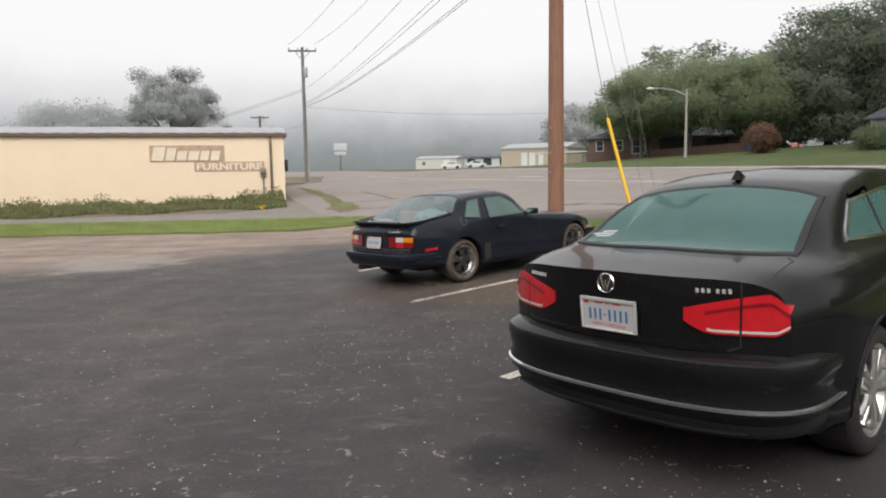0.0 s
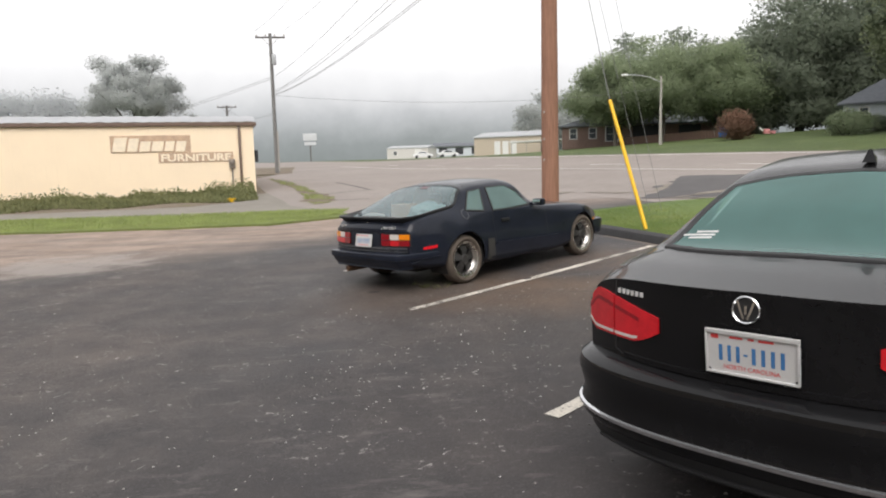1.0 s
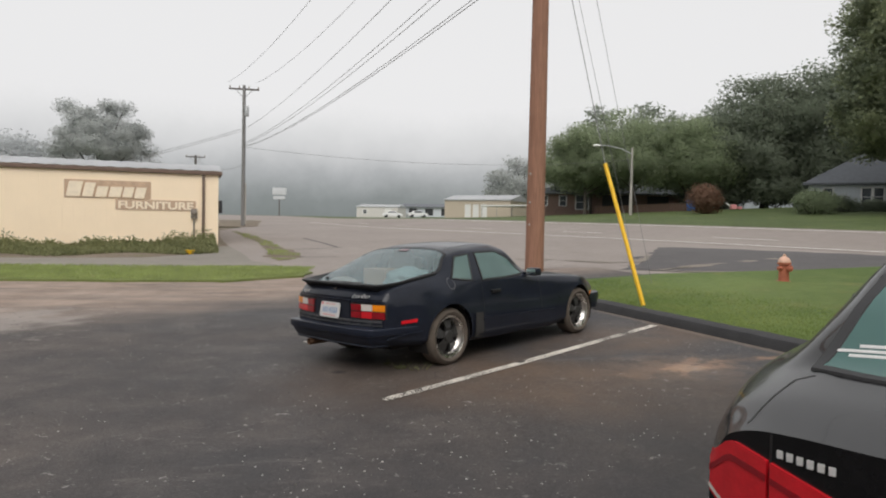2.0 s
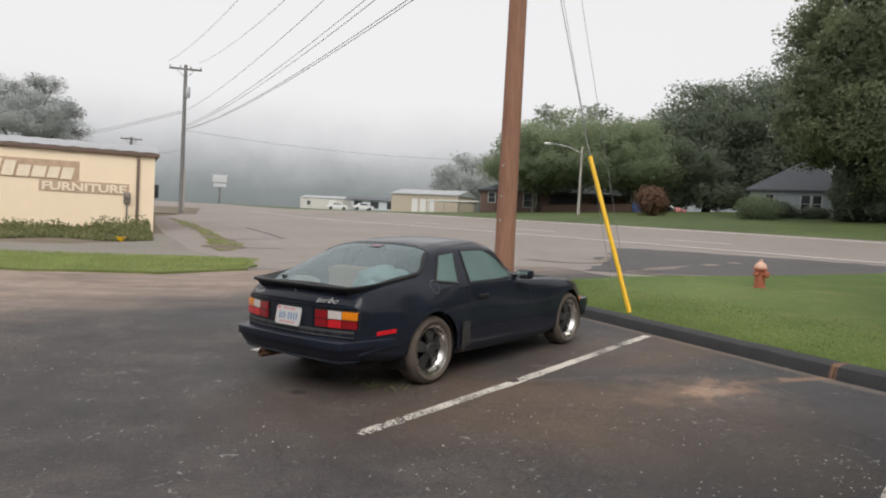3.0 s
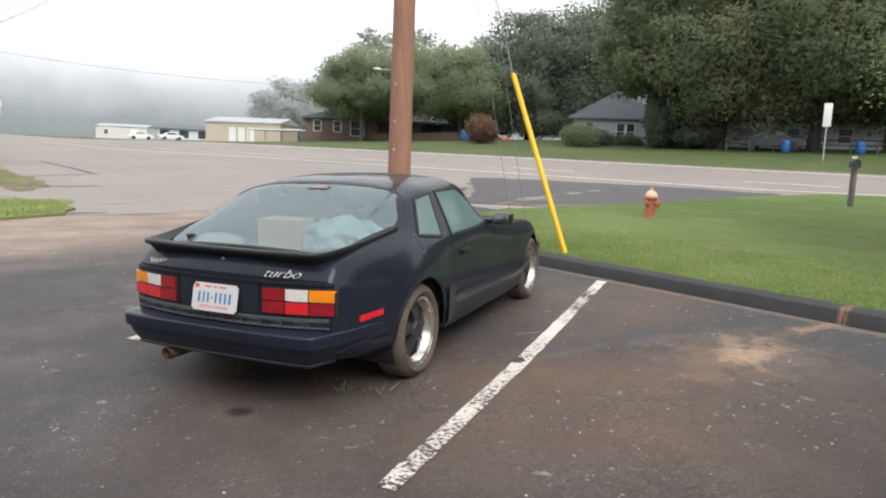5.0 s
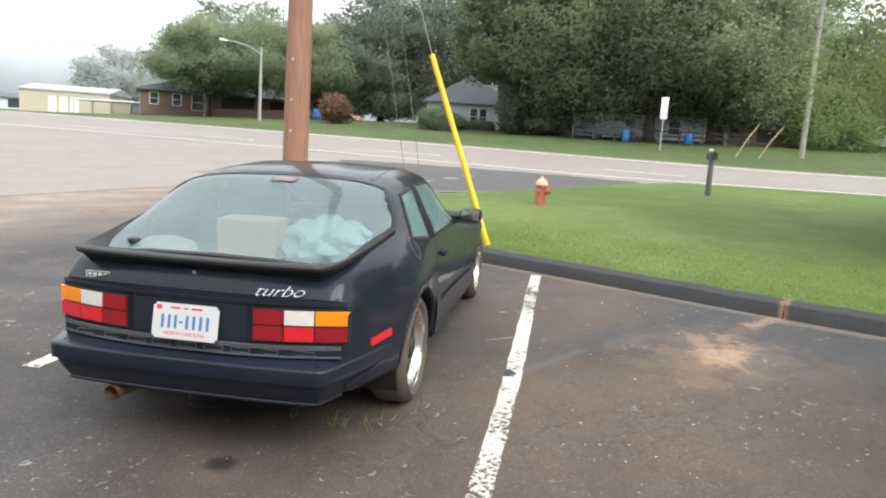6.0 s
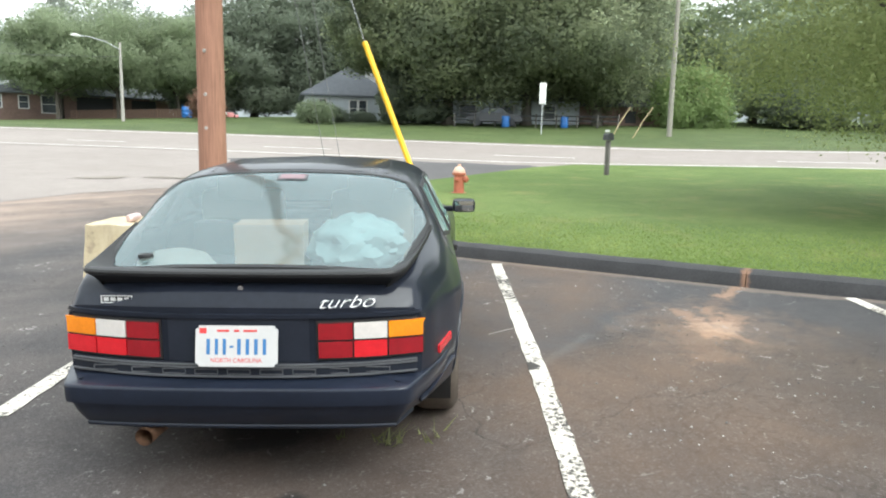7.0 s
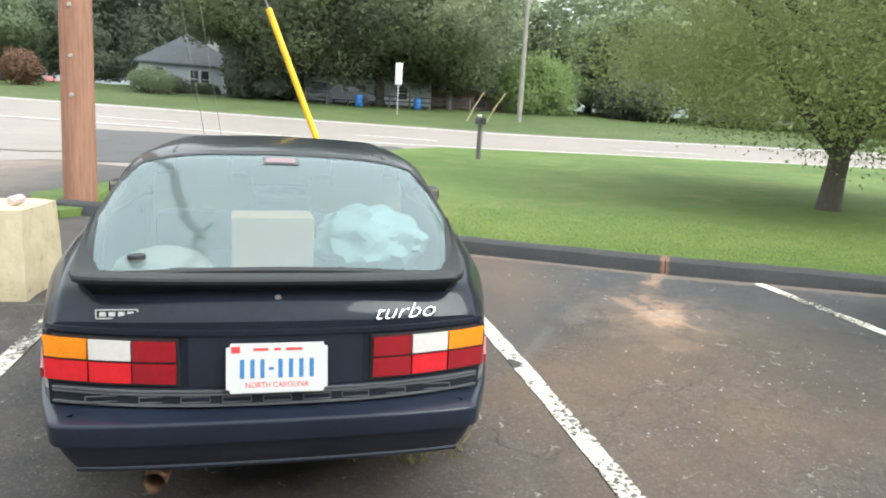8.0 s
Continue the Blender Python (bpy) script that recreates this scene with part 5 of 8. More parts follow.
# ---------------------------------------------------------------- things in the yards across the road
def far_car(x, y, ang, paint, label, k=1.0):
    z0 = land(x, y)
    c = empty("parked_car", Matrix.Translation((x, y, z0)) @ Matrix.Rotation(ang, 4, "Z"), label, "car")
    bm = bmesh.new()
    prof = [(-2.15, 0.35), (-2.2, 0.75), (-2.0, 0.92), (-1.35, 0.98), (-0.75, 1.4), (0.55, 1.42), (1.15, 0.98), (2.05, 0.85), (2.2, 0.6), (2.15, 0.35)]
    sides = []
    for yy, q in ((-0.85, 1.0), (-0.6, 1.02), (0.6, 1.02), (0.85, 1.0)):
        sides.append([bm.verts.new((px * k, yy * (0.82 if pz > 1.1 else 1.0), pz * q)) for px, pz in prof])
    n = len(prof)
    for a, b in zip(sides, sides[1:]):
        for i in range(n):
            bm.faces.new((a[i], a[(i + 1) % n], b[(i + 1) % n], b[i]))
    bm.faces.new(sides[0])
    bm.faces.new(sides[-1][::-1])
    bmesh.ops.recalc_face_normals(bm, faces=bm.faces[:])
    part("body", bm, paint, c)
    for s in (-1, 1):
        bm = bmesh.new()
        vs = [bm.verts.new((px * k, s * (0.862 if pz < 1.1 else 0.72), pz)) for px, pz in ((-1.15, 1.0), (-0.7, 1.34), (0.5, 1.36), (0.98, 1.0))]
        bm.faces.new(vs)
        part("window", bm, M_PANE, c, smooth=False)
        for px in (-1.35, 1.35):
            bm = bmesh.new()
            lathe(bm, [(0, 0.02), (0.18, 0.02), (0.2, 0.0), (0.31, 0.0), (0.31, -0.2), (0, -0.2)], 20, Matrix.Translation((px * k, s * 0.87, 0.31)) @ Matrix.Rotation(-s * math.pi / 2, 4, "X"))
            part("wheel", bm, M_DARK, c)


M_CAR_WHITE = plain("white_car_paint", (0.7, 0.7, 0.7), 0.3, vary=0.04, relief=0)
M_CAR_DARK = plain("dark_grey_car_paint", (0.03, 0.032, 0.036), 0.3, vary=0.1, relief=0)
M_BLUE = plain("blue_plastic", (0.03, 0.14, 0.42), 0.45, vary=0.1)
M_PINK = plain("faded_pink_plastic", (0.6, 0.25, 0.25), 0.5, vary=0.15)
far_car(-3.4, 151.0, 0.1, M_CAR_WHITE, "distant white car parked in the mist")
far_car(2.0, 151.0, 0.25, M_CAR_WHITE, "distant white car parked in the mist")
far_car(40.2, 42.6, radians(-55), M_CAR_DARK, "dark car parked under the yard oaks")


def barrel(x, y, r, h, mat, label, name="barrel"):
    bm = bmesh.new()
    lathe(bm, [(0, 0), (r * 0.92, 0), (r, h * 0.06), (r, h * 0.32), (r * 1.03, h * 0.34), (r, h * 0.36), (r, h * 0.64), (r * 1.03, h * 0.66), (r, h * 0.68), (r, h * 0.95), (r * 0.92, h), (0, h)], 18, Matrix.Translation((x, y, land(x, y))))
    obj(name, bm, mat, True, None, label, "barrel")


barrel(39.6, 41.0, 0.3, 0.85, M_BLUE, "blue plastic barrel in the yard")
barrel(43.1, 38.0, 0.3, 0.8, M_BLUE, "blue plastic barrel beside the fence")
barrel(30.0, 74.2, 0.5, 1.1, M_BLUE, "dark blue bin beside the board fence")


def play_slide(x, y):
    z0 = land(x, y)
    c = empty("play_set", Matrix.Translation((x, y, z0)), "faded pink and white plastic garden toys", "toy")
    bm = bmesh.new()
    box(bm, 0, 0, 0.25, 0.6, 0.45, 0.5, 0.1)
    box(bm, 0.7, 0.1, 0.15, 0.45, 0.4, 0.3, 0.08)
    part("house", bm, M_PINK, c)
    bm = bmesh.new()
    tube(bm, [(-0.7, 0, 0.6), (-0.35, 0.1, 0.35), (0.2, 0.2, 0.1)], 0.1, 8)
    part("slide", bm, M_WHITE, c)


play_slide(33.4, 71.8)

# ---------------------------------------------------------------- cars
from mathutils.bvhtree import BVHTree

M_NAVY = plain("dark_navy_paint", (0.014, 0.017, 0.026), 0.3, vary=0.3, scale=2.0, grain=30, relief=0.0, coat=0.42, spec=0.06)
M_BLACK_PAINT = plain("black_car_paint", (0.008, 0.008, 0.0088), 0.25, vary=0.3, scale=2.0, grain=30, relief=0.0, coat=0.38, spec=0.1)
M_NAVY_DULL = plain("dull_dark_navy_plastic", (0.012, 0.016, 0.028), 0.4, vary=0.3, scale=3.0, grain=40, relief=0.02, coat=0.4, spec=0.15)
M_RUBBER = plain("black_rubber_trim", (0.012, 0.012, 0.013), 0.55, vary=0.25, scale=8, relief=0.1)
M_UNDER = plain("dark_underbody", (0.012, 0.011, 0.011), 0.8, vary=0.2)
M_TYRE_DUSTY = plain("dusty_brown_tyre", (0.095, 0.076, 0.06), 0.85, vary=0.3, scale=10, grain=50, relief=0.3)
M_TYRE = plain("black_tyre", (0.022, 0.021, 0.021), 0.75, vary=0.25, scale=10, grain=50, relief=0.3)
M_RIM = plain("polished_rim", (0.62, 0.6, 0.57), 0.28, metal=1.0, vary=0.12, scale=8, relief=0.0)
M_RIM_DARK = plain("dark_wheel_centre", (0.03, 0.029, 0.028), 0.5, vary=0.3, scale=10)
M_ALLOY = plain("silver_alloy", (0.6, 0.59, 0.57), 0.3, metal=0.85, vary=0.1, scale=8, relief=0.0)
M_CHROME = plain("chrome_trim", (0.75, 0.75, 0.76), 0.12, metal=1.0, vary=0.05, relief=0.0)
M_LENS_RED = plain("red_lamp_lens", (0.56, 0.012, 0.02), 0.12, vary=0.15, scale=20, grain=120, relief=0.15, coat=0.6)
M_LENS_RED_DEEP = plain("deep_red_lamp_lens", (0.25, 0.005, 0.011), 0.12, vary=0.15, scale=20, grain=120, relief=0.15, coat=0.6)
M_LENS_AMBER = plain("amber_lamp_lens", (0.8, 0.24, 0.006), 0.14, vary=0.15, scale=20, grain=120, relief=0.15, coat=0.6)
M_LENS_WHITE = plain("white_lamp_lens", (0.62, 0.58, 0.55), 0.14, vary=0.1, scale=20, grain=120, relief=0.15, coat=0.6)
M_PLATE = plain("white_plate", (0.53, 0.525, 0.52), 0.4, vary=0.05, relief=0.0)
M_PLATE_BLUE = plain("blue_plate_print", (0.05, 0.17, 0.38), 0.4, vary=0.1, relief=0.0)
M_PLATE_RED = plain("red_plate_print", (0.6, 0.05, 0.05), 0.4, vary=0.1, relief=0.0)
M_BADGE = plain("silver_badge", (0.75, 0.75, 0.75), 0.3, metal=0.4, vary=0.05, relief=0.0)
# film colour holds real dust and part of the sky's reflection
M_GLASS_REAR = make_glass("dusty_rear_glass", (0.80, 0.88, 0.88), 0.06, 0.28, (0.265, 0.38, 0.40), 2.1)
M_GLASS_SIDE = make_glass("tinted_side_glass", (0.4, 0.52, 0.49), 0.02, 0.42, (0.27, 0.42, 0.40))
M_GLASS_SEDAN = make_glass("dark_green_glass", (0.2, 0.30, 0.28), 0.02, 0.36, (0.17, 0.36, 0.335))
M_SEAT = plain("tan_seat_cloth", (0.36, 0.3, 0.23), 0.85, vary=0.15, relief=0.3)
M_CABIN = plain("dark_cabin_lining", (0.04, 0.04, 0.042), 0.85, vary=0.2)
M_CARDBOARD = plain("brown_cardboard", (0.52, 0.36, 0.24), 0.85, vary=0.1, relief=0.2)
M_BAG = plain("pale_turquoise_plastic", (0.30, 0.43, 0.44), 0.6, vary=0.15, relief=0.3)
M_RUST = plain("rusty_steel", (0.16, 0.09, 0.055), 0.7, metal=0.5, vary=0.35, scale=14, relief=0.4)
M_PRIMER = plain("matt_stone_guard", (0.035, 0.033, 0.031), 0.8, vary=0.3, scale=8)


def bend_curve(xs, ys, x):
    """A smooth curve through keys (Catmull-Rom with uneven steps)."""
    i = max(0, min(len(xs) - 2, next((k for k in range(len(xs) - 1) if x <= xs[k + 1]), len(xs) - 2)))
    h = xs[i + 1] - xs[i]
    t = max(0.0, min(1.0, (x - xs[i]) / h))

    def slope(k):
        if k == 0:
            return (ys[1] - ys[0]) / (xs[1] - xs[0])
        if k == len(xs) - 1:
            return (ys[k] - ys[k - 1]) / (xs[k] - xs[k - 1])
        a, b = (ys[k] - ys[k - 1]) / (xs[k] - xs[k - 1]), (ys[k + 1] - ys[k]) / (xs[k + 1] - xs[k])
        return 0.0 if a * b <= 0 else 2 * a * b / (a + b)
    m0, m1 = slope(i) * h, slope(i + 1) * h
    return (2 * t ** 3 - 3 * t ** 2 + 1) * ys[i] + (t ** 3 - 2 * t ** 2 + t) * m0 + (-2 * t ** 3 + 3 * t ** 2) * ys[i + 1] + (t ** 3 - t ** 2) * m1


def section(ctrl, sub):
    """Samples a half section through control points."""
    out = []
    s = [0.0]
    for a, b in zip(ctrl, ctrl[1:]):
        s.append(s[-1] + math.hypot(b[0] - a[0], b[1] - a[1]) + 1e-6)
    ys, zs = [c[0] for c in ctrl], [c[1] for c in ctrl]
    for i in range(len(ctrl) - 1):
        for k in range(sub):
            q = s[i] + (s[i + 1] - s[i]) * k / sub
            out.append((bend_curve(s, ys, q), bend_curve(s, zs, q)))
    out.append(ctrl[-1])
    return out


class Shell:
    """A car body lofted through key sections; x from the tail, y to the left, z up."""

    def __init__(self, keys, rows_y, rows_z, step, sub, rear_bend, front_bend, lean=0.0):
        self.keys, self.rows_y, self.rows_z, self.sub = keys, rows_y, rows_z, sub
        self.rear_bend, self.front_bend, self.lean = rear_bend, front_bend, lean
        n = int(round((keys[-1] - keys[0]) / step))
        self.bm = bm = bmesh.new()
        grid = []
        for i in range(n + 1):
            x = keys[0] + (keys[-1] - keys[0]) * i / n
            half = section([(bend_curve(keys, ry, x), bend_curve(keys, rz, x)) for ry, rz in zip(rows_y, rows_z)], sub)
            ring = [self.shape(x, y, z) for y, z in half] + [self.shape(x, -y, z) for y, z in half[-2::-1]]
            grid.append([bm.verts.new(p) for p in ring])
        m = len(grid[0])
        for a, b in zip(grid, grid[1:]):
            for k in range(m - 1):
                bm.faces.new((a[k], b[k], b[k + 1], a[k + 1]))
        # caps at tail and nose, row by row
        for ring, x, flip in ((grid[0], keys[0], False), (grid[-1], keys[-1], True)):
            half = m // 2
            prev = None
            for k in range(half + 1):
                l, r = ring[k], ring[m - 1 - k]
                if l is r:
                    row = [l]
                else:
                    y0 = self.flat(l.co)
                    row = [l] + [bm.verts.new(self.shape(x, y0 * (1 - 2 * q / 20), l.co.z)) for q in range(1, 20)] + [r]
                if prev:
                    for q in range(20):
                        f = [prev[min(q, len(prev) - 1)], prev[min(q + 1, len(prev) - 1)], row[min(q + 1, len(row) - 1)], row[min(q, len(row) - 1)]]
                        f = list(dict.fromkeys(f))
                        if len(f) > 2:
                            try:
                                bm.faces.new(f[::-1] if flip else f)
                            except ValueError:
                                pass
                prev = row
        bmesh.ops.remove_doubles(bm, verts=bm.verts[:], dist=0.0004)
        bmesh.ops.recalc_face_normals(bm, faces=bm.faces[:])
        self.bvh = BVHTree.FromBMesh(bm)

    def flat(self, co):
        return co.y

    def shape(self, x, y, z):
        k0, k1 = self.keys[0], self.keys[-1]
        x += self.rear_bend * abs(y) ** 2.6 * (1 - smoothstep(k0, k0 + 0.9, x)) - self.front_bend * abs(y) ** 2.6 * smoothstep(k1 - 0.9, k1, x)
        x += self.lean * (z - 0.5) * (1 - smoothstep(k0, k0 + 0.5, x))
        return Vector((x, y, z))

    def hit(self, kind, a, b):
        """The place and normal of the body where a line of sight meets it."""
        o, d = {"left": ((a, 3, b), (0, -1, 0)), "right": ((a, -3, b), (0, 1, 0)), "top": ((a, b, 4), (0, 0, -1)),
                "rear": ((-3, a, b), (1, 0, 0)), "front": ((8, a, b), (-1, 0, 0))}[kind]
        p, nrm, _, _ = self.bvh.ray_cast(Vector(o), Vector(d))
        if p is None:
            p, nrm, _, _ = self.bvh.find_nearest(Vector(o) + Vector(d) * 2.3)
        if nrm.dot(Vector(d)) > 0:
            nrm = -nrm
        return p, nrm

    def arch(self, ax, az, radius):
        """Cuts a round wheel arch through both sides."""
        bm = self.bm
        dead = [f for f in bm.faces if abs(f.calc_center_median().y) > 0.5 and math.hypot(f.calc_center_median().x - ax, f.calc_center_median().z - az) < radius and f.calc_center_median().z < az + radius]
        bmesh.ops.delete(bm, geom=dead, context="FACES")
        for e in bm.edges:
            if e.is_boundary:
                for v in e.verts:
                    d = math.hypot(v.co.x - ax, v.co.z - az)
                    if abs(v.co.y) > 0.5 and radius - 0.08 < d < radius + 0.08 and v.co.z > 0.1:
                        v.co.x = ax + (v.co.x - ax) * radius / d
                        v.co.z = az + (v.co.z - az) * radius / d

    def cut_open(self, test):
        bmesh.ops.delete(self.bm, geom=[f for f in self.bm.faces if test(f.calc_center_median())], context="FACES")


def patch(shell, kind, lower, upper, rows=8, off=0.004, thick=0.0):
    """A pane or panel that follows the body between two lines drawn in a side, top or rear view."""
    bm = bmesh.new()
    n = len(lower)
    grid = []
    for r in range(rows + 1):
        k = r / rows
        line = []
        for (a0, b0), (a1, b1) in zip(lower, upper):
            p, nr = shell.hit(kind, a0 + (a1 - a0) * k, b0 + (b1 - b0) * k)
            line.append((bm.verts.new(p + nr * off), p + nr * (off - thick)))
        grid.append(line)
    for a, b in zip(grid, grid[1:]):
        for i in range(n - 1):
            bm.faces.new((a[i][0], a[i + 1][0], b[i + 1][0], b[i][0]))
    if thick:
        loop = [grid[0][i] for i in range(n)] + [grid[r][n - 1] for r in range(1, rows + 1)] + [grid[rows][i] for i in range(n - 2, -1, -1)] + [grid[r][0] for r in range(rows - 1, 0, -1)]
        low = [bm.verts.new(q) for _, q in loop]
        for i in range(len(loop)):
            j = (i + 1) % len(loop)
            try:
                bm.faces.new((loop[i][0], low[i], low[j], loop[j][0]))
            except ValueError:
                pass
    bmesh.ops.recalc_face_normals(bm, faces=bm.faces[:])
    # the outer face must look away from the body
    f = bm.faces[:][0]
    p, nr = shell.hit(kind, *lower[0])
    if f.normal.dot(nr) < 0:
        bmesh.ops.reverse_faces(bm, faces=bm.faces[:])
    return bm


def line2(a, b, n):
    return [(a[0] + (b[0] - a[0]) * i / n, a[1] + (b[1] - a[1]) * i / n) for i in range(n + 1)]


def polyline(pts, per=6):
    """Subdivides a 2D line."""
    out = []
    for a, b in zip(pts, pts[1:]):
        out += line2(a, b, per)[:-1]
    return out + [pts[-1]]


def ribbon(shell, kind, pts, width, thick, closed=False, bm=None, sink=0.003):
    """A strip laid on the body along a line drawn in a side, top or rear view."""
    bm = bm or bmesh.new()
    hits = [shell.hit(kind, a, b) for a, b in pts]
    n = len(hits)
    rings = []
    for i, (p, nr) in enumerate(hits):
        q0 = hits[(i - 1) % n if closed else max(0, i - 1)][0]
        q1 = hits[(i + 1) % n if closed else min(n - 1, i + 1)][0]
        t = (q1 - q0).normalized()
        s = nr.cross(t).normalized()
        rings.append([bm.verts.new(v) for v in (p - s * width / 2 - nr * sink, p - s * width * 0.36 + nr * thick, p + s * width * 0.36 + nr * thick, p + s * width / 2 - nr * sink)])
    for i in range(n if closed else n - 1):
        a, b = rings[i], rings[(i + 1) % n]
        for k in range(3):
            bm.faces.new((a[k], a[k + 1], b[k + 1], b[k]))
    bmesh.ops.recalc_face_normals(bm, faces=bm.faces[:])
    return bm


def sweep(path, profile, scale=None):
    """Sweeps an open (out, up) profile along a level line of (x, y, z), out being away from the car's middle."""
    bm = bmesh.new()
    rings = []
    n = len(path)
    for i, p in enumerate(path):
        a, b = Vector(path[max(0, i - 1)]), Vector(path[min(n - 1, i + 1)])
        t = (b - a).normalized()
        o = Vector((t.y, -t.x, 0)).normalized()
        if o.dot(Vector((p[0] - 2.1, p[1], 0))) < 0:
            o = -o
        k = scale[i] if scale else 1.0
        rings.append([bm.verts.new(Vector(p) + o * q[0] * k + Vector((0, 0, q[1]))) for q in profile])
    m = len(profile)
    for a, b in zip(rings, rings[1:]):
        for k in range(m - 1):
            bm.faces.new((a[k], a[k + 1], b[k + 1], b[k]))
    bm.faces.new(rings[0])
    bm.faces.new(rings[-1][::-1])
    bmesh.ops.recalc_face_normals(bm, faces=bm.faces[:])
    return bm


def tail_line(half, rear, depth, ahead, z, power=3.6, n=36):
    """The plan line of a bumper round the tail."""
    pts = [(ahead, half, z)]
    for i in range(n + 1):
        a = math.pi / 2 * (1 - 2 * i / n)
        y = half * math.copysign(abs(math.sin(a)) ** (2 / power), a)
        x = rear + depth - depth * abs(math.cos(a)) ** (2 / power)
        pts.append((x, y, z))
    return pts + [(ahead, -half, z)]


def car_matrix(u, v):
    """A car's place in the lot: u metres along the bays, v across them."""
    x, y = u * 0.718 + v * 0.696, u * 0.696 - v * 0.718
    f = Vector((0.718, 0.696, 0.034 * 0.718 + 0.012 * 0.696)).normalized()
    l = Vector((-0.696, 0.718, -0.034 * 0.696 + 0.012 * 0.718)).normalized()
    w = f.cross(l).normalized()
    l = w.cross(f)
    m = Matrix((f, l, w)).transposed().to_4x4()
    m.translation = (x, y, land(x, y))
    return m


def wheel(car, x, side, face, radius, width, rim_r, tyre_mat, style):
    """A wheel; side +1 is the car's left. The rim carries tyre, spokes and cap."""
    m = Matrix.Translation((x, side * face, radius)) @ Matrix.Rotation(-side * math.pi / 2, 4, "X")
    bm = bmesh.new()
    lathe(bm, [(rim_r - 0.012, -0.02), (rim_r, 0.0), (rim_r, -0.006), (rim_r - 0.02, -0.012), (rim_r - 0.03, -0.045), (rim_r - 0.045, -0.06), (rim_r - 0.05, -0.13), (0.06, -0.14), (0, -0.14)][1:], 48)
    w = part("wheel", bm, M_RIM if style == "coupe" else M_ALLOY, car, "polished rim with five dark spokes" if style == "coupe" else "silver multi-spoke alloy wheel")
    w.matrix_local = m
    bm = bmesh.new()
    t = width
    lathe(bm, [(rim_r - 0.004, -0.012), (rim_r + 0.008, 0.004), (rim_r + (radius - rim_r) * 0.45, 0.014), (radius - 0.035, 0.006), (radius - 0.012, -0.008), (radius, -0.035), (radius, -t + 0.035), (radius - 0.012, -t + 0.01), (rim_r, -t), (rim_r - 0.004, -t + 0.01)], 56)
    part("tyre", bm, tyre_mat, w)
    if style == "coupe":
        for i in range(5):
            a = 2 * math.pi * i / 5 + 0.3
            bm = bmesh.new()
            vs = []
            for (r, hw, z) in ((0.03, 0.034, -0.03), (0.09, 0.036, -0.028), (rim_r - 0.05, 0.058, -0.05)):
                for s in (-1, 1):
                    for dz in (0, -0.03):
                        vs.append(bm.verts.new((r * math.cos(a) - s * hw * math.sin(a), r * math.sin(a) + s * hw * math.cos(a), z + dz)))
            for k in (0, 4):
                q = vs[k:k + 8]
                for f in ((0, 2, 6, 4), (1, 5, 7, 3), (0, 4, 5, 1), (2, 3, 7, 6)):
                    bm.faces.new([q[j] for j in f])
            bm.faces.new([vs[8], vs[10], vs[11], vs[9]])
            bmesh.ops.recalc_face_normals(bm, faces=bm.faces[:])
            part("spoke", bm, M_RIM_DARK, w, smooth=False)
        bm = bmesh.new()
        lathe(bm, [(0.062, -0.05), (0.06, -0.025), (0.05, -0.015), (0, -0.012)], 24)
        part("hub_cap", bm, M_RIM_DARK, w)
        bm = bmesh.new()
        lathe(bm, [(0, -0.1), (rim_r - 0.05, -0.1)], 40)
        part("brake_disc", bm, M_UNDER, w)
    else:
        for i in range(10):
            a = 2 * math.pi * (i // 2) / 5 + (0.16 if i % 2 else -0.16)
            bm = bmesh.new()
            tube(bm, [(0.045 * math.cos(a), 0.045 * math.sin(a), -0.03), (0.12 * math.cos(a * 1.0), 0.12 * math.sin(a), -0.018), ((rim_r - 0.03) * math.cos(a), (rim_r - 0.03) * math.sin(a), -0.022)], [0.026, 0.02, 0.026], 8)
            part("spoke", bm, M_ALLOY, w)
        bm = bmesh.new()
        lathe(bm, [(0.07, -0.05), (0.065, -0.012), (0.03, -0.004), (0, -0.004)], 24)
        part("hub_cap", bm, M_ALLOY, w)
        bm = bmesh.new()
        lathe(bm, [(0, -0.11), (rim_r - 0.05, -0.11)], 40)
        part("brake_disc", bm, M_UNDER, w)
    return w


def well(car, ax, az, radius, y0, y1):
    bm = bmesh.new()
    n = 24
    rows = [[bm.verts.new((ax + (radius + 0.004) * math.cos(math.pi * k / n * 1.3 - 0.15 * math.pi), y, az + (radius + 0.004) * math.sin(math.pi * k / n * 1.3 - 0.15 * math.pi))) for k in range(n + 1)] for y in (y0, y1)]
    for k in range(n):
        bm.faces.new((rows[0][k], rows[0][k + 1], rows[1][k + 1], rows[1][k]))
    bm.faces.new(rows[1])
    return part("wheel_well", bm, M_UNDER, car)


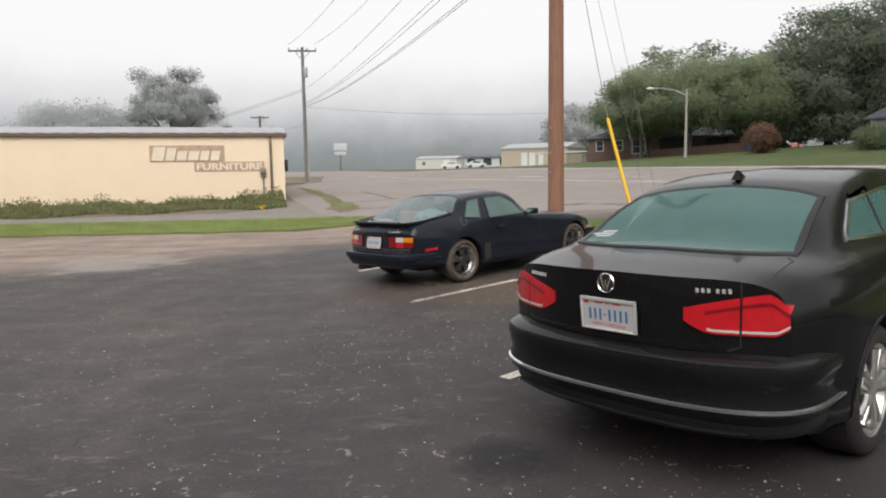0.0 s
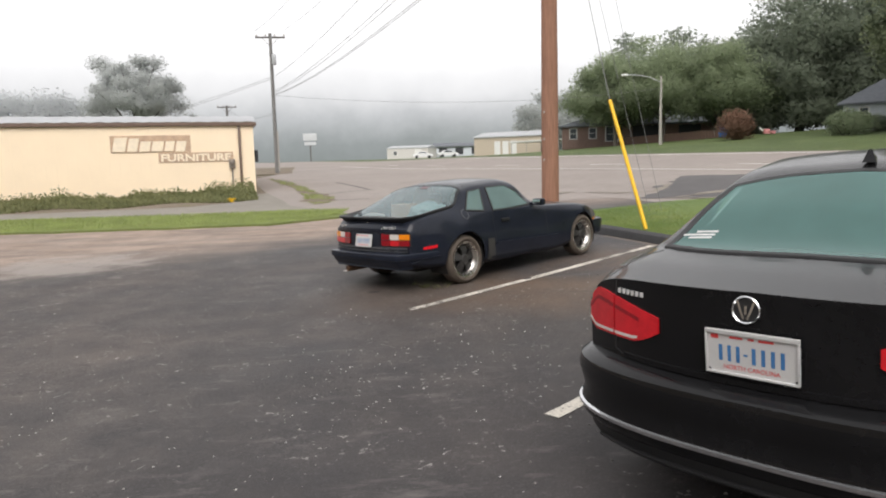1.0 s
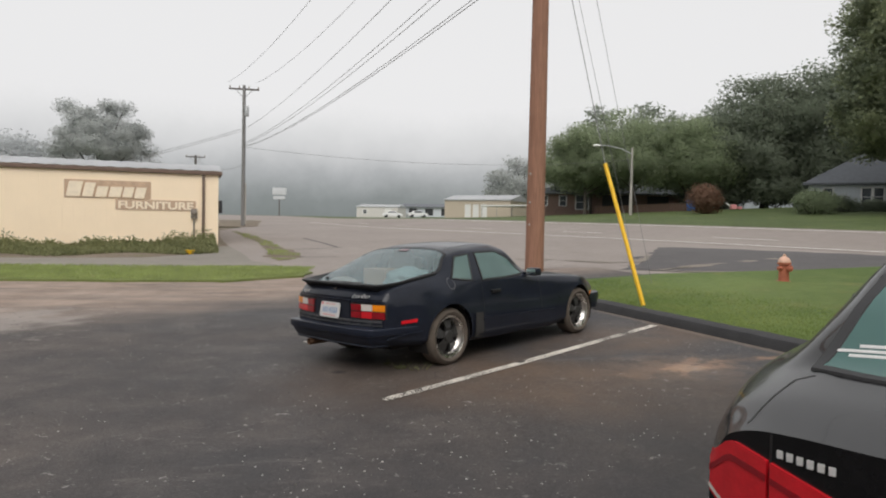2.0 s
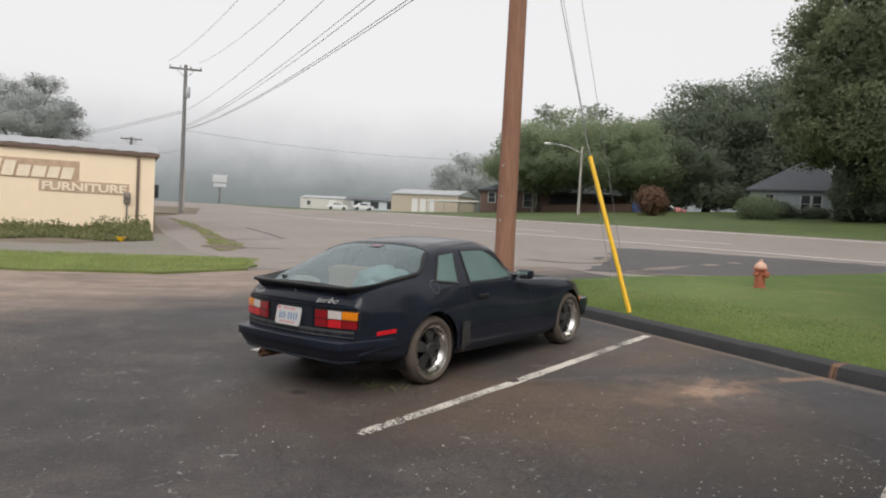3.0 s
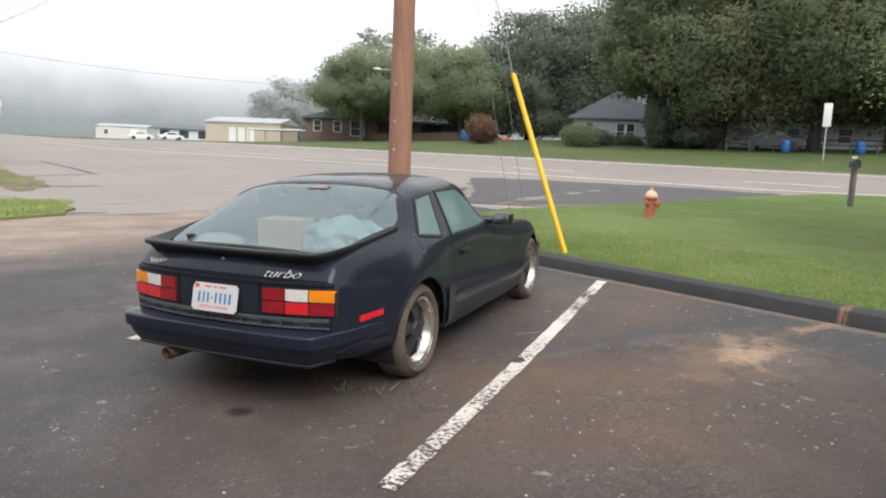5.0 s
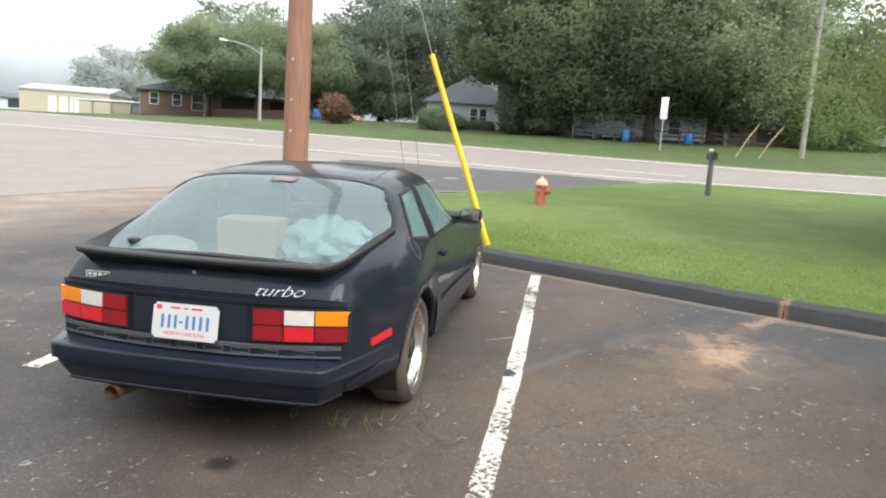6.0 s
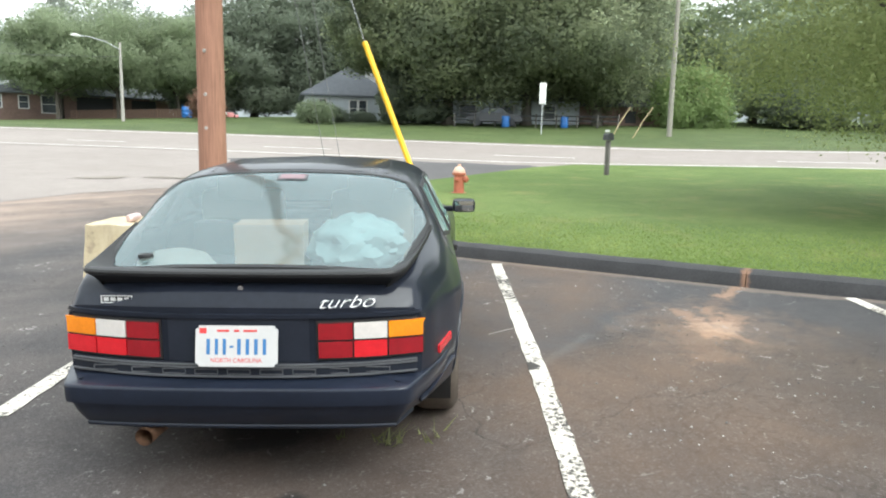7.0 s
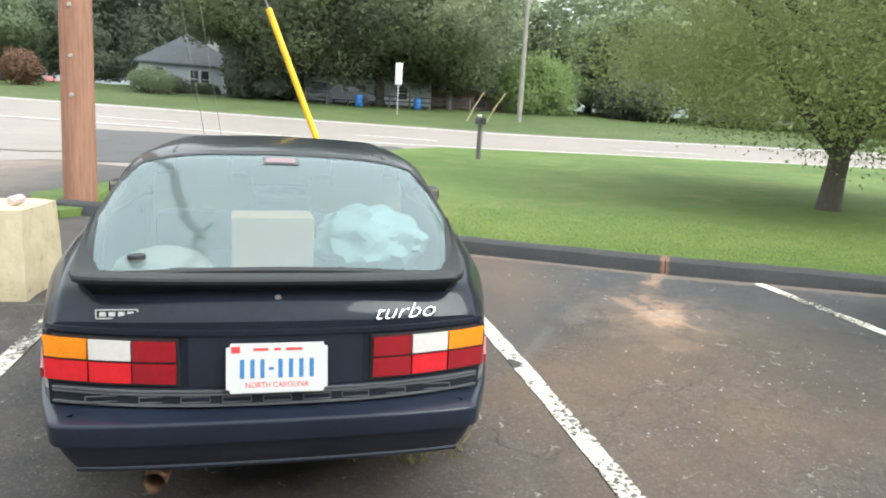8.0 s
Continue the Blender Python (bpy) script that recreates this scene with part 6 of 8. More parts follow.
def plate(car, shell, z, name, tag, tilt):
    """A number plate; its number is given as plain bars."""
    p, _ = shell.hit("rear", 0.0, z)
    m = Matrix.Translation((p.x - 0.024, 0, z)) @ Matrix.Rotation(radians(tilt), 4, "Y") @ Matrix(((0, 0, -1, 0), (-1, 0, 0, 0), (0, 1, 0, 0), (0, 0, 0, 1)))
    # local: x to the right seen from behind, y up, z towards the viewer
    bm = bmesh.new()
    box(bm, 0, 0, 0, 0.305, 0.152, 0.006)
    bmesh.ops.bevel(bm, geom=[e for e in bm.edges if abs(e.verts[0].co.z - e.verts[1].co.z) > 0.003], offset=0.012, segments=3, affect="EDGES")
    pl = part(name, bm, M_PLATE, car, "white licence plate with blue bars and red print", smooth=False)
    pl.matrix_local = m
    x = -0.118
    for i, w in enumerate((0.026, 0.024, 0.024, 0.018, 0.026, 0.026, 0.026, 0.026)):
        bm = bmesh.new()
        if i == 3:
            box(bm, x + w / 2, -0.002, 0.0036, w * 0.8, 0.008, 0.001)
        else:
            box(bm, x + w * 0.5, -0.002, 0.0036, w * 0.50, 0.058, 0.001)
        part("print_bar", bm, M_PLATE_BLUE, pl, smooth=False)
        x += w + 0.0055
    put_text("NORTH CAROLINA", pl, M_PLATE_RED, 0.024, Matrix.Translation((0, -0.060, 0.0034)), 0.19, "state_name", "red state name", depth=0.0004)
    for cx, w, h in ((-0.05, 0.045, 0.008), (0.0, 0.02, 0.008), (0.05, 0.05, 0.008), (-0.125, 0.026, 0.02)):
        bm = bmesh.new()
        box(bm, cx, 0.057, 0.0036, w, h, 0.001)
        part("motto_bar", bm, M_PLATE_RED, pl, smooth=False)
    if tag:
        bm = bmesh.new()
        for cx, cy, sx, sy in ((0, 0.074, 0.316, 0.016), (0, -0.077, 0.316, 0.008), (-0.1545, 0, 0.008, 0.150), (0.1545, 0, 0.008, 0.150)):
            box(bm, cx, cy, 0.004, sx, sy, 0.012, 0.002)
        part("plate_frame", bm, M_BADGE, pl, "tarnished silver plate frame")
    return pl


def in_poly(x, y, poly):
    """Whether a point lies inside a closed outline."""
    c = False
    for (x0, y0), (x1, y1) in zip(poly, poly[1:] + poly[:1]):
        if (y0 > y) != (y1 > y) and x < (x1 - x0) * (y - y0) / (y1 - y0) + x0:
            c = not c
    return c


def grid_patch(shell, kind, pts, off=0.005):
    """A pane that follows the body over a grid of places in a side, top or rear view."""
    bm = bmesh.new()
    rows = []
    for line in pts:
        rows.append([])
        for a, b in line:
            p, nr = shell.hit(kind, a, b)
            rows[-1].append(bm.verts.new(p + nr * off))
    for a, b in zip(rows, rows[1:]):
        for i in range(len(a) - 1):
            bm.faces.new((a[i], a[i + 1], b[i + 1], b[i]))
    bmesh.ops.recalc_face_normals(bm, faces=bm.faces[:])
    if bm.faces[:][len(bm.faces) // 2].normal.z < 0 and kind == "top":
        bmesh.ops.reverse_faces(bm, faces=bm.faces[:])
    return bm


def coupe():
    keys = [0.12, 0.20, 0.30, 0.60, 0.92, 1.18, 1.50, 1.90, 2.12, 2.62, 3.34, 3.80, 4.16]
    ry = [[0.60, 0.650, 0.68, 0.72, 0.72, 0.74, 0.76, 0.76, 0.76, 0.76, 0.72, 0.70, 0.58],
          [0.66, 0.705, 0.737, 0.812, 0.848, 0.845, 0.825, 0.82, 0.82, 0.825, 0.84, 0.80, 0.64],
          [0.68, 0.725, 0.757, 0.828, 0.864, 0.858, 0.838, 0.832, 0.832, 0.835, 0.855, 0.81, 0.66],
          [0.685, 0.726, 0.752, 0.820, 0.853, 0.845, 0.825, 0.82, 0.818, 0.82, 0.845, 0.79, 0.63],
          [0.682, 0.714, 0.740, 0.792, 0.806, 0.805, 0.80, 0.798, 0.795, 0.785, 0.795, 0.735, 0.58],
          [0.665, 0.682, 0.702, 0.745, 0.755, 0.765, 0.783, 0.785, 0.78, 0.74, 0.72, 0.66, 0.52],
          [0.640, 0.640, 0.655, 0.664, 0.688, 0.70, 0.715, 0.715, 0.70, 0.66, 0.58, 0.52, 0.42],
          [0.45, 0.500, 0.52, 0.56, 0.60, 0.605, 0.61, 0.605, 0.585, 0.52, 0.45, 0.40, 0.30],
          [0.25, 0.280, 0.30, 0.33, 0.36, 0.38, 0.42, 0.42, 0.40, 0.30, 0.25, 0.20, 0.15],
          [0.0] * 13]
    rz = [[0.33, 0.290, 0.27, 0.24, 0.22, 0.20, 0.19, 0.18, 0.18, 0.17, 0.18, 0.20, 0.28],
          [0.36, 0.335, 0.32, 0.30, 0.29, 0.27, 0.26, 0.25, 0.25, 0.24, 0.27, 0.28, 0.34],
          [0.45, 0.455, 0.46, 0.48, 0.50, 0.48, 0.46, 0.45, 0.45, 0.44, 0.48, 0.45, 0.43],
          [0.60, 0.610, 0.62, 0.64, 0.655, 0.65, 0.64, 0.63, 0.63, 0.62, 0.65, 0.60, 0.53],
          [0.68, 0.700, 0.712, 0.75, 0.775, 0.795, 0.80, 0.80, 0.80, 0.775, 0.735, 0.68, 0.59],
          [0.708, 0.765, 0.788, 0.83, 0.862, 0.865, 0.845, 0.835, 0.83, 0.80, 0.755, 0.70, 0.61],
          [0.722, 0.804, 0.830, 0.886, 0.935, 0.975, 0.975, 0.965, 0.945, 0.815, 0.76, 0.71, 0.62],
          [0.73, 0.814, 0.828, 0.925, 1.02, 1.10, 1.138, 1.142, 1.118, 0.83, 0.768, 0.715, 0.63],
          [0.735, 0.820, 0.835, 0.945, 1.055, 1.135, 1.182, 1.195, 1.168, 0.842, 0.775, 0.72, 0.635],
          [0.737, 0.823, 0.838, 0.952, 1.065, 1.145, 1.195, 1.21, 1.18, 0.848, 0.78, 0.724, 0.64]]
    sh = Shell(keys, ry, rz, 0.026, 5, 0.27, 0.45, 0.03)
    car = empty("coupe", car_matrix(5.512, -7.205), "dark navy two-door sports coupe with dusty tyres and yellowed tail lamps", "car")
    R = 0.292
    for ax, ra in ((0.98, 0.326), (3.41, 0.320)):
        sh.arch(ax, 0.305, ra)
    # outlines of the glass: hatch half width along x, side panes in the side view
    hatch_w = lambda x: bend_curve([0.33, 0.55, 0.75, 0.90, 0.98, 1.10, 1.24], [0.585, 0.630, 0.662, 0.683, 0.672, 0.605, 0.550], x)
    hatch_x = lambda k, v: (0.335 + 0.035 * abs(v) ** 6) * (1 - k) + (1.235 - 0.06 * abs(v) ** 4) * k
    q_lo, q_hi = line2((1.075, 0.870), (1.365, 0.832), 8), line2((1.245, 1.083), (1.460, 1.105), 8)
    d_lo = polyline([(1.53, 0.826), (1.92, 0.826), (2.285, 0.838)], 8)
    d_hi = polyline([(1.565, 1.112), (1.92, 1.110), (2.135, 1.015)], 8)
    shrink = lambda pl, k: [(sum(q[0] for q in pl) / len(pl) * (1 - k) + q[0] * k, sum(q[1] for q in pl) / len(pl) * (1 - k) + q[1] * k) for q in pl]
    q_poly, d_poly = shrink(q_lo + q_hi[::-1], 0.94), shrink(d_lo + d_hi[::-1], 0.95)
    def opening(c):
        if 0.36 < c.x < 1.20 and abs(c.y) < hatch_w(c.x) - 0.012 and c.z > 0.80:
            return True
        if abs(c.y) > 0.54 and (in_poly(c.x, c.z, q_poly) or in_poly(c.x, c.z, d_poly)):
            return True
        return 2.20 < c.x < 2.54 and abs(c.y) < 0.5 and c.z > 0.86
    sh.cut_open(opening)
    body = part("body", sh.bm, M_NAVY, car, "dark navy painted bodywork")
    # rear hatch glass
    pts = [[(hatch_x(i / 18, v), v * hatch_w(hatch_x(i / 18, v))) for v in [-1 + 2 * q / 24 for q in range(25)]] for i in range(19)]
    glass = part("rear_hatch_glass", grid_patch(sh, "top", pts, 0.006), M_GLASS_REAR, car, "dusty pale rear hatch glass")
    glass.visible_shadow = False
    loop = [r[0] for r in pts] + pts[-1][1:] + [r[-1] for r in pts[-2::-1]] + pts[0][-2:0:-1]
    part("hatch_seal", ribbon(sh, "top", loop, 0.034, 0.010, True), M_RUBBER, car, "black rubber seal round the hatch glass")
    bm = bmesh.new()
    lathe(bm, [(0.03, 0.0), (0.028, 0.012), (0, 0.016)], 16, Matrix.Translation(sh.hit("top", 0.43, 0.46)[0] + Vector((0, 0, 0.008))))
    part("wiper_plug", bm, M_RUBBER, car)
    # third brake lamp stuck to the top of the glass
    rect = lambda x0, x1, w: [[(x0 + (x1 - x0) * i / 4, -w + 2 * w * k / 6) for k in range(7)] for i in range(5)]
    part("high_brake_lamp", grid_patch(sh, "top", rect(1.095, 1.18, 0.075), 0.010), M_RUBBER_GREY, car, "grey high brake lamp at the top of the glass")
    part("brake_lens", grid_patch(sh, "top", rect(1.105, 1.165, 0.062), 0.013), M_LENS_PINK, car, "faded pink lens")
    part("tail_fold", ribbon(sh, "rear", [(-0.675 + 1.35 * i / 40, 0.703) for i in range(41)], 0.02, 0.010), M_NAVY, car)
    for s, kind in ((1, "left"), (-1, "right")):
        for nm, a, b in (("quarter_window", q_lo, q_hi), ("door_window", d_lo, d_hi)):
            g = part(nm, patch(sh, kind, a, b, 7, 0.005), M_GLASS_SIDE, car)
            g.visible_shadow = False
            lp = a + line2(a[-1], b[-1], 6)[1:-1] + b[::-1] + line2(b[0], a[0], 6)[1:-1]
            part("window_trim", ribbon(sh, kind, lp, 0.026, 0.008, True), M_RUBBER, car)
        # door shut lines, sill line, flap
        part("door_gap", ribbon(sh, kind, polyline([(1.515, 0.81), (1.50, 0.66), (1.52, 0.45), (1.58, 0.32), (2.52, 0.30), (2.58, 0.42), (2.56, 0.76)], 6), 0.007, 0.0012), M_RUBBER, car)
        part("sill_skirt", patch(sh, kind, line2((1.40, 0.215), (3.00, 0.205), 24), polyline([(1.50, 0.43), (2.80, 0.385), (2.90, 0.29)], 12), 6, 0.016, 0.03), M_NAVY, car, "flared navy sill skirt")
        part("stone_guard", patch(sh, kind, line2((1.34, 0.24), (1.49, 0.24), 4), line2((1.34, 0.50), (1.47, 0.49), 4), 6, 0.018), M_PRIMER, car, "matt stone guard ahead of the wheel")
        bm = bmesh.new()
        p, nr = sh.hit(kind, 1.72, 0.695)
        box(bm, p.x, p.y + s * 0.012, p.z, 0.15, 0.03, 0.035, 0.008)
        part("door_handle", bm, M_RUBBER, car)
        part("side_marker", patch(sh, kind, line2((0.37, 0.484), (0.54, 0.494), 6), line2((0.37, 0.516), (0.54, 0.527), 6), 3, 0.009, 0.01), M_LENS_RED, car, "red side marker lamp")
        part("front_marker", patch(sh, kind, line2((3.80, 0.46), (3.96, 0.46), 4), line2((3.80, 0.50), (3.96, 0.50), 4), 3, 0.009, 0.01), M_LENS_AMBER, car, "amber front marker lamp")
        lip = [(ax_ + 0.331 * math.cos(a), 0.305 + 0.331 * math.sin(a)) for ax_ in (0.98,) for a in [math.pi * (k / 24 * 1.16 - 0.08) for k in range(25)]]
        part("arch_lip", ribbon(sh, kind, lip, 0.022, 0.006), M_NAVY, car)
        # door mirror
        bm = bmesh.new()
        box(bm, 2.33, s * 0.895, 0.864, 0.11, 0.155, 0.09, 0.03)
        box(bm, 2.36, s * 0.79, 0.838, 0.07, 0.16, 0.035, 0.01)
        mir = part("door_mirror", bm, M_NAVY, car, "dark door mirror")
        bm = bmesh.new()
        box(bm, 2.273, s * 0.895, 0.865, 0.004, 0.125, 0.066, 0.001)
        part("mirror_glass", bm, M_MIRROR, mir)
        for ax in (0.98, 3.41):
            well(car, ax, 0.305, 0.327, s * 0.80, s * 0.52)
            wheel(car, ax, s, 0.822 if ax < 2 else 0.818, R, 0.19, 0.214, M_TYRE_DUSTY, "coupe")
        # tail lamps: 3 x 2 coloured fields
        cols = [0.295, 0.425, 0.552, 0.686]
        rows = [0.540, 0.610, 0.680]
        part("tail_lamp_surround", patch(sh, "rear", [(-s * y, 0.534) for y in [0.289 + 0.402 * i / 10 for i in range(11)]], [(-s * y, 0.686) for y in [0.289 + 0.402 * i / 10 for i in range(11)]], 6, 0.006, 0.01), M_RUBBER, car, "black tail lamp surround")
        for i in range(3):
            for j in range(2):
                mat = (M_LENS_RED_DEEP, M_LENS_RED, M_LENS_RED)[i] if j == 0 else (M_LENS_RED_DEEP, M_LENS_WHITE, M_LENS_AMBER)[i]
                if i == 2 and j == 0:
                    mat = M_LENS_RED if s < 0 else M_LENS_RED_DEEP
                a = [(-s * y, rows[j] + 0.004) for y in [cols[i] + 0.003 + (cols[i + 1] - cols[i] - 0.006) * k / 6 for k in range(7)]]
                b = [(y, rows[j + 1] - 0.004) for y, _ in a]
                part("tail_lamp", patch(sh, "rear", a, b, 4, 0.014, 0.012), mat, car)
    # tail panel trim with embossed bars
    ys = [-0.66 + 1.32 * i / 30 for i in range(31)]
    part("tail_panel", patch(sh, "rear", [(y, 0.53) for y in ys if abs(y) < 0.29], [(y, 0.698) for y in ys if abs(y) < 0.29], 5, 0.004), M_RUBBER_BLUE, car, "dark satin tail panel between the lamps")
    part("ribbed_strip", patch(sh, "rear", [(y, 0.470) for y in ys], [(y, 0.527) for y in ys], 4, 0.012, 0.02), M_RUBBER_BLUE, car, "dark ribbed strip below the lamps")
    for k, zz in enumerate((0.476, 0.511, 0.521)):
        part("rib", ribbon(sh, "rear", [(y, zz) for y in ys], 0.008, 0.019, False, None, -0.006), M_RUBBER_GREY, car)
    for i in range(9):
        yy, ln = 0.488 - 0.122 * i, (0.15 if i in (0, 8) else 0.085)
        bm = bmesh.new()
        p, nr = sh.hit("rear", yy, 0.494)
        for cy, cz, sy, sz in ((0, 0.009, ln, 0.003), (0, -0.009, ln, 0.003), (ln / 2, 0, 0.003, 0.018), (-ln / 2, 0, 0.003, 0.018)):
            box(bm, p.x - 0.0135, yy + cy, 0.494 + cz, 0.004, sy, sz)
        part("outline_bar", bm, M_RUBBER_GREY, car, smooth=False)
    # bumper and valance: square corners, a flat ledge, a skirt that sweeps up to the wheel
    half = [(0.57, 0.80), (0.40, 0.765), (0.24, 0.712), (0.13, 0.668), (0.085, 0.650), (0.062, 0.632), (0.052, 0.60), (0.042, 0.52), (0.033, 0.38), (0.028, 0.20), (0.026, 0.0)]
    plan = [(x, y, 0.0) for x, y in half] + [(x, -y, 0.0) for x, y in half[-2::-1]]
    part("rear_bumper", sweep(plan, [(-0.17, 0.470), (-0.05, 0.461), (-0.012, 0.457), (-0.005, 0.455), (-0.001, 0.450), (0.0, 0.444), (-0.001, 0.395), (-0.003, 0.388), (-0.010, 0.385), (-0.03, 0.384)]), M_NAVY_DULL, car, "navy rear bumper with a flat ledge")
    part("rear_valance", sweep([(x + 0.014, y * 0.985, z) for x, y, z in plan[2:-2]], [(-0.005, 0.41), (-0.006, 0.38), (-0.020, 0.345), (-0.052, 0.296), (-0.060, 0.288), (-0.056, 0.282), (-0.058, 0.274), (-0.066, 0.268), (-0.085, 0.264), (-0.14, 0.262), (-0.30, 0.268)]), M_NAVY_DULL, car, "dark lower valance")
    for kind in ("left", "right"):
        part("skirt_edge", ribbon(sh, kind, polyline([(0.245, 0.338), (0.33, 0.362), (0.44, 0.385), (0.585, 0.395)], 5), 0.02, 0.016), M_NAVY, car)
    part("front_bumper", sweep([(4.24 - x, y, z) for x, y, z in tail_line(0.745, 0.0, 0.42, 0.46, 0.0)], [(-0.14, 0.49), (0.0, 0.47), (0.01, 0.42), (-0.02, 0.27), (-0.1, 0.22)]), M_NAVY, car)
    # spoiler round the foot of the hatch
    wing = [(0.90, 0.706, 0.940), (0.74, 0.690, 0.916), (0.58, 0.668, 0.896), (0.44, 0.648, 0.880), (0.34, 0.632, 0.872), (0.26, 0.618, 0.869), (0.205, 0.598, 0.868), (0.180, 0.570, 0.868), (0.168, 0.50, 0.867), (0.158, 0.36, 0.866), (0.151, 0.18, 0.866), (0.149, 0.0, 0.866)]
    fade = [0.16, 0.20, 0.24, 0.30, 0.40, 0.58, 0.80, 1.0, 1.0, 1.0, 1.0, 1.0]
    sp = wing + [(x, -y, z) for x, y, z in wing[-2::-1]]
    part("rear_spoiler", sweep(sp, [(-0.185, -0.026), (-0.10, -0.012), (-0.02, 0.003), (0.0, 0.0), (0.004, -0.008), (0.0, -0.020), (-0.03, -0.034), (-0.065, -0.062), (-0.085, -0.085), (-0.12, -0.092)], fade + fade[-2::-1]), M_RUBBER, car, "black rubber spoiler round the hatch")
    # badges
    p, nr = sh.hit("rear", -0.40, 0.752)
    up = (Vector((0, 0, 1)) - nr * nr.z).normalized()
    right = up.cross(nr).normalized()
    ta = Matrix((right, up, nr)).transposed().to_4x4()
    ta.translation = p + nr * 0.006 - up * 0.028 + right * 0.004
    put_text("turbo", car, M_BADGE, 0.074, ta, 0.205, "model_script", "silver model script", depth=0.004, shear=0.5, bold=-0.0018)
    pb, nb = sh.hit("rear", 0.47, 0.752)
    bm = bmesh.new()
    box(bm, pb.x - 0.002, 0.47, 0.752, 0.006, 0.115, 0.026, 0.002)
    badge = part("dealer_badge", bm, M_RUBBER, car, "small dark dealer badge")
    bm = bmesh.new()
    for dy, dz, wy, wz in ((0, 0.013, 0.119, 0.003), (0, -0.013, 0.119, 0.003), (0.058, 0, 0.003, 0.023), (-0.058, 0, 0.003, 0.023)):
        box(bm, pb.x - 0.006, 0.47 + dy, 0.752 + dz, 0.003, wy, wz)
    part("badge_rim", bm, M_BADGE, badge, "thin silver rim", smooth=False)
    for i in range(4):
        bm = bmesh.new()
        box(bm, pb.x - 0.006, 0.51 - i * 0.026, 0.752, 0.003, 0.018, 0.013)
        part("badge_bar", bm, M_BADGE, badge, smooth=False)
    bm = bmesh.new()
    lathe(bm, [(0.012, 0), (0.01, 0.006), (0, 0.007)], 16, Matrix.Translation(sh.hit("rear", 0.0, 0.80)[0]) @ Matrix.Rotation(-math.pi / 2, 4, "Y"))
    part("hatch_lock", bm, M_CHROME, car)
    plate(car, sh, 0.597, "licence_plate", False, 12)
    # fuel flap
    part("fuel_flap", ribbon(sh, "right", [(1.04 + 0.05 * math.cos(a), 0.825 + 0.055 * math.sin(a)) for a in [2 * math.pi * k / 24 for k in range(24)]], 0.008, 0.002, True), M_RUBBER_GREY, car, "round fuel flap")
    # aerial, sunroof line
    part("roof_gap", ribbon(sh, "top", polyline([(1.30, -0.47), (1.31, 0.47), (1.86, 0.45), (1.86, -0.45), (1.30, -0.47)], 6), 0.008, 0.0015), M_RUBBER, car)
    # windscreen
    ws = part("windscreen", patch(sh, "top", [(2.56 + 0.04 * (1 - (y / 0.55) ** 2), y) for y in [-0.56 + 1.12 * i / 14 for i in range(15)]], [(2.16 + 0.03 * (1 - (y / 0.5) ** 2), y) for y in [-0.47 + 0.94 * i / 14 for i in range(15)]], 8, 0.005), M_GLASS_SIDE, car)
    ws.visible_shadow = False
    # cabin
    bm = bmesh.new()
    box(bm, 1.75, 0, 0.46, 2.2, 1.3, 0.1, 0.02)
    box(bm, 0.74, 0, 0.72, 0.90, 1.12, 0.05, 0.02)
    box(bm, 2.40, 0, 0.72, 0.25, 1.25, 0.18, 0.05)
    part("cabin_floor", bm, M_CABIN, car)
    for y in (0.36, -0.36):
        bm = bmesh.new()
        box(bm, 1.78, y, 0.58, 0.5, 0.48, 0.16, 0.05)
        box(bm, 1.50, y, 0.82, 0.14, 0.46, 0.46, 0.06)
        box(bm, 1.46, y, 1.06, 0.09, 0.26, 0.15, 0.04)
        part("front_seat", bm, M_SEAT, car)
    bm = bmesh.new()
    box(bm, 1.16, 0, 0.78, 0.1, 1.05, 0.28, 0.05)
    part("rear_seat_back", bm, M_CABIN, car)
    # exhaust, underbody
    bm = bmesh.new()
    tube(bm, [(0.9, 0.36, 0.24), (0.25, 0.36, 0.23), (0.10, 0.37, 0.232)], 0.036, 14, False)
    tube(bm, [(0.9, 0.36, 0.24), (0.25, 0.36, 0.23), (0.10, 0.37, 0.232)], 0.031, 14, False)
    part("exhaust_pipe", bm, M_RUST, car, "rusty exhaust tail pipe")
    bm = bmesh.new()
    box(bm, 2.1, 0, 0.26, 3.3, 1.02, 0.14, 0.03)
    box(bm, 0.5, 0, 0.30, 0.5, 1.15, 0.12, 0.03)
    part("underbody", bm, M_UNDER, car)
    # load on the parcel shelf: things of their own
    m = car.matrix_world
    bm = bmesh.new()
    box(bm, 0, 0, 0.1075, 0.18, 0.31, 0.215, 0.004)
    ob = obj("cardboard_box", bm, M_CARDBOARD, False, None, "plain brown cardboard box behind the hatch glass", "box")
    ob.matrix_world = m @ pose(0.80, 0.03, 0.747, 0, 0, 4)
    bm = bmesh.new()
    bmesh.ops.create_icosphere(bm, subdivisions=4, radius=1.0)
    for v in bm.verts:
        k = 1 + 0.22 * noise.noise(v.co * 2.2) + 0.10 * noise.noise(v.co * 6.0)
        v.co = Vector((v.co.x * 0.25 * k, v.co.y * 0.22 * k, max(-0.8, v.co.z) * 0.13 * k + 0.11))
    ob = obj("plastic_bag", bm, M_BAG, True, None, "crumpled pale turquoise plastic bag in the load bay", "bag")
    ob.matrix_world = m @ pose(0.84, -0.36, 0.748)
    bm = bmesh.new()
    bmesh.ops.create_icosphere(bm, subdivisions=3, radius=1.0)
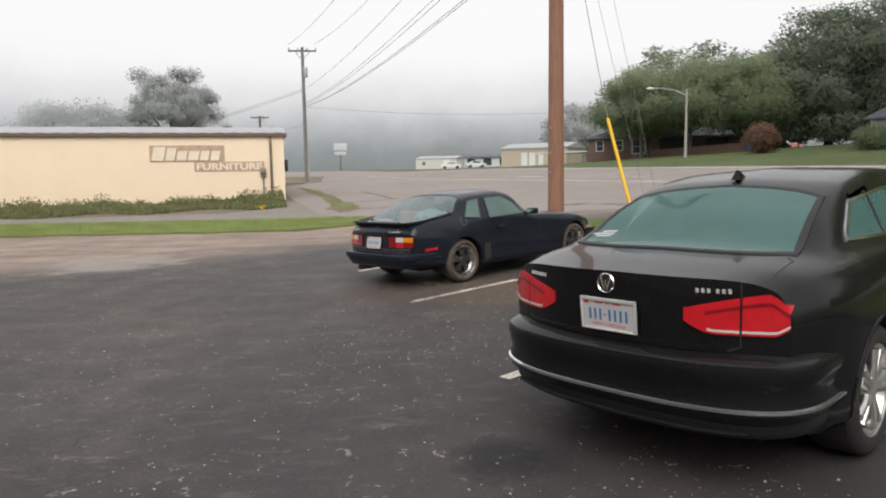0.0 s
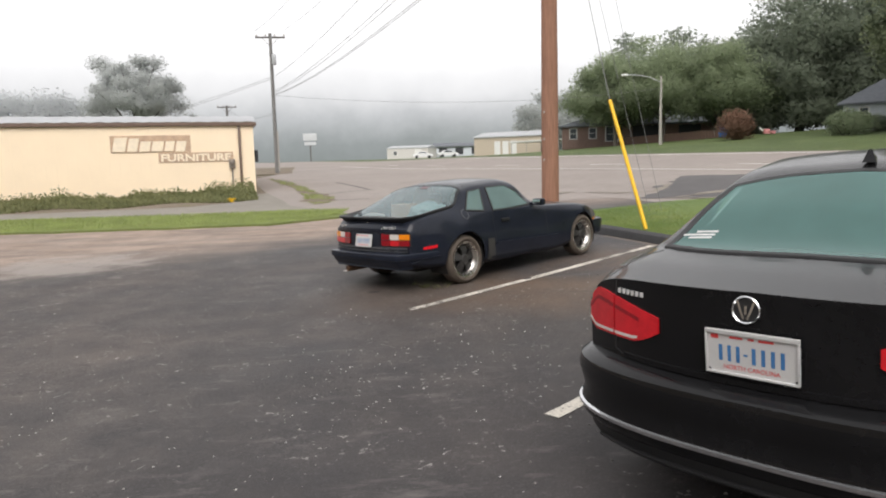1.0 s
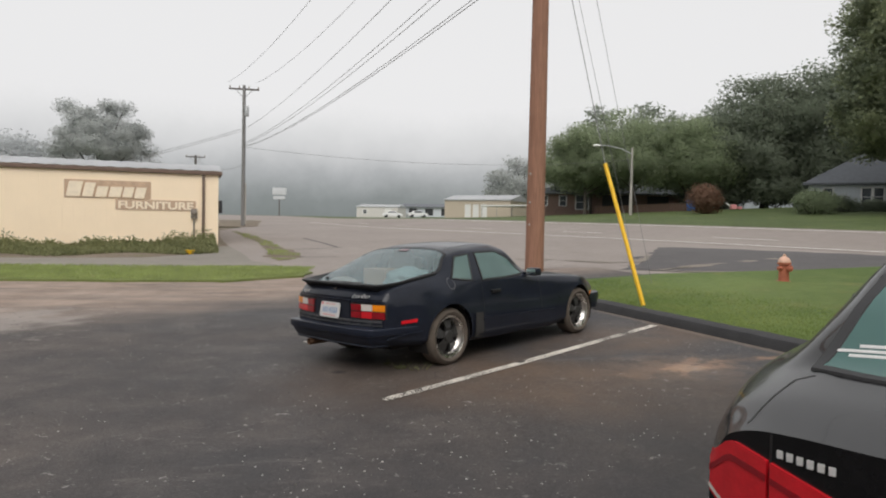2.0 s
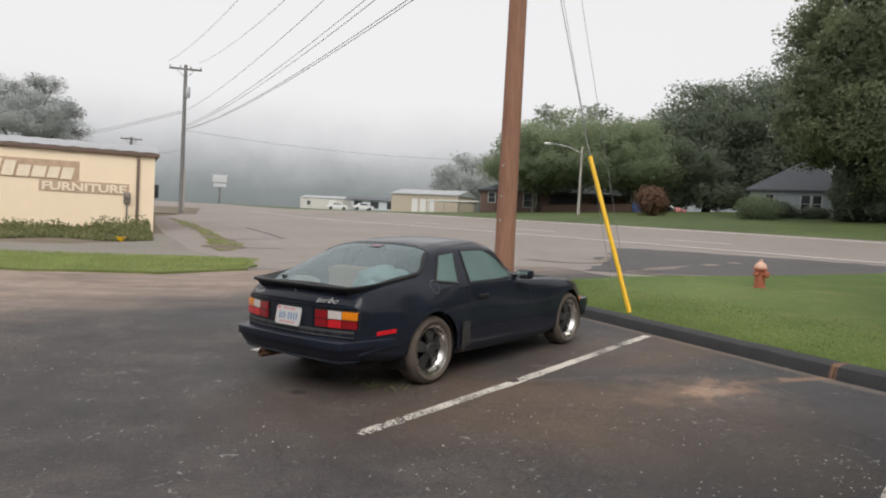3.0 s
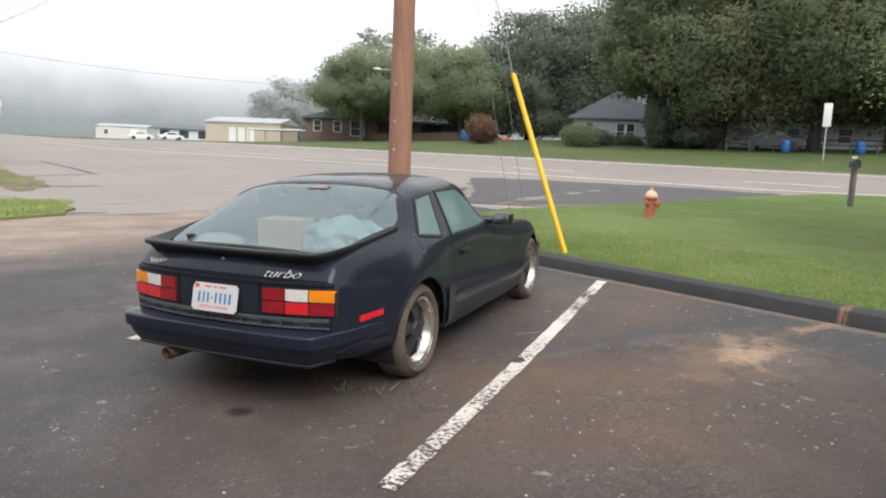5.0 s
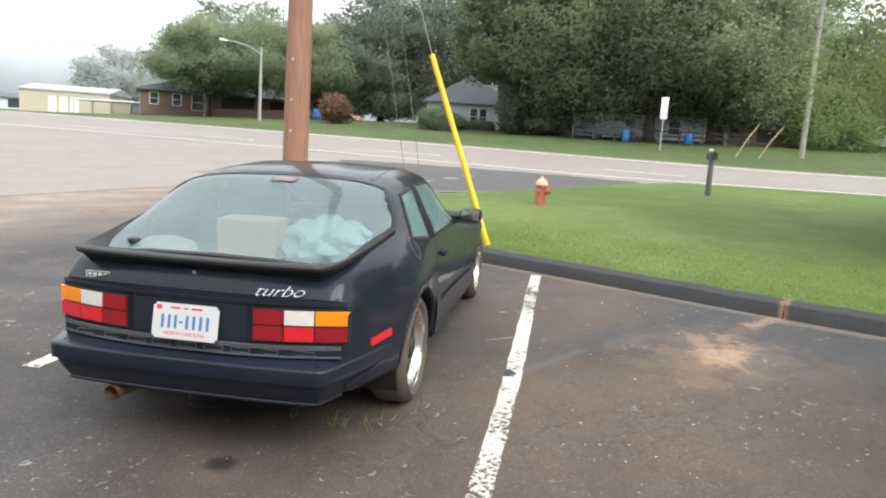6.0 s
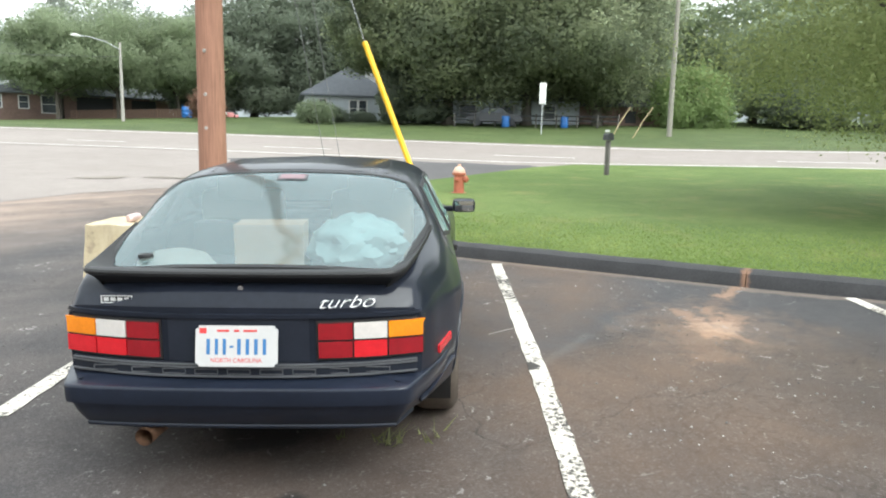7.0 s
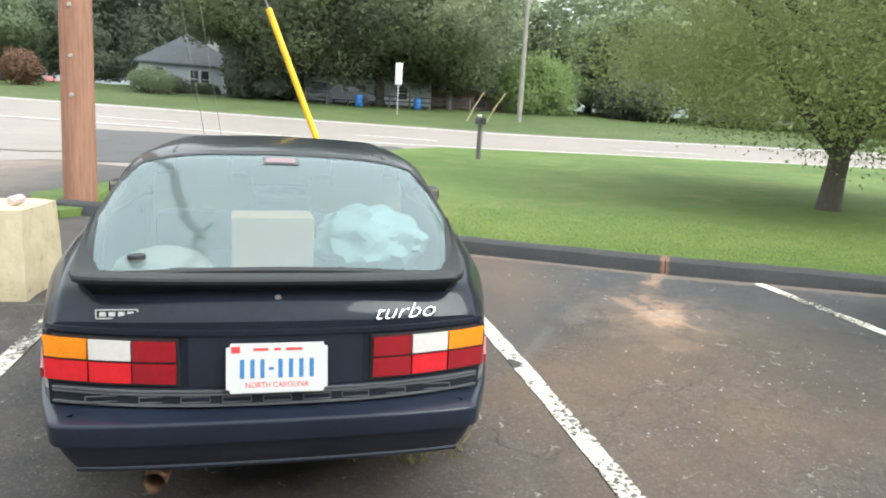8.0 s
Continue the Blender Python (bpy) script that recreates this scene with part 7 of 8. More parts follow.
    for v in bm.verts:
        k = 1 + 0.2 * noise.noise(v.co * 2.0 + Vector((5, 0, 0)))
        v.co = Vector((v.co.x * 0.13 * k, v.co.y * 0.16 * k, max(-0.7, v.co.z) * 0.07 * k + 0.05))
    ob = obj("folded_cloth", bm, M_CLOTH, True, None, "pale folded cloth on the load floor", "cloth")
    ob.matrix_world = m @ pose(0.60, 0.40, 0.748)
    return car, sh


M_LENS_PINK = plain("faded_pink_lens", (0.24, 0.16, 0.175), 0.5, vary=0.1)
M_MIRROR = plain("mirror_glass", (0.6, 0.63, 0.64), 0.02, metal=1.0, vary=0.02, relief=0.0)
M_RUBBER_BLUE = plain("satin_dark_blue_panel", (0.014, 0.017, 0.026), 0.5, vary=0.2, spec=0.25)
M_RUBBER_GREY = plain("dark_grey_emboss", (0.09, 0.092, 0.1), 0.5, vary=0.2)
M_CLOTH = plain("pale_cloth", (0.36, 0.36, 0.33), 0.85, vary=0.12)
coupe_car, coupe_shell = coupe()


def sedan():
    keys = [0.10, 0.35, 0.70, 1.10, 1.55, 2.05, 2.60, 3.30, 3.90, 4.45, 4.80]
    ry = [[0.70, 0.78, 0.80, 0.80, 0.82, 0.82, 0.82, 0.82, 0.80, 0.76, 0.60],
          [0.75, 0.845, 0.895, 0.905, 0.895, 0.89, 0.89, 0.89, 0.90, 0.86, 0.68],
          [0.765, 0.857, 0.905, 0.917, 0.905, 0.90, 0.90, 0.90, 0.91, 0.87, 0.70],
          [0.785, 0.865, 0.895, 0.905, 0.90, 0.895, 0.895, 0.89, 0.895, 0.84, 0.66],
          [0.735, 0.80, 0.835, 0.85, 0.855, 0.86, 0.86, 0.85, 0.82, 0.74, 0.58],
          [0.68, 0.735, 0.765, 0.78, 0.79, 0.80, 0.80, 0.78, 0.72, 0.64, 0.50],
          [0.60, 0.65, 0.675, 0.655, 0.62, 0.60, 0.60, 0.66, 0.60, 0.54, 0.40],
          [0.48, 0.53, 0.58, 0.58, 0.555, 0.54, 0.53, 0.56, 0.50, 0.45, 0.30],
          [0.0] * 11]
    rz = [[0.32, 0.26, 0.22, 0.22, 0.20, 0.20, 0.20, 0.20, 0.22, 0.24, 0.30],
          [0.38, 0.34, 0.32, 0.32, 0.28, 0.27, 0.27, 0.27, 0.32, 0.32, 0.36],
          [0.54, 0.55, 0.55, 0.56, 0.55, 0.54, 0.54, 0.54, 0.55, 0.52, 0.50],
          [0.80, 0.82, 0.83, 0.83, 0.82, 0.81, 0.80, 0.79, 0.77, 0.70, 0.62],
          [0.935, 0.965, 0.985, 1.00, 1.00, 0.985, 0.97, 0.955, 0.92, 0.82, 0.70],
          [0.970, 1.000, 1.018, 1.04, 1.035, 1.03, 1.015, 1.0, 0.955, 0.85, 0.72],
          [0.990, 1.020, 1.045, 1.180, 1.305, 1.345, 1.335, 1.06, 0.98, 0.865, 0.73],
          [1.000, 1.028, 1.060, 1.225, 1.362, 1.405, 1.388, 1.085, 0.995, 0.875, 0.735],
          [1.008, 1.036, 1.070, 1.245, 1.395, 1.437, 1.42, 1.11, 1.01, 0.885, 0.74]]
    sh = Shell(keys, ry, rz, 0.036, 5, 0.38, 0.45, 0.05)
    car = empty("sedan", car_matrix(2.86, -1.635), "glossy black four-door sedan with red tail lamps and chrome strip", "car")
    R = 0.335
    for ax in (1.10, 3.90):
        sh.arch(ax, 0.35, 0.375)
    hole = lambda c: 0.76 < c.x < 1.29 and abs(c.y) < 0.54 and c.z > 1.075
    side = lambda c: abs(c.y) > 0.55 and c.z > 1.075 and 1.42 < c.x < 2.86 and c.z < 1.30 - max(0, c.x - 2.35) * 0.45
    wind = lambda c: 2.78 < c.x < 3.2 and abs(c.y) < 0.5 and c.z > 1.13
    sh.cut_open(lambda c: hole(c) or side(c) or wind(c))
    part("body", sh.bm, M_BLACK_PAINT, car, "glossy black bodywork, slightly dusty")
    n = 18
    lo = [(0.63 + 0.09 * abs(y / 0.62) ** 4, y) for y in [-0.63 + 1.26 * i / n for i in range(n + 1)]]
    hi = [(1.37 - 0.10 * abs(y / 0.55) ** 3, y) for y in [-0.55 + 1.10 * i / n for i in range(n + 1)]]
    g = part("rear_window", patch(sh, "top", lo, hi, 14, 0.006), M_GLASS_SEDAN, car, "dark greenish rear window")
    g.visible_shadow = False
    loop = lo + line2(lo[-1], hi[-1], 12)[1:-1] + hi[::-1] + line2(hi[0], lo[0], 12)[1:-1]
    part("window_seal", ribbon(sh, "top", loop, 0.045, 0.008, True), M_RUBBER, car)
    for s, kind in ((1, "left"), (-1, "right")):
        a = polyline([(1.08 if s < 0 else 1.44, 1.088), (1.9, 1.055), (2.6, 1.035), (3.02, 1.02)], 8)
        b = polyline([(1.40 if s < 0 else 1.62, 1.262), (1.95, 1.298), (2.4, 1.29), (2.72, 1.20)], 8)
        for nm, k0, k1 in (("quarter_window", 0, 5), ("rear_door_window", 4, 14), ("front_door_window", 13, 25)):
            g = part(nm, patch(sh, kind, a[k0:k1], b[k0:k1] if k1 < 25 else b[k0:], 8, 0.005), M_GLASS_SEDAN, car)
            g.visible_shadow = False
        lp = a + line2(a[-1], b[-1], 6)[1:-1] + b[::-1] + line2(b[0], a[0], 6)[1:-1]
        part("chrome_surround", ribbon(sh, kind, lp, 0.026, 0.010, True), M_CHROME, car, "chrome window surround")
        part("pillar", ribbon(sh, kind, line2((2.28, 1.05), (2.18, 1.32), 8), 0.09, 0.011), M_RUBBER, car)
        part("pillar", ribbon(sh, kind, line2((1.58, 1.06), (1.66, 1.30), 8), 0.022, 0.011), M_RUBBER, car)
        part("door_gap", ribbon(sh, kind, polyline([(1.62, 1.04), (1.60, 0.85), (1.50, 0.62), (1.55, 0.30), (2.30, 0.29), (2.26, 1.04)], 6), 0.007, 0.0012), M_RUBBER, car)
        part("door_gap", ribbon(sh, kind, polyline([(2.30, 0.29), (3.28, 0.29), (3.34, 0.6), (3.30, 0.94)], 6), 0.007, 0.0012), M_RUBBER, car)
        part("lower_chrome", ribbon(sh, kind, line2((1.55, 0.30), (3.4, 0.30), 16), 0.025, 0.012), M_CHROME, car)
        for hx in (1.78, 2.6):
            p, nr = sh.hit(kind, hx, 0.90)
            bm = bmesh.new()
            box(bm, p.x, p.y + s * 0.018, p.z, 0.2, 0.03, 0.035, 0.01)
            part("door_handle", bm, M_BLACK_PAINT, car)
        bm = bmesh.new()
        box(bm, 3.02, s * 0.955, 0.985, 0.12, 0.17, 0.12, 0.04)
        box(bm, 3.04, s * 0.88, 0.945, 0.08, 0.1, 0.03, 0.01)
        part("door_mirror", bm, M_BLACK_PAINT, car)
        for ax in (1.10, 3.90):
            well(car, ax, 0.35, 0.375, s * 0.86, s * 0.55)
            wheel(car, ax, s, 0.875, R, 0.235, 0.235, M_TYRE, "sedan")
        lip = [(1.10 + 0.38 * math.cos(t), 0.35 + 0.38 * math.sin(t)) for t in [math.pi * (k / 24 * 1.16 - 0.08) for k in range(25)]]
        part("arch_lip", ribbon(sh, kind, lip, 0.02, 0.006), M_BLACK_PAINT, car)
        # tail lamps: one on the body's corner, one on the boot lid, with a pale strip below
        f = lambda t: 0.938 - 0.075 * max(0.0, (0.70 - t) / 0.34) ** 1.2 - 0.055 * smoothstep(0.70, 0.785, t)
        lowf = lambda t: 0.755 + 0.052 * max(0.0, (0.50 - t) / 0.13) ** 1.6 + 0.035 * smoothstep(0.72, 0.79, t)
        for nm, y0, y1, mat in (("corner_lamp", 0.605, 0.772, M_LENS_RED), ("lid_lamp", 0.37, 0.596, M_LENS_RED)):
            yy = [y0 + (y1 - y0) * k / 10 for k in range(11)]
            lamp = part(nm, patch(sh, "rear", [(-s * y, lowf(y)) for y in yy], [(-s * y, f(y)) for y in yy], 6, 0.010, 0.015), mat, car, "red tail lamp lens")
            part("lamp_band", patch(sh, "rear", [(-s * y, f(y) - 0.050) for y in yy if y > 0.45], [(-s * y, f(y) - 0.034) for y in yy if y > 0.45], 2, 0.0122, 0.001), M_LENS_RED_DEEP, lamp, "darker red band")
            yy = [max(y, 0.47) for y in yy]
            if yy[-1] - yy[0] > 0.02:
                yy = [yy[0] + (yy[-1] - yy[0]) * k / 8 for k in range(9)]
                part("lamp_strip", patch(sh, "rear", [(-s * y, lowf(y) + 0.010) for y in yy], [(-s * y, lowf(y) + 0.021) for y in yy], 2, 0.0125, 0.001), M_LENS_WHITE, lamp, "pale reversing strip")
    # boot lid lines, lip, badge, bars for model lettering
    part("boot_gap", ribbon(sh, "rear", polyline([(0.60, 0.985), (0.601, 0.70), (0.50, 0.665), (-0.50, 0.665), (-0.601, 0.70), (-0.60, 0.985)], 8), 0.008, 0.0015), M_RUBBER, car)
    part("boot_gap", ribbon(sh, "top", polyline([(0.30, 0.68), (0.62, 0.66), (0.66, 0.62)], 8), 0.008, 0.0015), M_RUBBER, car)
    part("boot_gap", ribbon(sh, "top", polyline([(0.30, -0.68), (0.62, -0.66), (0.66, -0.62)], 8), 0.008, 0.0015), M_RUBBER, car)
    part("boot_crease", ribbon(sh, "rear", line2((0.55, 0.685), (-0.55, 0.685), 24), 0.03, 0.008, False, None, 0.006), M_BLACK_PAINT, car)
    p, nr = sh.hit("rear", 0.03, 0.945)
    mb = Matrix.Translation(p) @ Matrix.Rotation(-math.pi / 2 + 0.08, 4, "Y")
    bm = bmesh.new()
    lathe(bm, [(0.050, 0.0), (0.050, 0.006), (0.046, 0.010), (0.042, 0.006), (0.042, 0.0)], 32, mb)
    badge = part("round_badge", bm, M_CHROME, car, "round chrome badge on the boot lid")
    bm = bmesh.new()
    lathe(bm, [(0.042, 0.002), (0, 0.002)], 32, mb)
    part("badge_field", bm, M_RUBBER, badge)
    bm = bmesh.new()
    for y, a, l in ((0.018, 20, 0.07), (-0.018, -20, 0.07), (0.0, 0, 0.03)):
        box(bm, 0, 0, 0, 0.004, 0.008, l, 0.0)
        bmesh.ops.transform(bm, matrix=mb @ Matrix.Translation((0, y, 0.006)) @ Matrix.Rotation(radians(a), 4, "Z") @ Matrix.Rotation(math.pi / 2, 4, "Y"), verts=bm.verts[-8:])
    part("badge_emblem", bm, M_CHROME, badge, smooth=False)
    for y0, count, zz, nm in ((0.585, 6, 0.945, "model_bar"), (-0.42, 6, 0.948, "trim_bar")):
        for i in range(count):
            y = y0 - i * 0.024 - (0.012 if i > 2 and nm == "trim_bar" else 0)
            q, nn = sh.hit("rear", y, zz)
            bm = bmesh.new()
            box(bm, q.x - 0.004, y - 0.008, zz, 0.004, 0.015, 0.020, 0.0015)
            part(nm, bm, M_BADGE, car, smooth=False)
    plate(car, sh, 0.795, "licence_plate", True, -4)
    # bumper with chrome strip and valance
    path = tail_line(0.878, 0.015, 0.50, 0.80, 0.0, 2.7)
    part("rear_bumper", sweep(path, [(-0.14, 0.675), (-0.05, 0.665), (-0.012, 0.640), (0.0, 0.60), (-0.012, 0.545), (-0.022, 0.50), (-0.008, 0.455), (-0.004, 0.425), (-0.012, 0.40), (-0.05, 0.36)]), M_BLACK_PAINT, car, "glossy black rear bumper")
    part("bumper_chrome", sweep(path, [(-0.012, 0.452), (0.004, 0.446), (0.005, 0.434), (-0.012, 0.428)]), M_CHROME, car, "chrome strip along the bumper")
    part("rear_valance", sweep(tail_line(0.85, 0.05, 0.50, 0.78, 0.0, 2.7), [(-0.03, 0.41), (0.0, 0.375), (-0.01, 0.33), (-0.03, 0.30), (-0.07, 0.285), (-0.3, 0.28)]), M_RUBBER, car, "black lower valance")
    part("valance_trim", sweep([q for q in tail_line(0.845, 0.045, 0.50, 0.78, 0.0, 2.7) if abs(q[1]) < 0.66], [(-0.01, 0.338), (0.006, 0.335), (0.006, 0.328), (-0.01, 0.325)]), M_RUBBER, car, "dull dark lower trim line")
    part("front_bumper", sweep([(4.87 - x, y, z) for x, y, z in tail_line(0.88, 0.0, 0.5, 0.6, 0.0)], [(-0.14, 0.66), (0.0, 0.62), (0.01, 0.5), (-0.02, 0.3), (-0.1, 0.24)]), M_BLACK_PAINT, car)
    ws = part("windscreen", patch(sh, "top", [(3.26, y) for y in [-0.6 + 1.2 * i / 14 for i in range(15)]], [(2.70, y) for y in [-0.5 + 1.0 * i / 14 for i in range(15)]], 8, 0.005), M_GLASS_SEDAN, car)
    ws.visible_shadow = False
    # shark-fin aerial
    p, nr = sh.hit("top", 1.52, 0.0)
    bm = bmesh.new()
    vs = [bm.verts.new(v) for v in ((p.x - 0.07, 0.03, p.z - 0.005), (p.x - 0.07, -0.03, p.z - 0.005), (p.x + 0.10, 0, p.z - 0.005), (p.x - 0.05, 0.008, p.z + 0.055), (p.x - 0.05, -0.008, p.z + 0.055), (p.x - 0.01, 0, p.z + 0.045))]
    for fc in ((0, 1, 4, 3), (0, 3, 5, 2), (1, 2, 5, 4), (3, 4, 5)):
        bm.faces.new([vs[i] for i in fc])
    bmesh.ops.recalc_face_normals(bm, faces=bm.faces[:])
    part("roof_aerial", bm, M_BLACK_PAINT, car, "black shark-fin aerial", smooth=False)
    # pale sticker on the rear window
    bm = bmesh.new()
    q, nn = sh.hit("top", 0.865, 0.46)
    for i, (dy, w) in enumerate(((0.0, 0.11), (0.014, 0.15), (-0.014, 0.10))):
        a, b = (0.80 + i * 0.024, 0.51 + dy - w / 2), (0.80 + i * 0.024, 0.51 + dy + w / 2)
        ribbon(sh, "top", line2(a, b, 6), 0.016, 0.0085, False, bm, -0.007)
    part("window_sticker", bm, M_PLATE, car, "pale sticker as plain bars")
    # cabin
    bm = bmesh.new()
    box(bm, 2.1, 0, 0.52, 2.6, 1.5, 0.1, 0.02)
    box(bm, 1.05, 0, 0.98, 0.62, 1.2, 0.05, 0.02)
    box(bm, 3.2, 0, 0.95, 0.3, 1.3, 0.2, 0.05)
    part("cabin_floor", bm, M_CABIN, car)
    bm = bmesh.new()
    box(bm, 1.45, 0, 0.90, 0.16, 1.25, 0.55, 0.06)
    for y in (0.38, 0.0, -0.38):
        box(bm, 1.42, y, 1.22, 0.08, 0.24, 0.14, 0.04)
    part("rear_seat", bm, M_CABIN, car)
    for y in (0.37, -0.37):
        bm = bmesh.new()
        box(bm, 2.28, y, 0.92, 0.15, 0.46, 0.6, 0.06)
        box(bm, 2.25, y, 1.26, 0.09, 0.26, 0.16, 0.04)
        part("front_seat", bm, M_CABIN, car)
    bm = bmesh.new()
    box(bm, 2.45, 0, 0.28, 3.9, 1.1, 0.14, 0.03)
    box(bm, 0.55, 0, 0.33, 0.6, 1.3, 0.12, 0.03)
    part("underbody", bm, M_UNDER, car)
    return car, sh


sedan_car, sedan_shell = sedan()

# ---------------------------------------------------------------- lot details
def make_line_paint():
    m, nt, b = shader("worn_white_line_paint", 0.7, 0, 0.3)
    chips = noise_tex(nt, 38, 6, 0.75)
    worn = noise_tex(nt, 1.5, 4, 0.6)
    k = calc(nt, "ADD", chips, calc(nt, "MULTIPLY", calc(nt, "SUBTRACT", worn, 0.5), 0.9))
    for (x, y, r) in ((0.55, 8.77, 0.55), (0.1, 8.33, 0.6), (-0.2, 8.05, 0.5)):
        k = calc(nt, "SUBTRACT", k, calc(nt, "MULTIPLY", spot(nt, x, y, r, 0.2, 3.0), 0.085))
    k = calc(nt, "SUBTRACT", k, calc(nt, "MULTIPLY", spot(nt, 0.93, 9.16, 0.07, 0.5, 12.0), 0.5))
    c = ramp(nt, k, [(0.395, (0.06, 0.055, 0.05)), (0.45, (0.55, 0.51, 0.45)), (0.7, (0.74, 0.69, 0.61))])
    nt.links.new(c, b.inputs["Base Color"])
    bump(nt, b, chips, 0.3, 0.003)
    return m


M_LINE = make_line_paint()


def bay_line(v, u0, u1, w=0.105):
    bm = bmesh.new()
    n = 40
    rng = random.Random(int(v * 100))
    rows = []
    for i in range(n + 1):
        u = u0 + (u1 - u0) * i / n
        row = []
        for s in (-1, 1):
            vv = v + s * (w / 2 + rng.uniform(-0.005, 0.005)) + 0.012 * math.sin(u * 1.1)
            x, y = u * 0.718 + vv * 0.696, u * 0.696 - vv * 0.718
            row.append(bm.verts.new((x, y, land(x, y) + 0.005)))
        rows.append(row)
    for a, b in zip(rows, rows[1:]):
        bm.faces.new((a[0], a[1], b[1], b[0]))
    bmesh.ops.recalc_face_normals(bm, faces=bm.faces[:])
    if bm.faces[:][0].normal.z < 0:
        bmesh.ops.reverse_faces(bm, faces=bm.faces[:])
    obj("parking_line", bm, M_LINE, False, None, "worn white painted line between parking bays", "line", "bay lines", "structure")


for v, u0, u1 in ((-8.61, 6.30, 11.2), (-5.90, 5.14, 10.05), (-3.06, 3.70, 8.75), (-0.25, 2.45, 7.45), (2.6, 1.2, 6.2)):
    bay_line(v, u0, u1)


def strip_on_land(name, pts, w, material, label, category, lift=0.012, kind="structure"):
    bm = bmesh.new()
    rows = []
    for i, p in enumerate(pts):
        a, b = Vector(pts[max(0, i - 1)]), Vector(pts[min(len(pts) - 1, i + 1)])
        t = (b - a).normalized()
        s = Vector((-t.y, t.x)) * w / 2
        rows.append([bm.verts.new((q.x, q.y, land(q.x, q.y) + lift)) for q in (Vector(p) - s, Vector(p) + s)])
    for a, b in zip(rows, rows[1:]):
        bm.faces.new((a[0], a[1], b[1], b[0]))
    bmesh.ops.recalc_face_normals(bm, faces=bm.faces[:])
    if bm.faces[:][0].normal.z < 0:
        bmesh.ops.reverse_faces(bm, faces=bm.faces[:])
    return obj(name, bm, material, False, None, label, category, "", kind)


M_ROAD_LINE = plain("white_road_paint", (0.68, 0.66, 0.62), 0.7, vary=0.12, scale=1.5, grain=60)
ys = [120 - 2.5 * i for i in range(72)]
strip_on_land("edge_line", [(near_edge(y), y) for y in ys if y < 75], 0.19, M_ROAD_LINE, "worn white edge line of the road", "line", 0.045)
for k in range(14):
    y0 = 70 - k * 9.0
    strip_on_land("lane_dash", [(near_edge(y) + 3.9, y) for y in (y0, y0 - 1.4, y0 - 2.8)], 0.13, M_ROAD_LINE, "worn white lane dash", "line", 0.045)
strip_on_land("far_edge_line", [(far_edge(y) - 1.2, y) for y in ys if y < 75], 0.14, M_ROAD_LINE, "worn white edge line of the road", "line", 0.045)


def kerb(pts, w, h, label):
    """A rounded asphalt kerb, in two lengths where it has broken."""
    bm = bmesh.new()
    rings = []
    rng = random.Random(3)
    prof = [(-0.5, -0.06), (-0.47, 0.35), (-0.38, 0.85), (-0.18, 1.02), (0.2, 1.05), (0.42, 0.95), (0.5, 0.6), (0.5, -0.06)]
    dense = []
    for a, b in zip(pts, pts[1:]):
        n = max(1, int((Vector(b) - Vector(a)).length / 0.14))
        dense += [Vector(a).lerp(Vector(b), i / n) for i in range(n)]
    dense.append(Vector(pts[-1]))
    for i, p in enumerate(dense):
        t = (dense[min(len(dense) - 1, i + 1)] - dense[max(0, i - 1)]).normalized()
        s = Vector((-t.y, t.x))
        if s.x < 0:
            s = -s
        ww = w * (1 + 0.05 * noise.noise(Vector((p.x * 1.3, p.y * 1.3, 2))) + rng.uniform(-0.012, 0.012))
        hh = h * (1 + 0.09 * noise.noise(Vector((p.x * 0.9, p.y * 0.9, 5))) + rng.uniform(-0.015, 0.015))
        rings.append([bm.verts.new((p.x + s.x * q[0] * ww, p.y + s.y * q[0] * ww, land(p.x, p.y) + q[1] * hh)) for q in prof])
    for a, b in zip(rings, rings[1:]):
        for k in range(len(prof) - 1):
            bm.faces.new((a[k], a[k + 1], b[k + 1], b[k]))
    bm.faces.new(rings[0])
    bm.faces.new(rings[-1][::-1])
    bmesh.ops.recalc_face_normals(bm, faces=bm.faces[:])
    return obj("kerb", bm, M_KERB, True, None, label, "kerb", "", "structure")


kerb([(1.98, 15.45), (2.2, 14.9), (2.95, 12.75), (3.5, 10.95), (4.052, 9.1)], 0.30, 0.13, "black asphalt kerb along the lawn, dusty at its foot")
kerb([(4.052, 9.1), (4.72, 7.3), (8.0, -2.0), (13.5, -11.5)], 0.30, 0.13, "black asphalt kerb, broken off at a clay-stained gap")
kerb([(3.3, 16.95), (4.4, 17.5), (5.7, 18.15)], 0.22, 0.08, "low worn kerb at the lawn's corner")


def barrier():
    m = pose(0.0, 12.62, land(0.0, 12.62), 0, 0, 40)
    c = empty("concrete_block", m, "chipped pale-yellow painted concrete barrier block", "barrier")
    bm = bmesh.new()
    box(bm, 0, 0, 0.29, 0.62, 0.42, 0.62)
    bmesh.ops.subdivide_edges(bm, edges=bm.edges[:], cuts=7, use_grid_fill=True)
    for v in bm.verts:
        k = 1.07 - 0.12 * (v.co.z / 0.6)
        v.co.x *= k
        v.co.y *= k
        v.co += Vector((noise.noise(v.co * 6), noise.noise(v.co * 6 + Vector((9, 0, 0))), noise.noise(v.co * 6 + Vector((0, 9, 0))))) * 0.014
    part("block", bm, M_BARRIER, c)


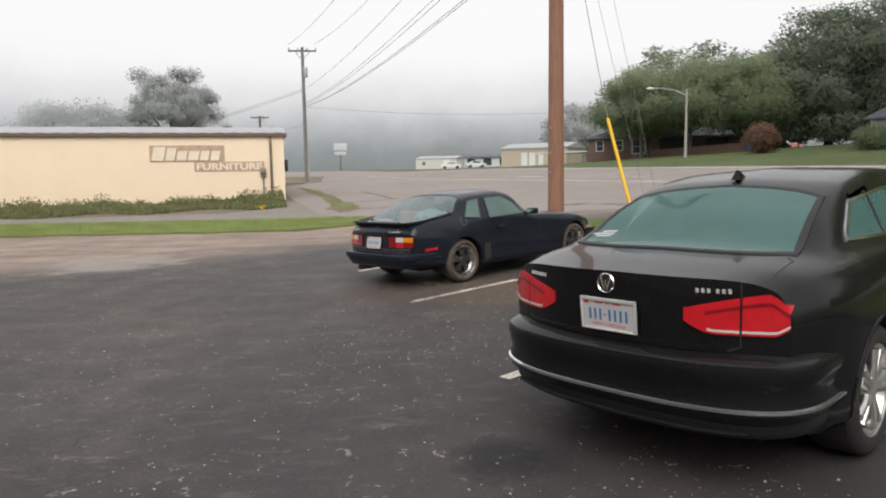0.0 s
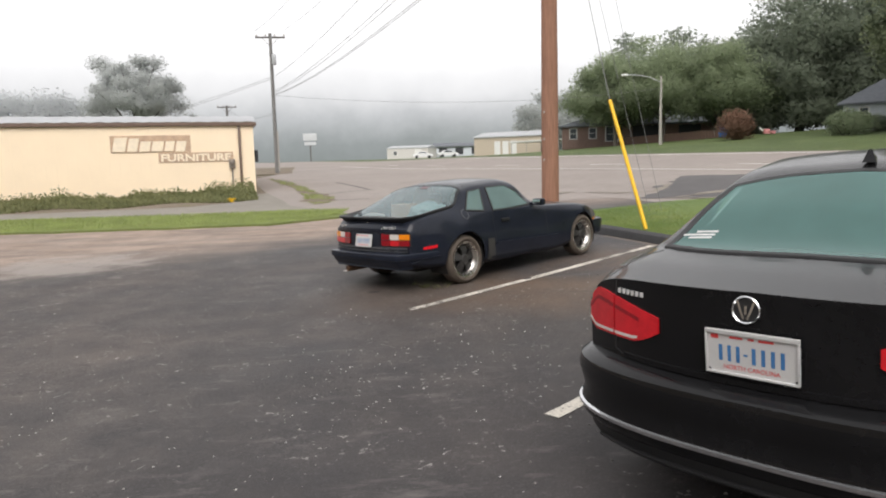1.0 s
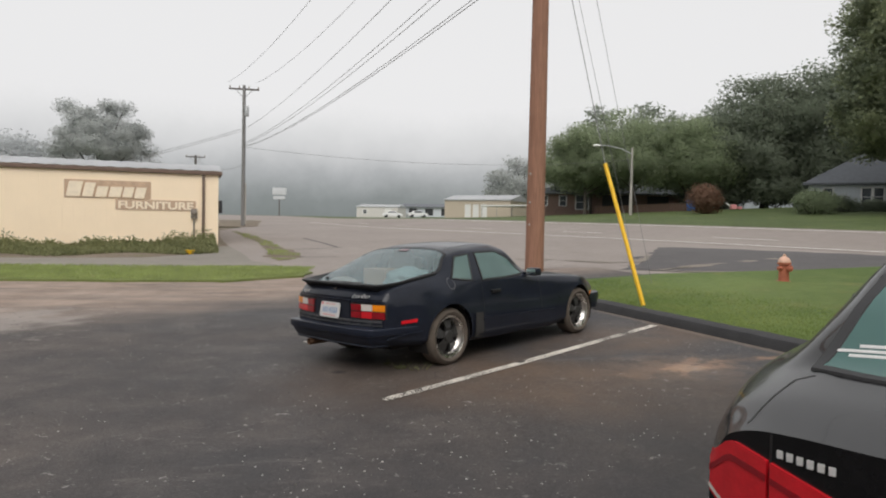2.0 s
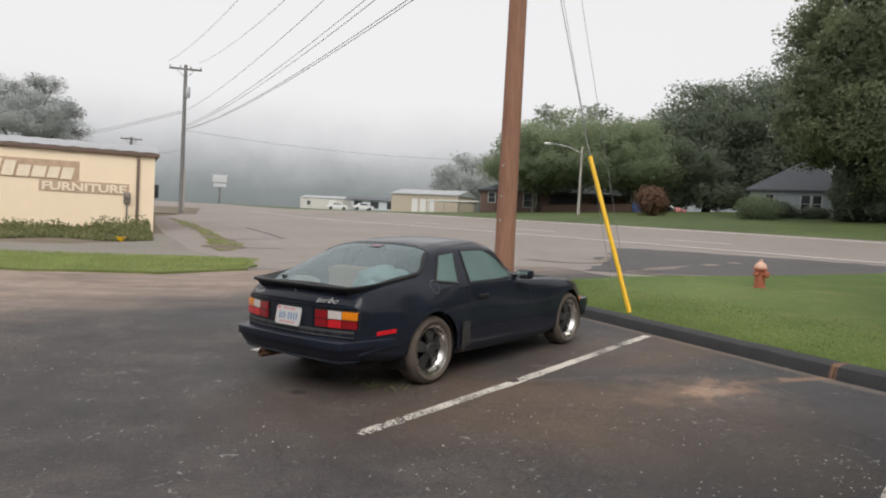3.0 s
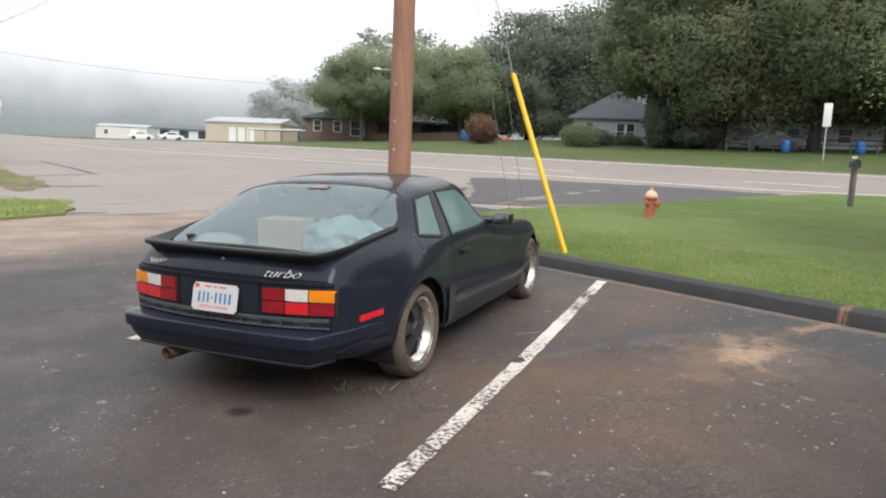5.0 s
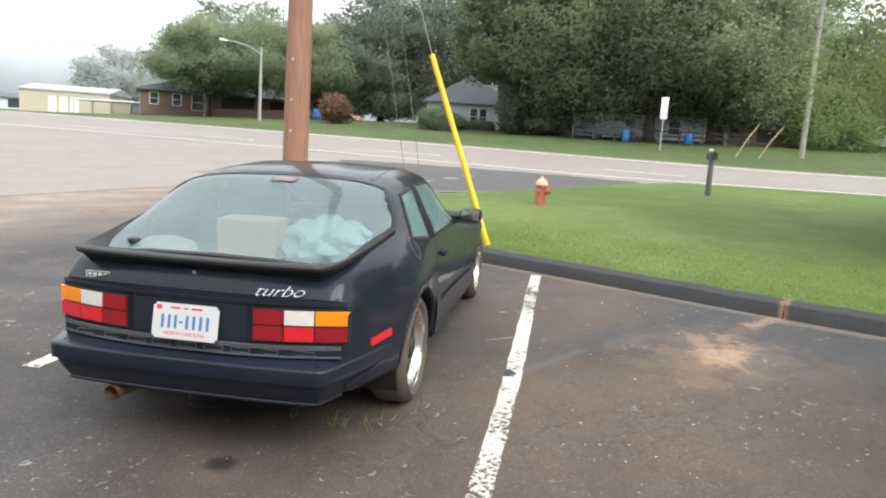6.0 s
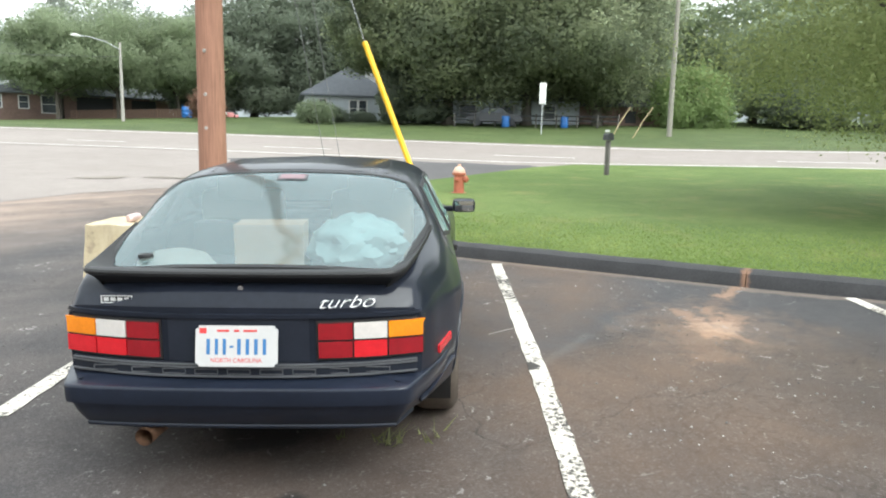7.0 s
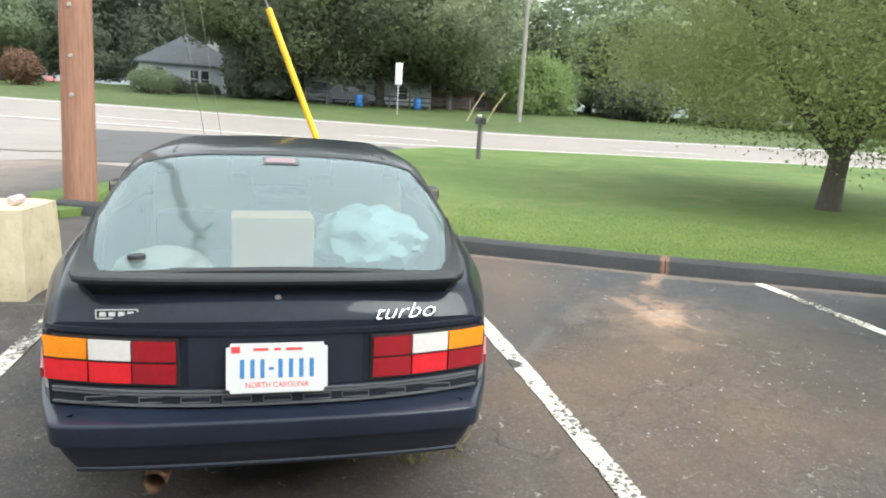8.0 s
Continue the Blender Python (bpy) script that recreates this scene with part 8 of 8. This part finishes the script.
def make_barrier():
    m, nt, b = shader("chipped_yellow_paint_on_concrete", 0.8, 0, 0.3)
    chip = noise_tex(nt, 5, 8, 0.7)
    drip = noise_tex(nt, 9, 5, 0.7, stretch=(1, 1, 0.15))
    c = ramp(nt, chip, [(0.36, (0.34, 0.28, 0.2)), (0.43, (0.49, 0.41, 0.27)), (0.7, (0.58, 0.505, 0.36))])
    c = mix(nt, ramp(nt, drip, [(0.55, grey(0)), (0.7, grey(0.6))]), c, (0.4, 0.32, 0.22))
    nt.links.new(c, b.inputs["Base Color"])
    bump(nt, b, chip, 0.6, 0.02)
    return m


M_BARRIER = make_barrier()
barrier()


def drink_can(x, y, z):
    bm = bmesh.new()
    lathe(bm, [(0, 0), (0.024, 0), (0.032, 0.01), (0.033, 0.02), (0.033, 0.1), (0.027, 0.118), (0.025, 0.12), (0.023, 0.115), (0, 0.115)], 18)
    ob = obj("drink_can", bm, M_CAN, True, None, "crushed pale pink drink can lying on the concrete block", "can")
    ob.matrix_world = pose(x, y, z, 0, 84, 25)


M_CAN = plain("faded_pink_can", (0.62, 0.47, 0.45), 0.4, metal=0.3, vary=0.2, scale=20)
drink_can(-0.06, 12.48, land(0.0, 12.62) + 0.632)


def blades(name, count, test, bounds, h0, h1, seed, material, label, lift):
    """Single grass blades over a stretch of ground."""
    rng = np.random.default_rng(seed)
    x = rng.uniform(bounds[0], bounds[1], count)
    y = rng.uniform(bounds[2], bounds[3], count)
    keep = np.array([test(a, b) for a, b in zip(x, y)])
    x, y = x[keep], y[keep]
    n = len(x)
    z = np.array([land(a, b) for a, b in zip(x, y)]) + lift
    h = h0 + (h1 - h0) * rng.random(n)
    a = rng.random(n) * 6.283
    w = 0.004 + 0.004 * rng.random(n)
    d = rng.normal(size=(n, 2)) * 0.03
    v = np.stack([np.column_stack([x - np.cos(a) * w, y - np.sin(a) * w, z]), np.column_stack([x + np.cos(a) * w, y + np.sin(a) * w, z]), np.column_stack([x + d[:, 0], y + d[:, 1], z + h])], axis=1).reshape(-1, 3)
    raw(name, v, np.arange(n * 3).reshape(-1, 3), material, kind="stuff", label=label, category="grass")


def kerb_x(y):
    return np.interp(y, [-2, 7.3, 12.75, 14.9], [8.0, 4.72, 2.95, 2.2]) + 0.13


def thin_out(a, b, x0, x1):
    """Whether a blade stands here: all before x0, none past x1."""
    return (math.sin(a * 12.9898 + b * 78.233) * 43758.5453) % 1.0 < 1 - (a - x0) / (x1 - x0)


blades("grass_blades", 230000, lambda a, b: a > kerb_x(b) and b < 15.7 + 0.75 * (a - 2.4) and b < 18.0 + 0.1 * (a - 6) and thin_out(a - kerb_x(b), b, 0.2, 3.2), (2.2, 9.5, 3.5, 17.0), 0.01, 0.036, 8, M_BLADE, "short mown grass blades of the lawn", 0.085)
blades("verge_blades", 40000, lambda a, b: b > (18.15 if a < -4.3 else 18.2 + (a + 4.3)) and b < 22.4 and a < -2.9, (-16, -2.7, 18.1, 22.6), 0.03, 0.09, 9, M_BLADE_DRY, "tufted verge grass beside the lot", 0.045)


STREET_STRIP = [(-4.3, 24.7), (-3.8, 26.0), (-4.6, 29.4), (-5.3, 30.6), (-6.6, 34.8), (-8.4, 40.0), (-11.6, 47.4), (-8.8, 39.0), (-7.3, 35.2), (-6.3, 31.4), (-5.5, 28.6), (-5.1, 26.2)]
blades("strip_blades", 60000, lambda a, b: in_poly(a, b, STREET_STRIP) and noise.noise(Vector((a, b, 0)) * 0.9) > -0.02, (-11.8, -3.6, 24.5, 47.6), 0.04, 0.13, 10, M_BLADE_DRY, "thin tufts of grass between path and street", 0.0)


def tufts(places, label):
    rng = np.random.default_rng(21)
    vs = []
    for (x, y, r, k) in places:
        for _ in range(k):
            a, q = rng.random() * 6.283, r * rng.random() ** 0.7
            px, py = x + q * math.cos(a), y + q * math.sin(a)
            z = land(px, py)
            h = 0.02 + 0.06 * rng.random()
            b = rng.random() * 6.283
            w = 0.003 + 0.005 * rng.random()
            dx, dy = rng.normal(size=2) * 0.05
            vs += [(px - w * math.cos(b), py - w * math.sin(b), z), (px + w * math.cos(b), py + w * math.sin(b), z), (px + dx, py + dy, z + h)]
    raw("weed_tufts", vs, np.arange(len(vs)).reshape(-1, 3), M_LEAF_WEED, kind="stuff", label=label, category="weeds")


tufts([(-0.30, 9.02, 0.07, 34), (-0.12, 8.90, 0.10, 14), (-0.42, 9.2, 0.04, 8), (4.05, 9.12, 0.05, 14)], "small weeds growing through the asphalt under the coupe")


def gravel():
    """Loose pebbles on the lot."""
    rng = np.random.default_rng(4)
    n = 9000
    x, y = rng.uniform(-9, 4.2, n), rng.uniform(0.6, 14, n)
    keep = (np.sin(x * 1.7 + 2) * np.sin(y * 1.3) + rng.random(n) * 1.6 > 0.5) & (x < kerb_x(y) - 0.3)
    x, y = x[keep], y[keep]
    n = len(x)
    s = 0.003 + 0.011 * rng.random(n) ** 3
    scatter("gravel", x, y, s, rng, M_PEBBLE, "loose pale pebbles scattered over the asphalt")
    # drifts of larger pale chips where cars turn in
    cx, cy = rng.uniform(-3.0, 2.6, 60), rng.uniform(2.6, 8.2, 60)
    k = rng.integers(0, 60, 620)
    x, y = cx[k] + rng.normal(0, 0.16, 620), cy[k] + rng.normal(0, 0.2, 620)
    scatter("stone_chips", x, y, 0.004 + 0.009 * rng.random(620) ** 2, rng, M_CHIP, "pale stone chips lying in loose drifts on asphalt")


def scatter(name, x, y, s, rng, material, label):
    n = len(x)
    base = np.array([(1, 0, 0), (-0.5, 0.85, 0), (-0.5, -0.85, 0), (0.1, 0.1, 1.1)])
    faces = np.array([(0, 1, 3), (1, 2, 3), (2, 0, 3), (0, 2, 1)])
    a = rng.random(n) * 6.283
    c, sn = np.cos(a), np.sin(a)
    z = np.array([land(p, q) for p, q in zip(x, y)])
    v = np.empty((n, 4, 3))
    for k in range(4):
        bx, by, bz = base[k]
        v[:, k, 0] = x + s * (bx * c - by * sn)
        v[:, k, 1] = y + s * (bx * sn + by * c)
        v[:, k, 2] = z + s * bz * 0.7
    f = (np.arange(n)[:, None, None] * 4 + faces[None]).reshape(-1, 3)
    raw(name, v.reshape(-1, 3), f, material, kind="stuff", label=label, category="gravel")


def make_pebble(name, pale):
    m, nt, b = shader(name, 0.85, 0, 0.3)
    g = nt.nodes.new("ShaderNodeNewGeometry")
    nt.links.new(ramp(nt, g.outputs["Random Per Island"], [(0.0, (0.10 + pale, 0.095 + pale, 0.09 + pale)), (0.6, (0.2 + pale, 0.19 + pale, 0.18 + pale)), (1.0, (0.4 + pale, 0.38 + pale, 0.36 + pale))]), b.inputs["Base Color"])
    return m


M_PEBBLE = make_pebble("pebbles", 0.0)
M_CHIP = make_pebble("stone_chips", 0.17)
gravel()


# ---------------------------------------------------------------- pavement seams and small finds
for pts in ([(-8.7, 42.1), (-7.9, 41.7), (-7.0, 41.9)], [(-4.8, 30.1), (-3.9, 30.7), (-3.0, 31.4)], [(-4.2, 26.5), (-3.5, 26.3), (-2.7, 26.5)], [(-5.7, 38.8), (-4.9, 36.6), (-4.1, 34.4), (-3.2, 31.6)], [(-2.9, 19.95), (-2.2, 20.05), (-1.5, 20.25)]):
    dense = [Vector(a).lerp(Vector(b), k / 6) for a, b in zip(pts, pts[1:]) for k in range(6)] + [Vector(pts[-1])]
    strip_on_land("pavement_seam", [(q.x, q.y + 0.15 * noise.noise(Vector((q.x, q.y, 3)))) for q in dense], 0.17, M_APRON, "dark weedy seam in the pale pavement", "crack", 0.012)
def crust(points, width, seed, label):
    """Broken patches of pale crust along a line on the pavement."""
    rng = random.Random(seed)
    for (x0, y0), (x1, y1) in zip(points, points[1:]):
        a = math.atan2(y1 - y0, x1 - x0)
        n = max(1, int(math.hypot(x1 - x0, y1 - y0) / 0.7))
        for i in range(n):
            k = (i + rng.uniform(0.2, 0.8)) / n
            cx, cy = x0 + (x1 - x0) * k, y0 + (y1 - y0) * k
            rx, ry = rng.uniform(0.3, 0.75), width * rng.uniform(0.2, 0.65)
            ring = []
            for j in range(18):
                t = 2 * math.pi * j / 18
                q = 1 + rng.uniform(-0.45, 0.35)
                u, v = rx * math.cos(t) * q, ry * math.sin(t) * q
                ring.append((cx + u * math.cos(a) - v * math.sin(a), cy + u * math.sin(a) + v * math.cos(a)))
            sheet("pavement_crust", ring, M_CRUST, 0.022, 2.0, label=label, category="pavement")


M_CRUST = make_road("pale_broken_crust", (0.19, 0.165, 0.14), (0.30, 0.265, 0.225), False)
crust([(3.6, 24.3), (4.7, 23.9), (5.5, 23.0), (6.2, 22.6), (6.9, 22.9), (7.5, 24.1), (7.9, 25.0)], 0.4, 1, "pale broken edge beside the dark apron")
crust([(6.4, 20.0), (7.1, 20.4), (8.2, 21.3), (9.2, 22.0), (10.4, 22.5), (11.4, 23.1)], 0.45, 2, "pale broken crust across the dark apron")
crust([(6.3, 19.9), (7.2, 19.15), (8.6, 18.75)], 0.3, 3, "pale broken edge between apron and lawn")


def yellow_tub(x, y):
    z = land(x, y)
    bm = bmesh.new()
    lathe(bm, [(0, 0.0), (0.11, 0.0), (0.15, 0.13), (0.16, 0.13), (0.16, 0.145), (0.14, 0.145), (0.10, 0.015), (0, 0.015)], 20, Matrix.Translation((x, y, z)))
    obj("plastic_tub", bm, M_YELLOW, True, None, "bright yellow plastic tub lying in the weeds", "tub")


yellow_tub(-8.0, 27.3)
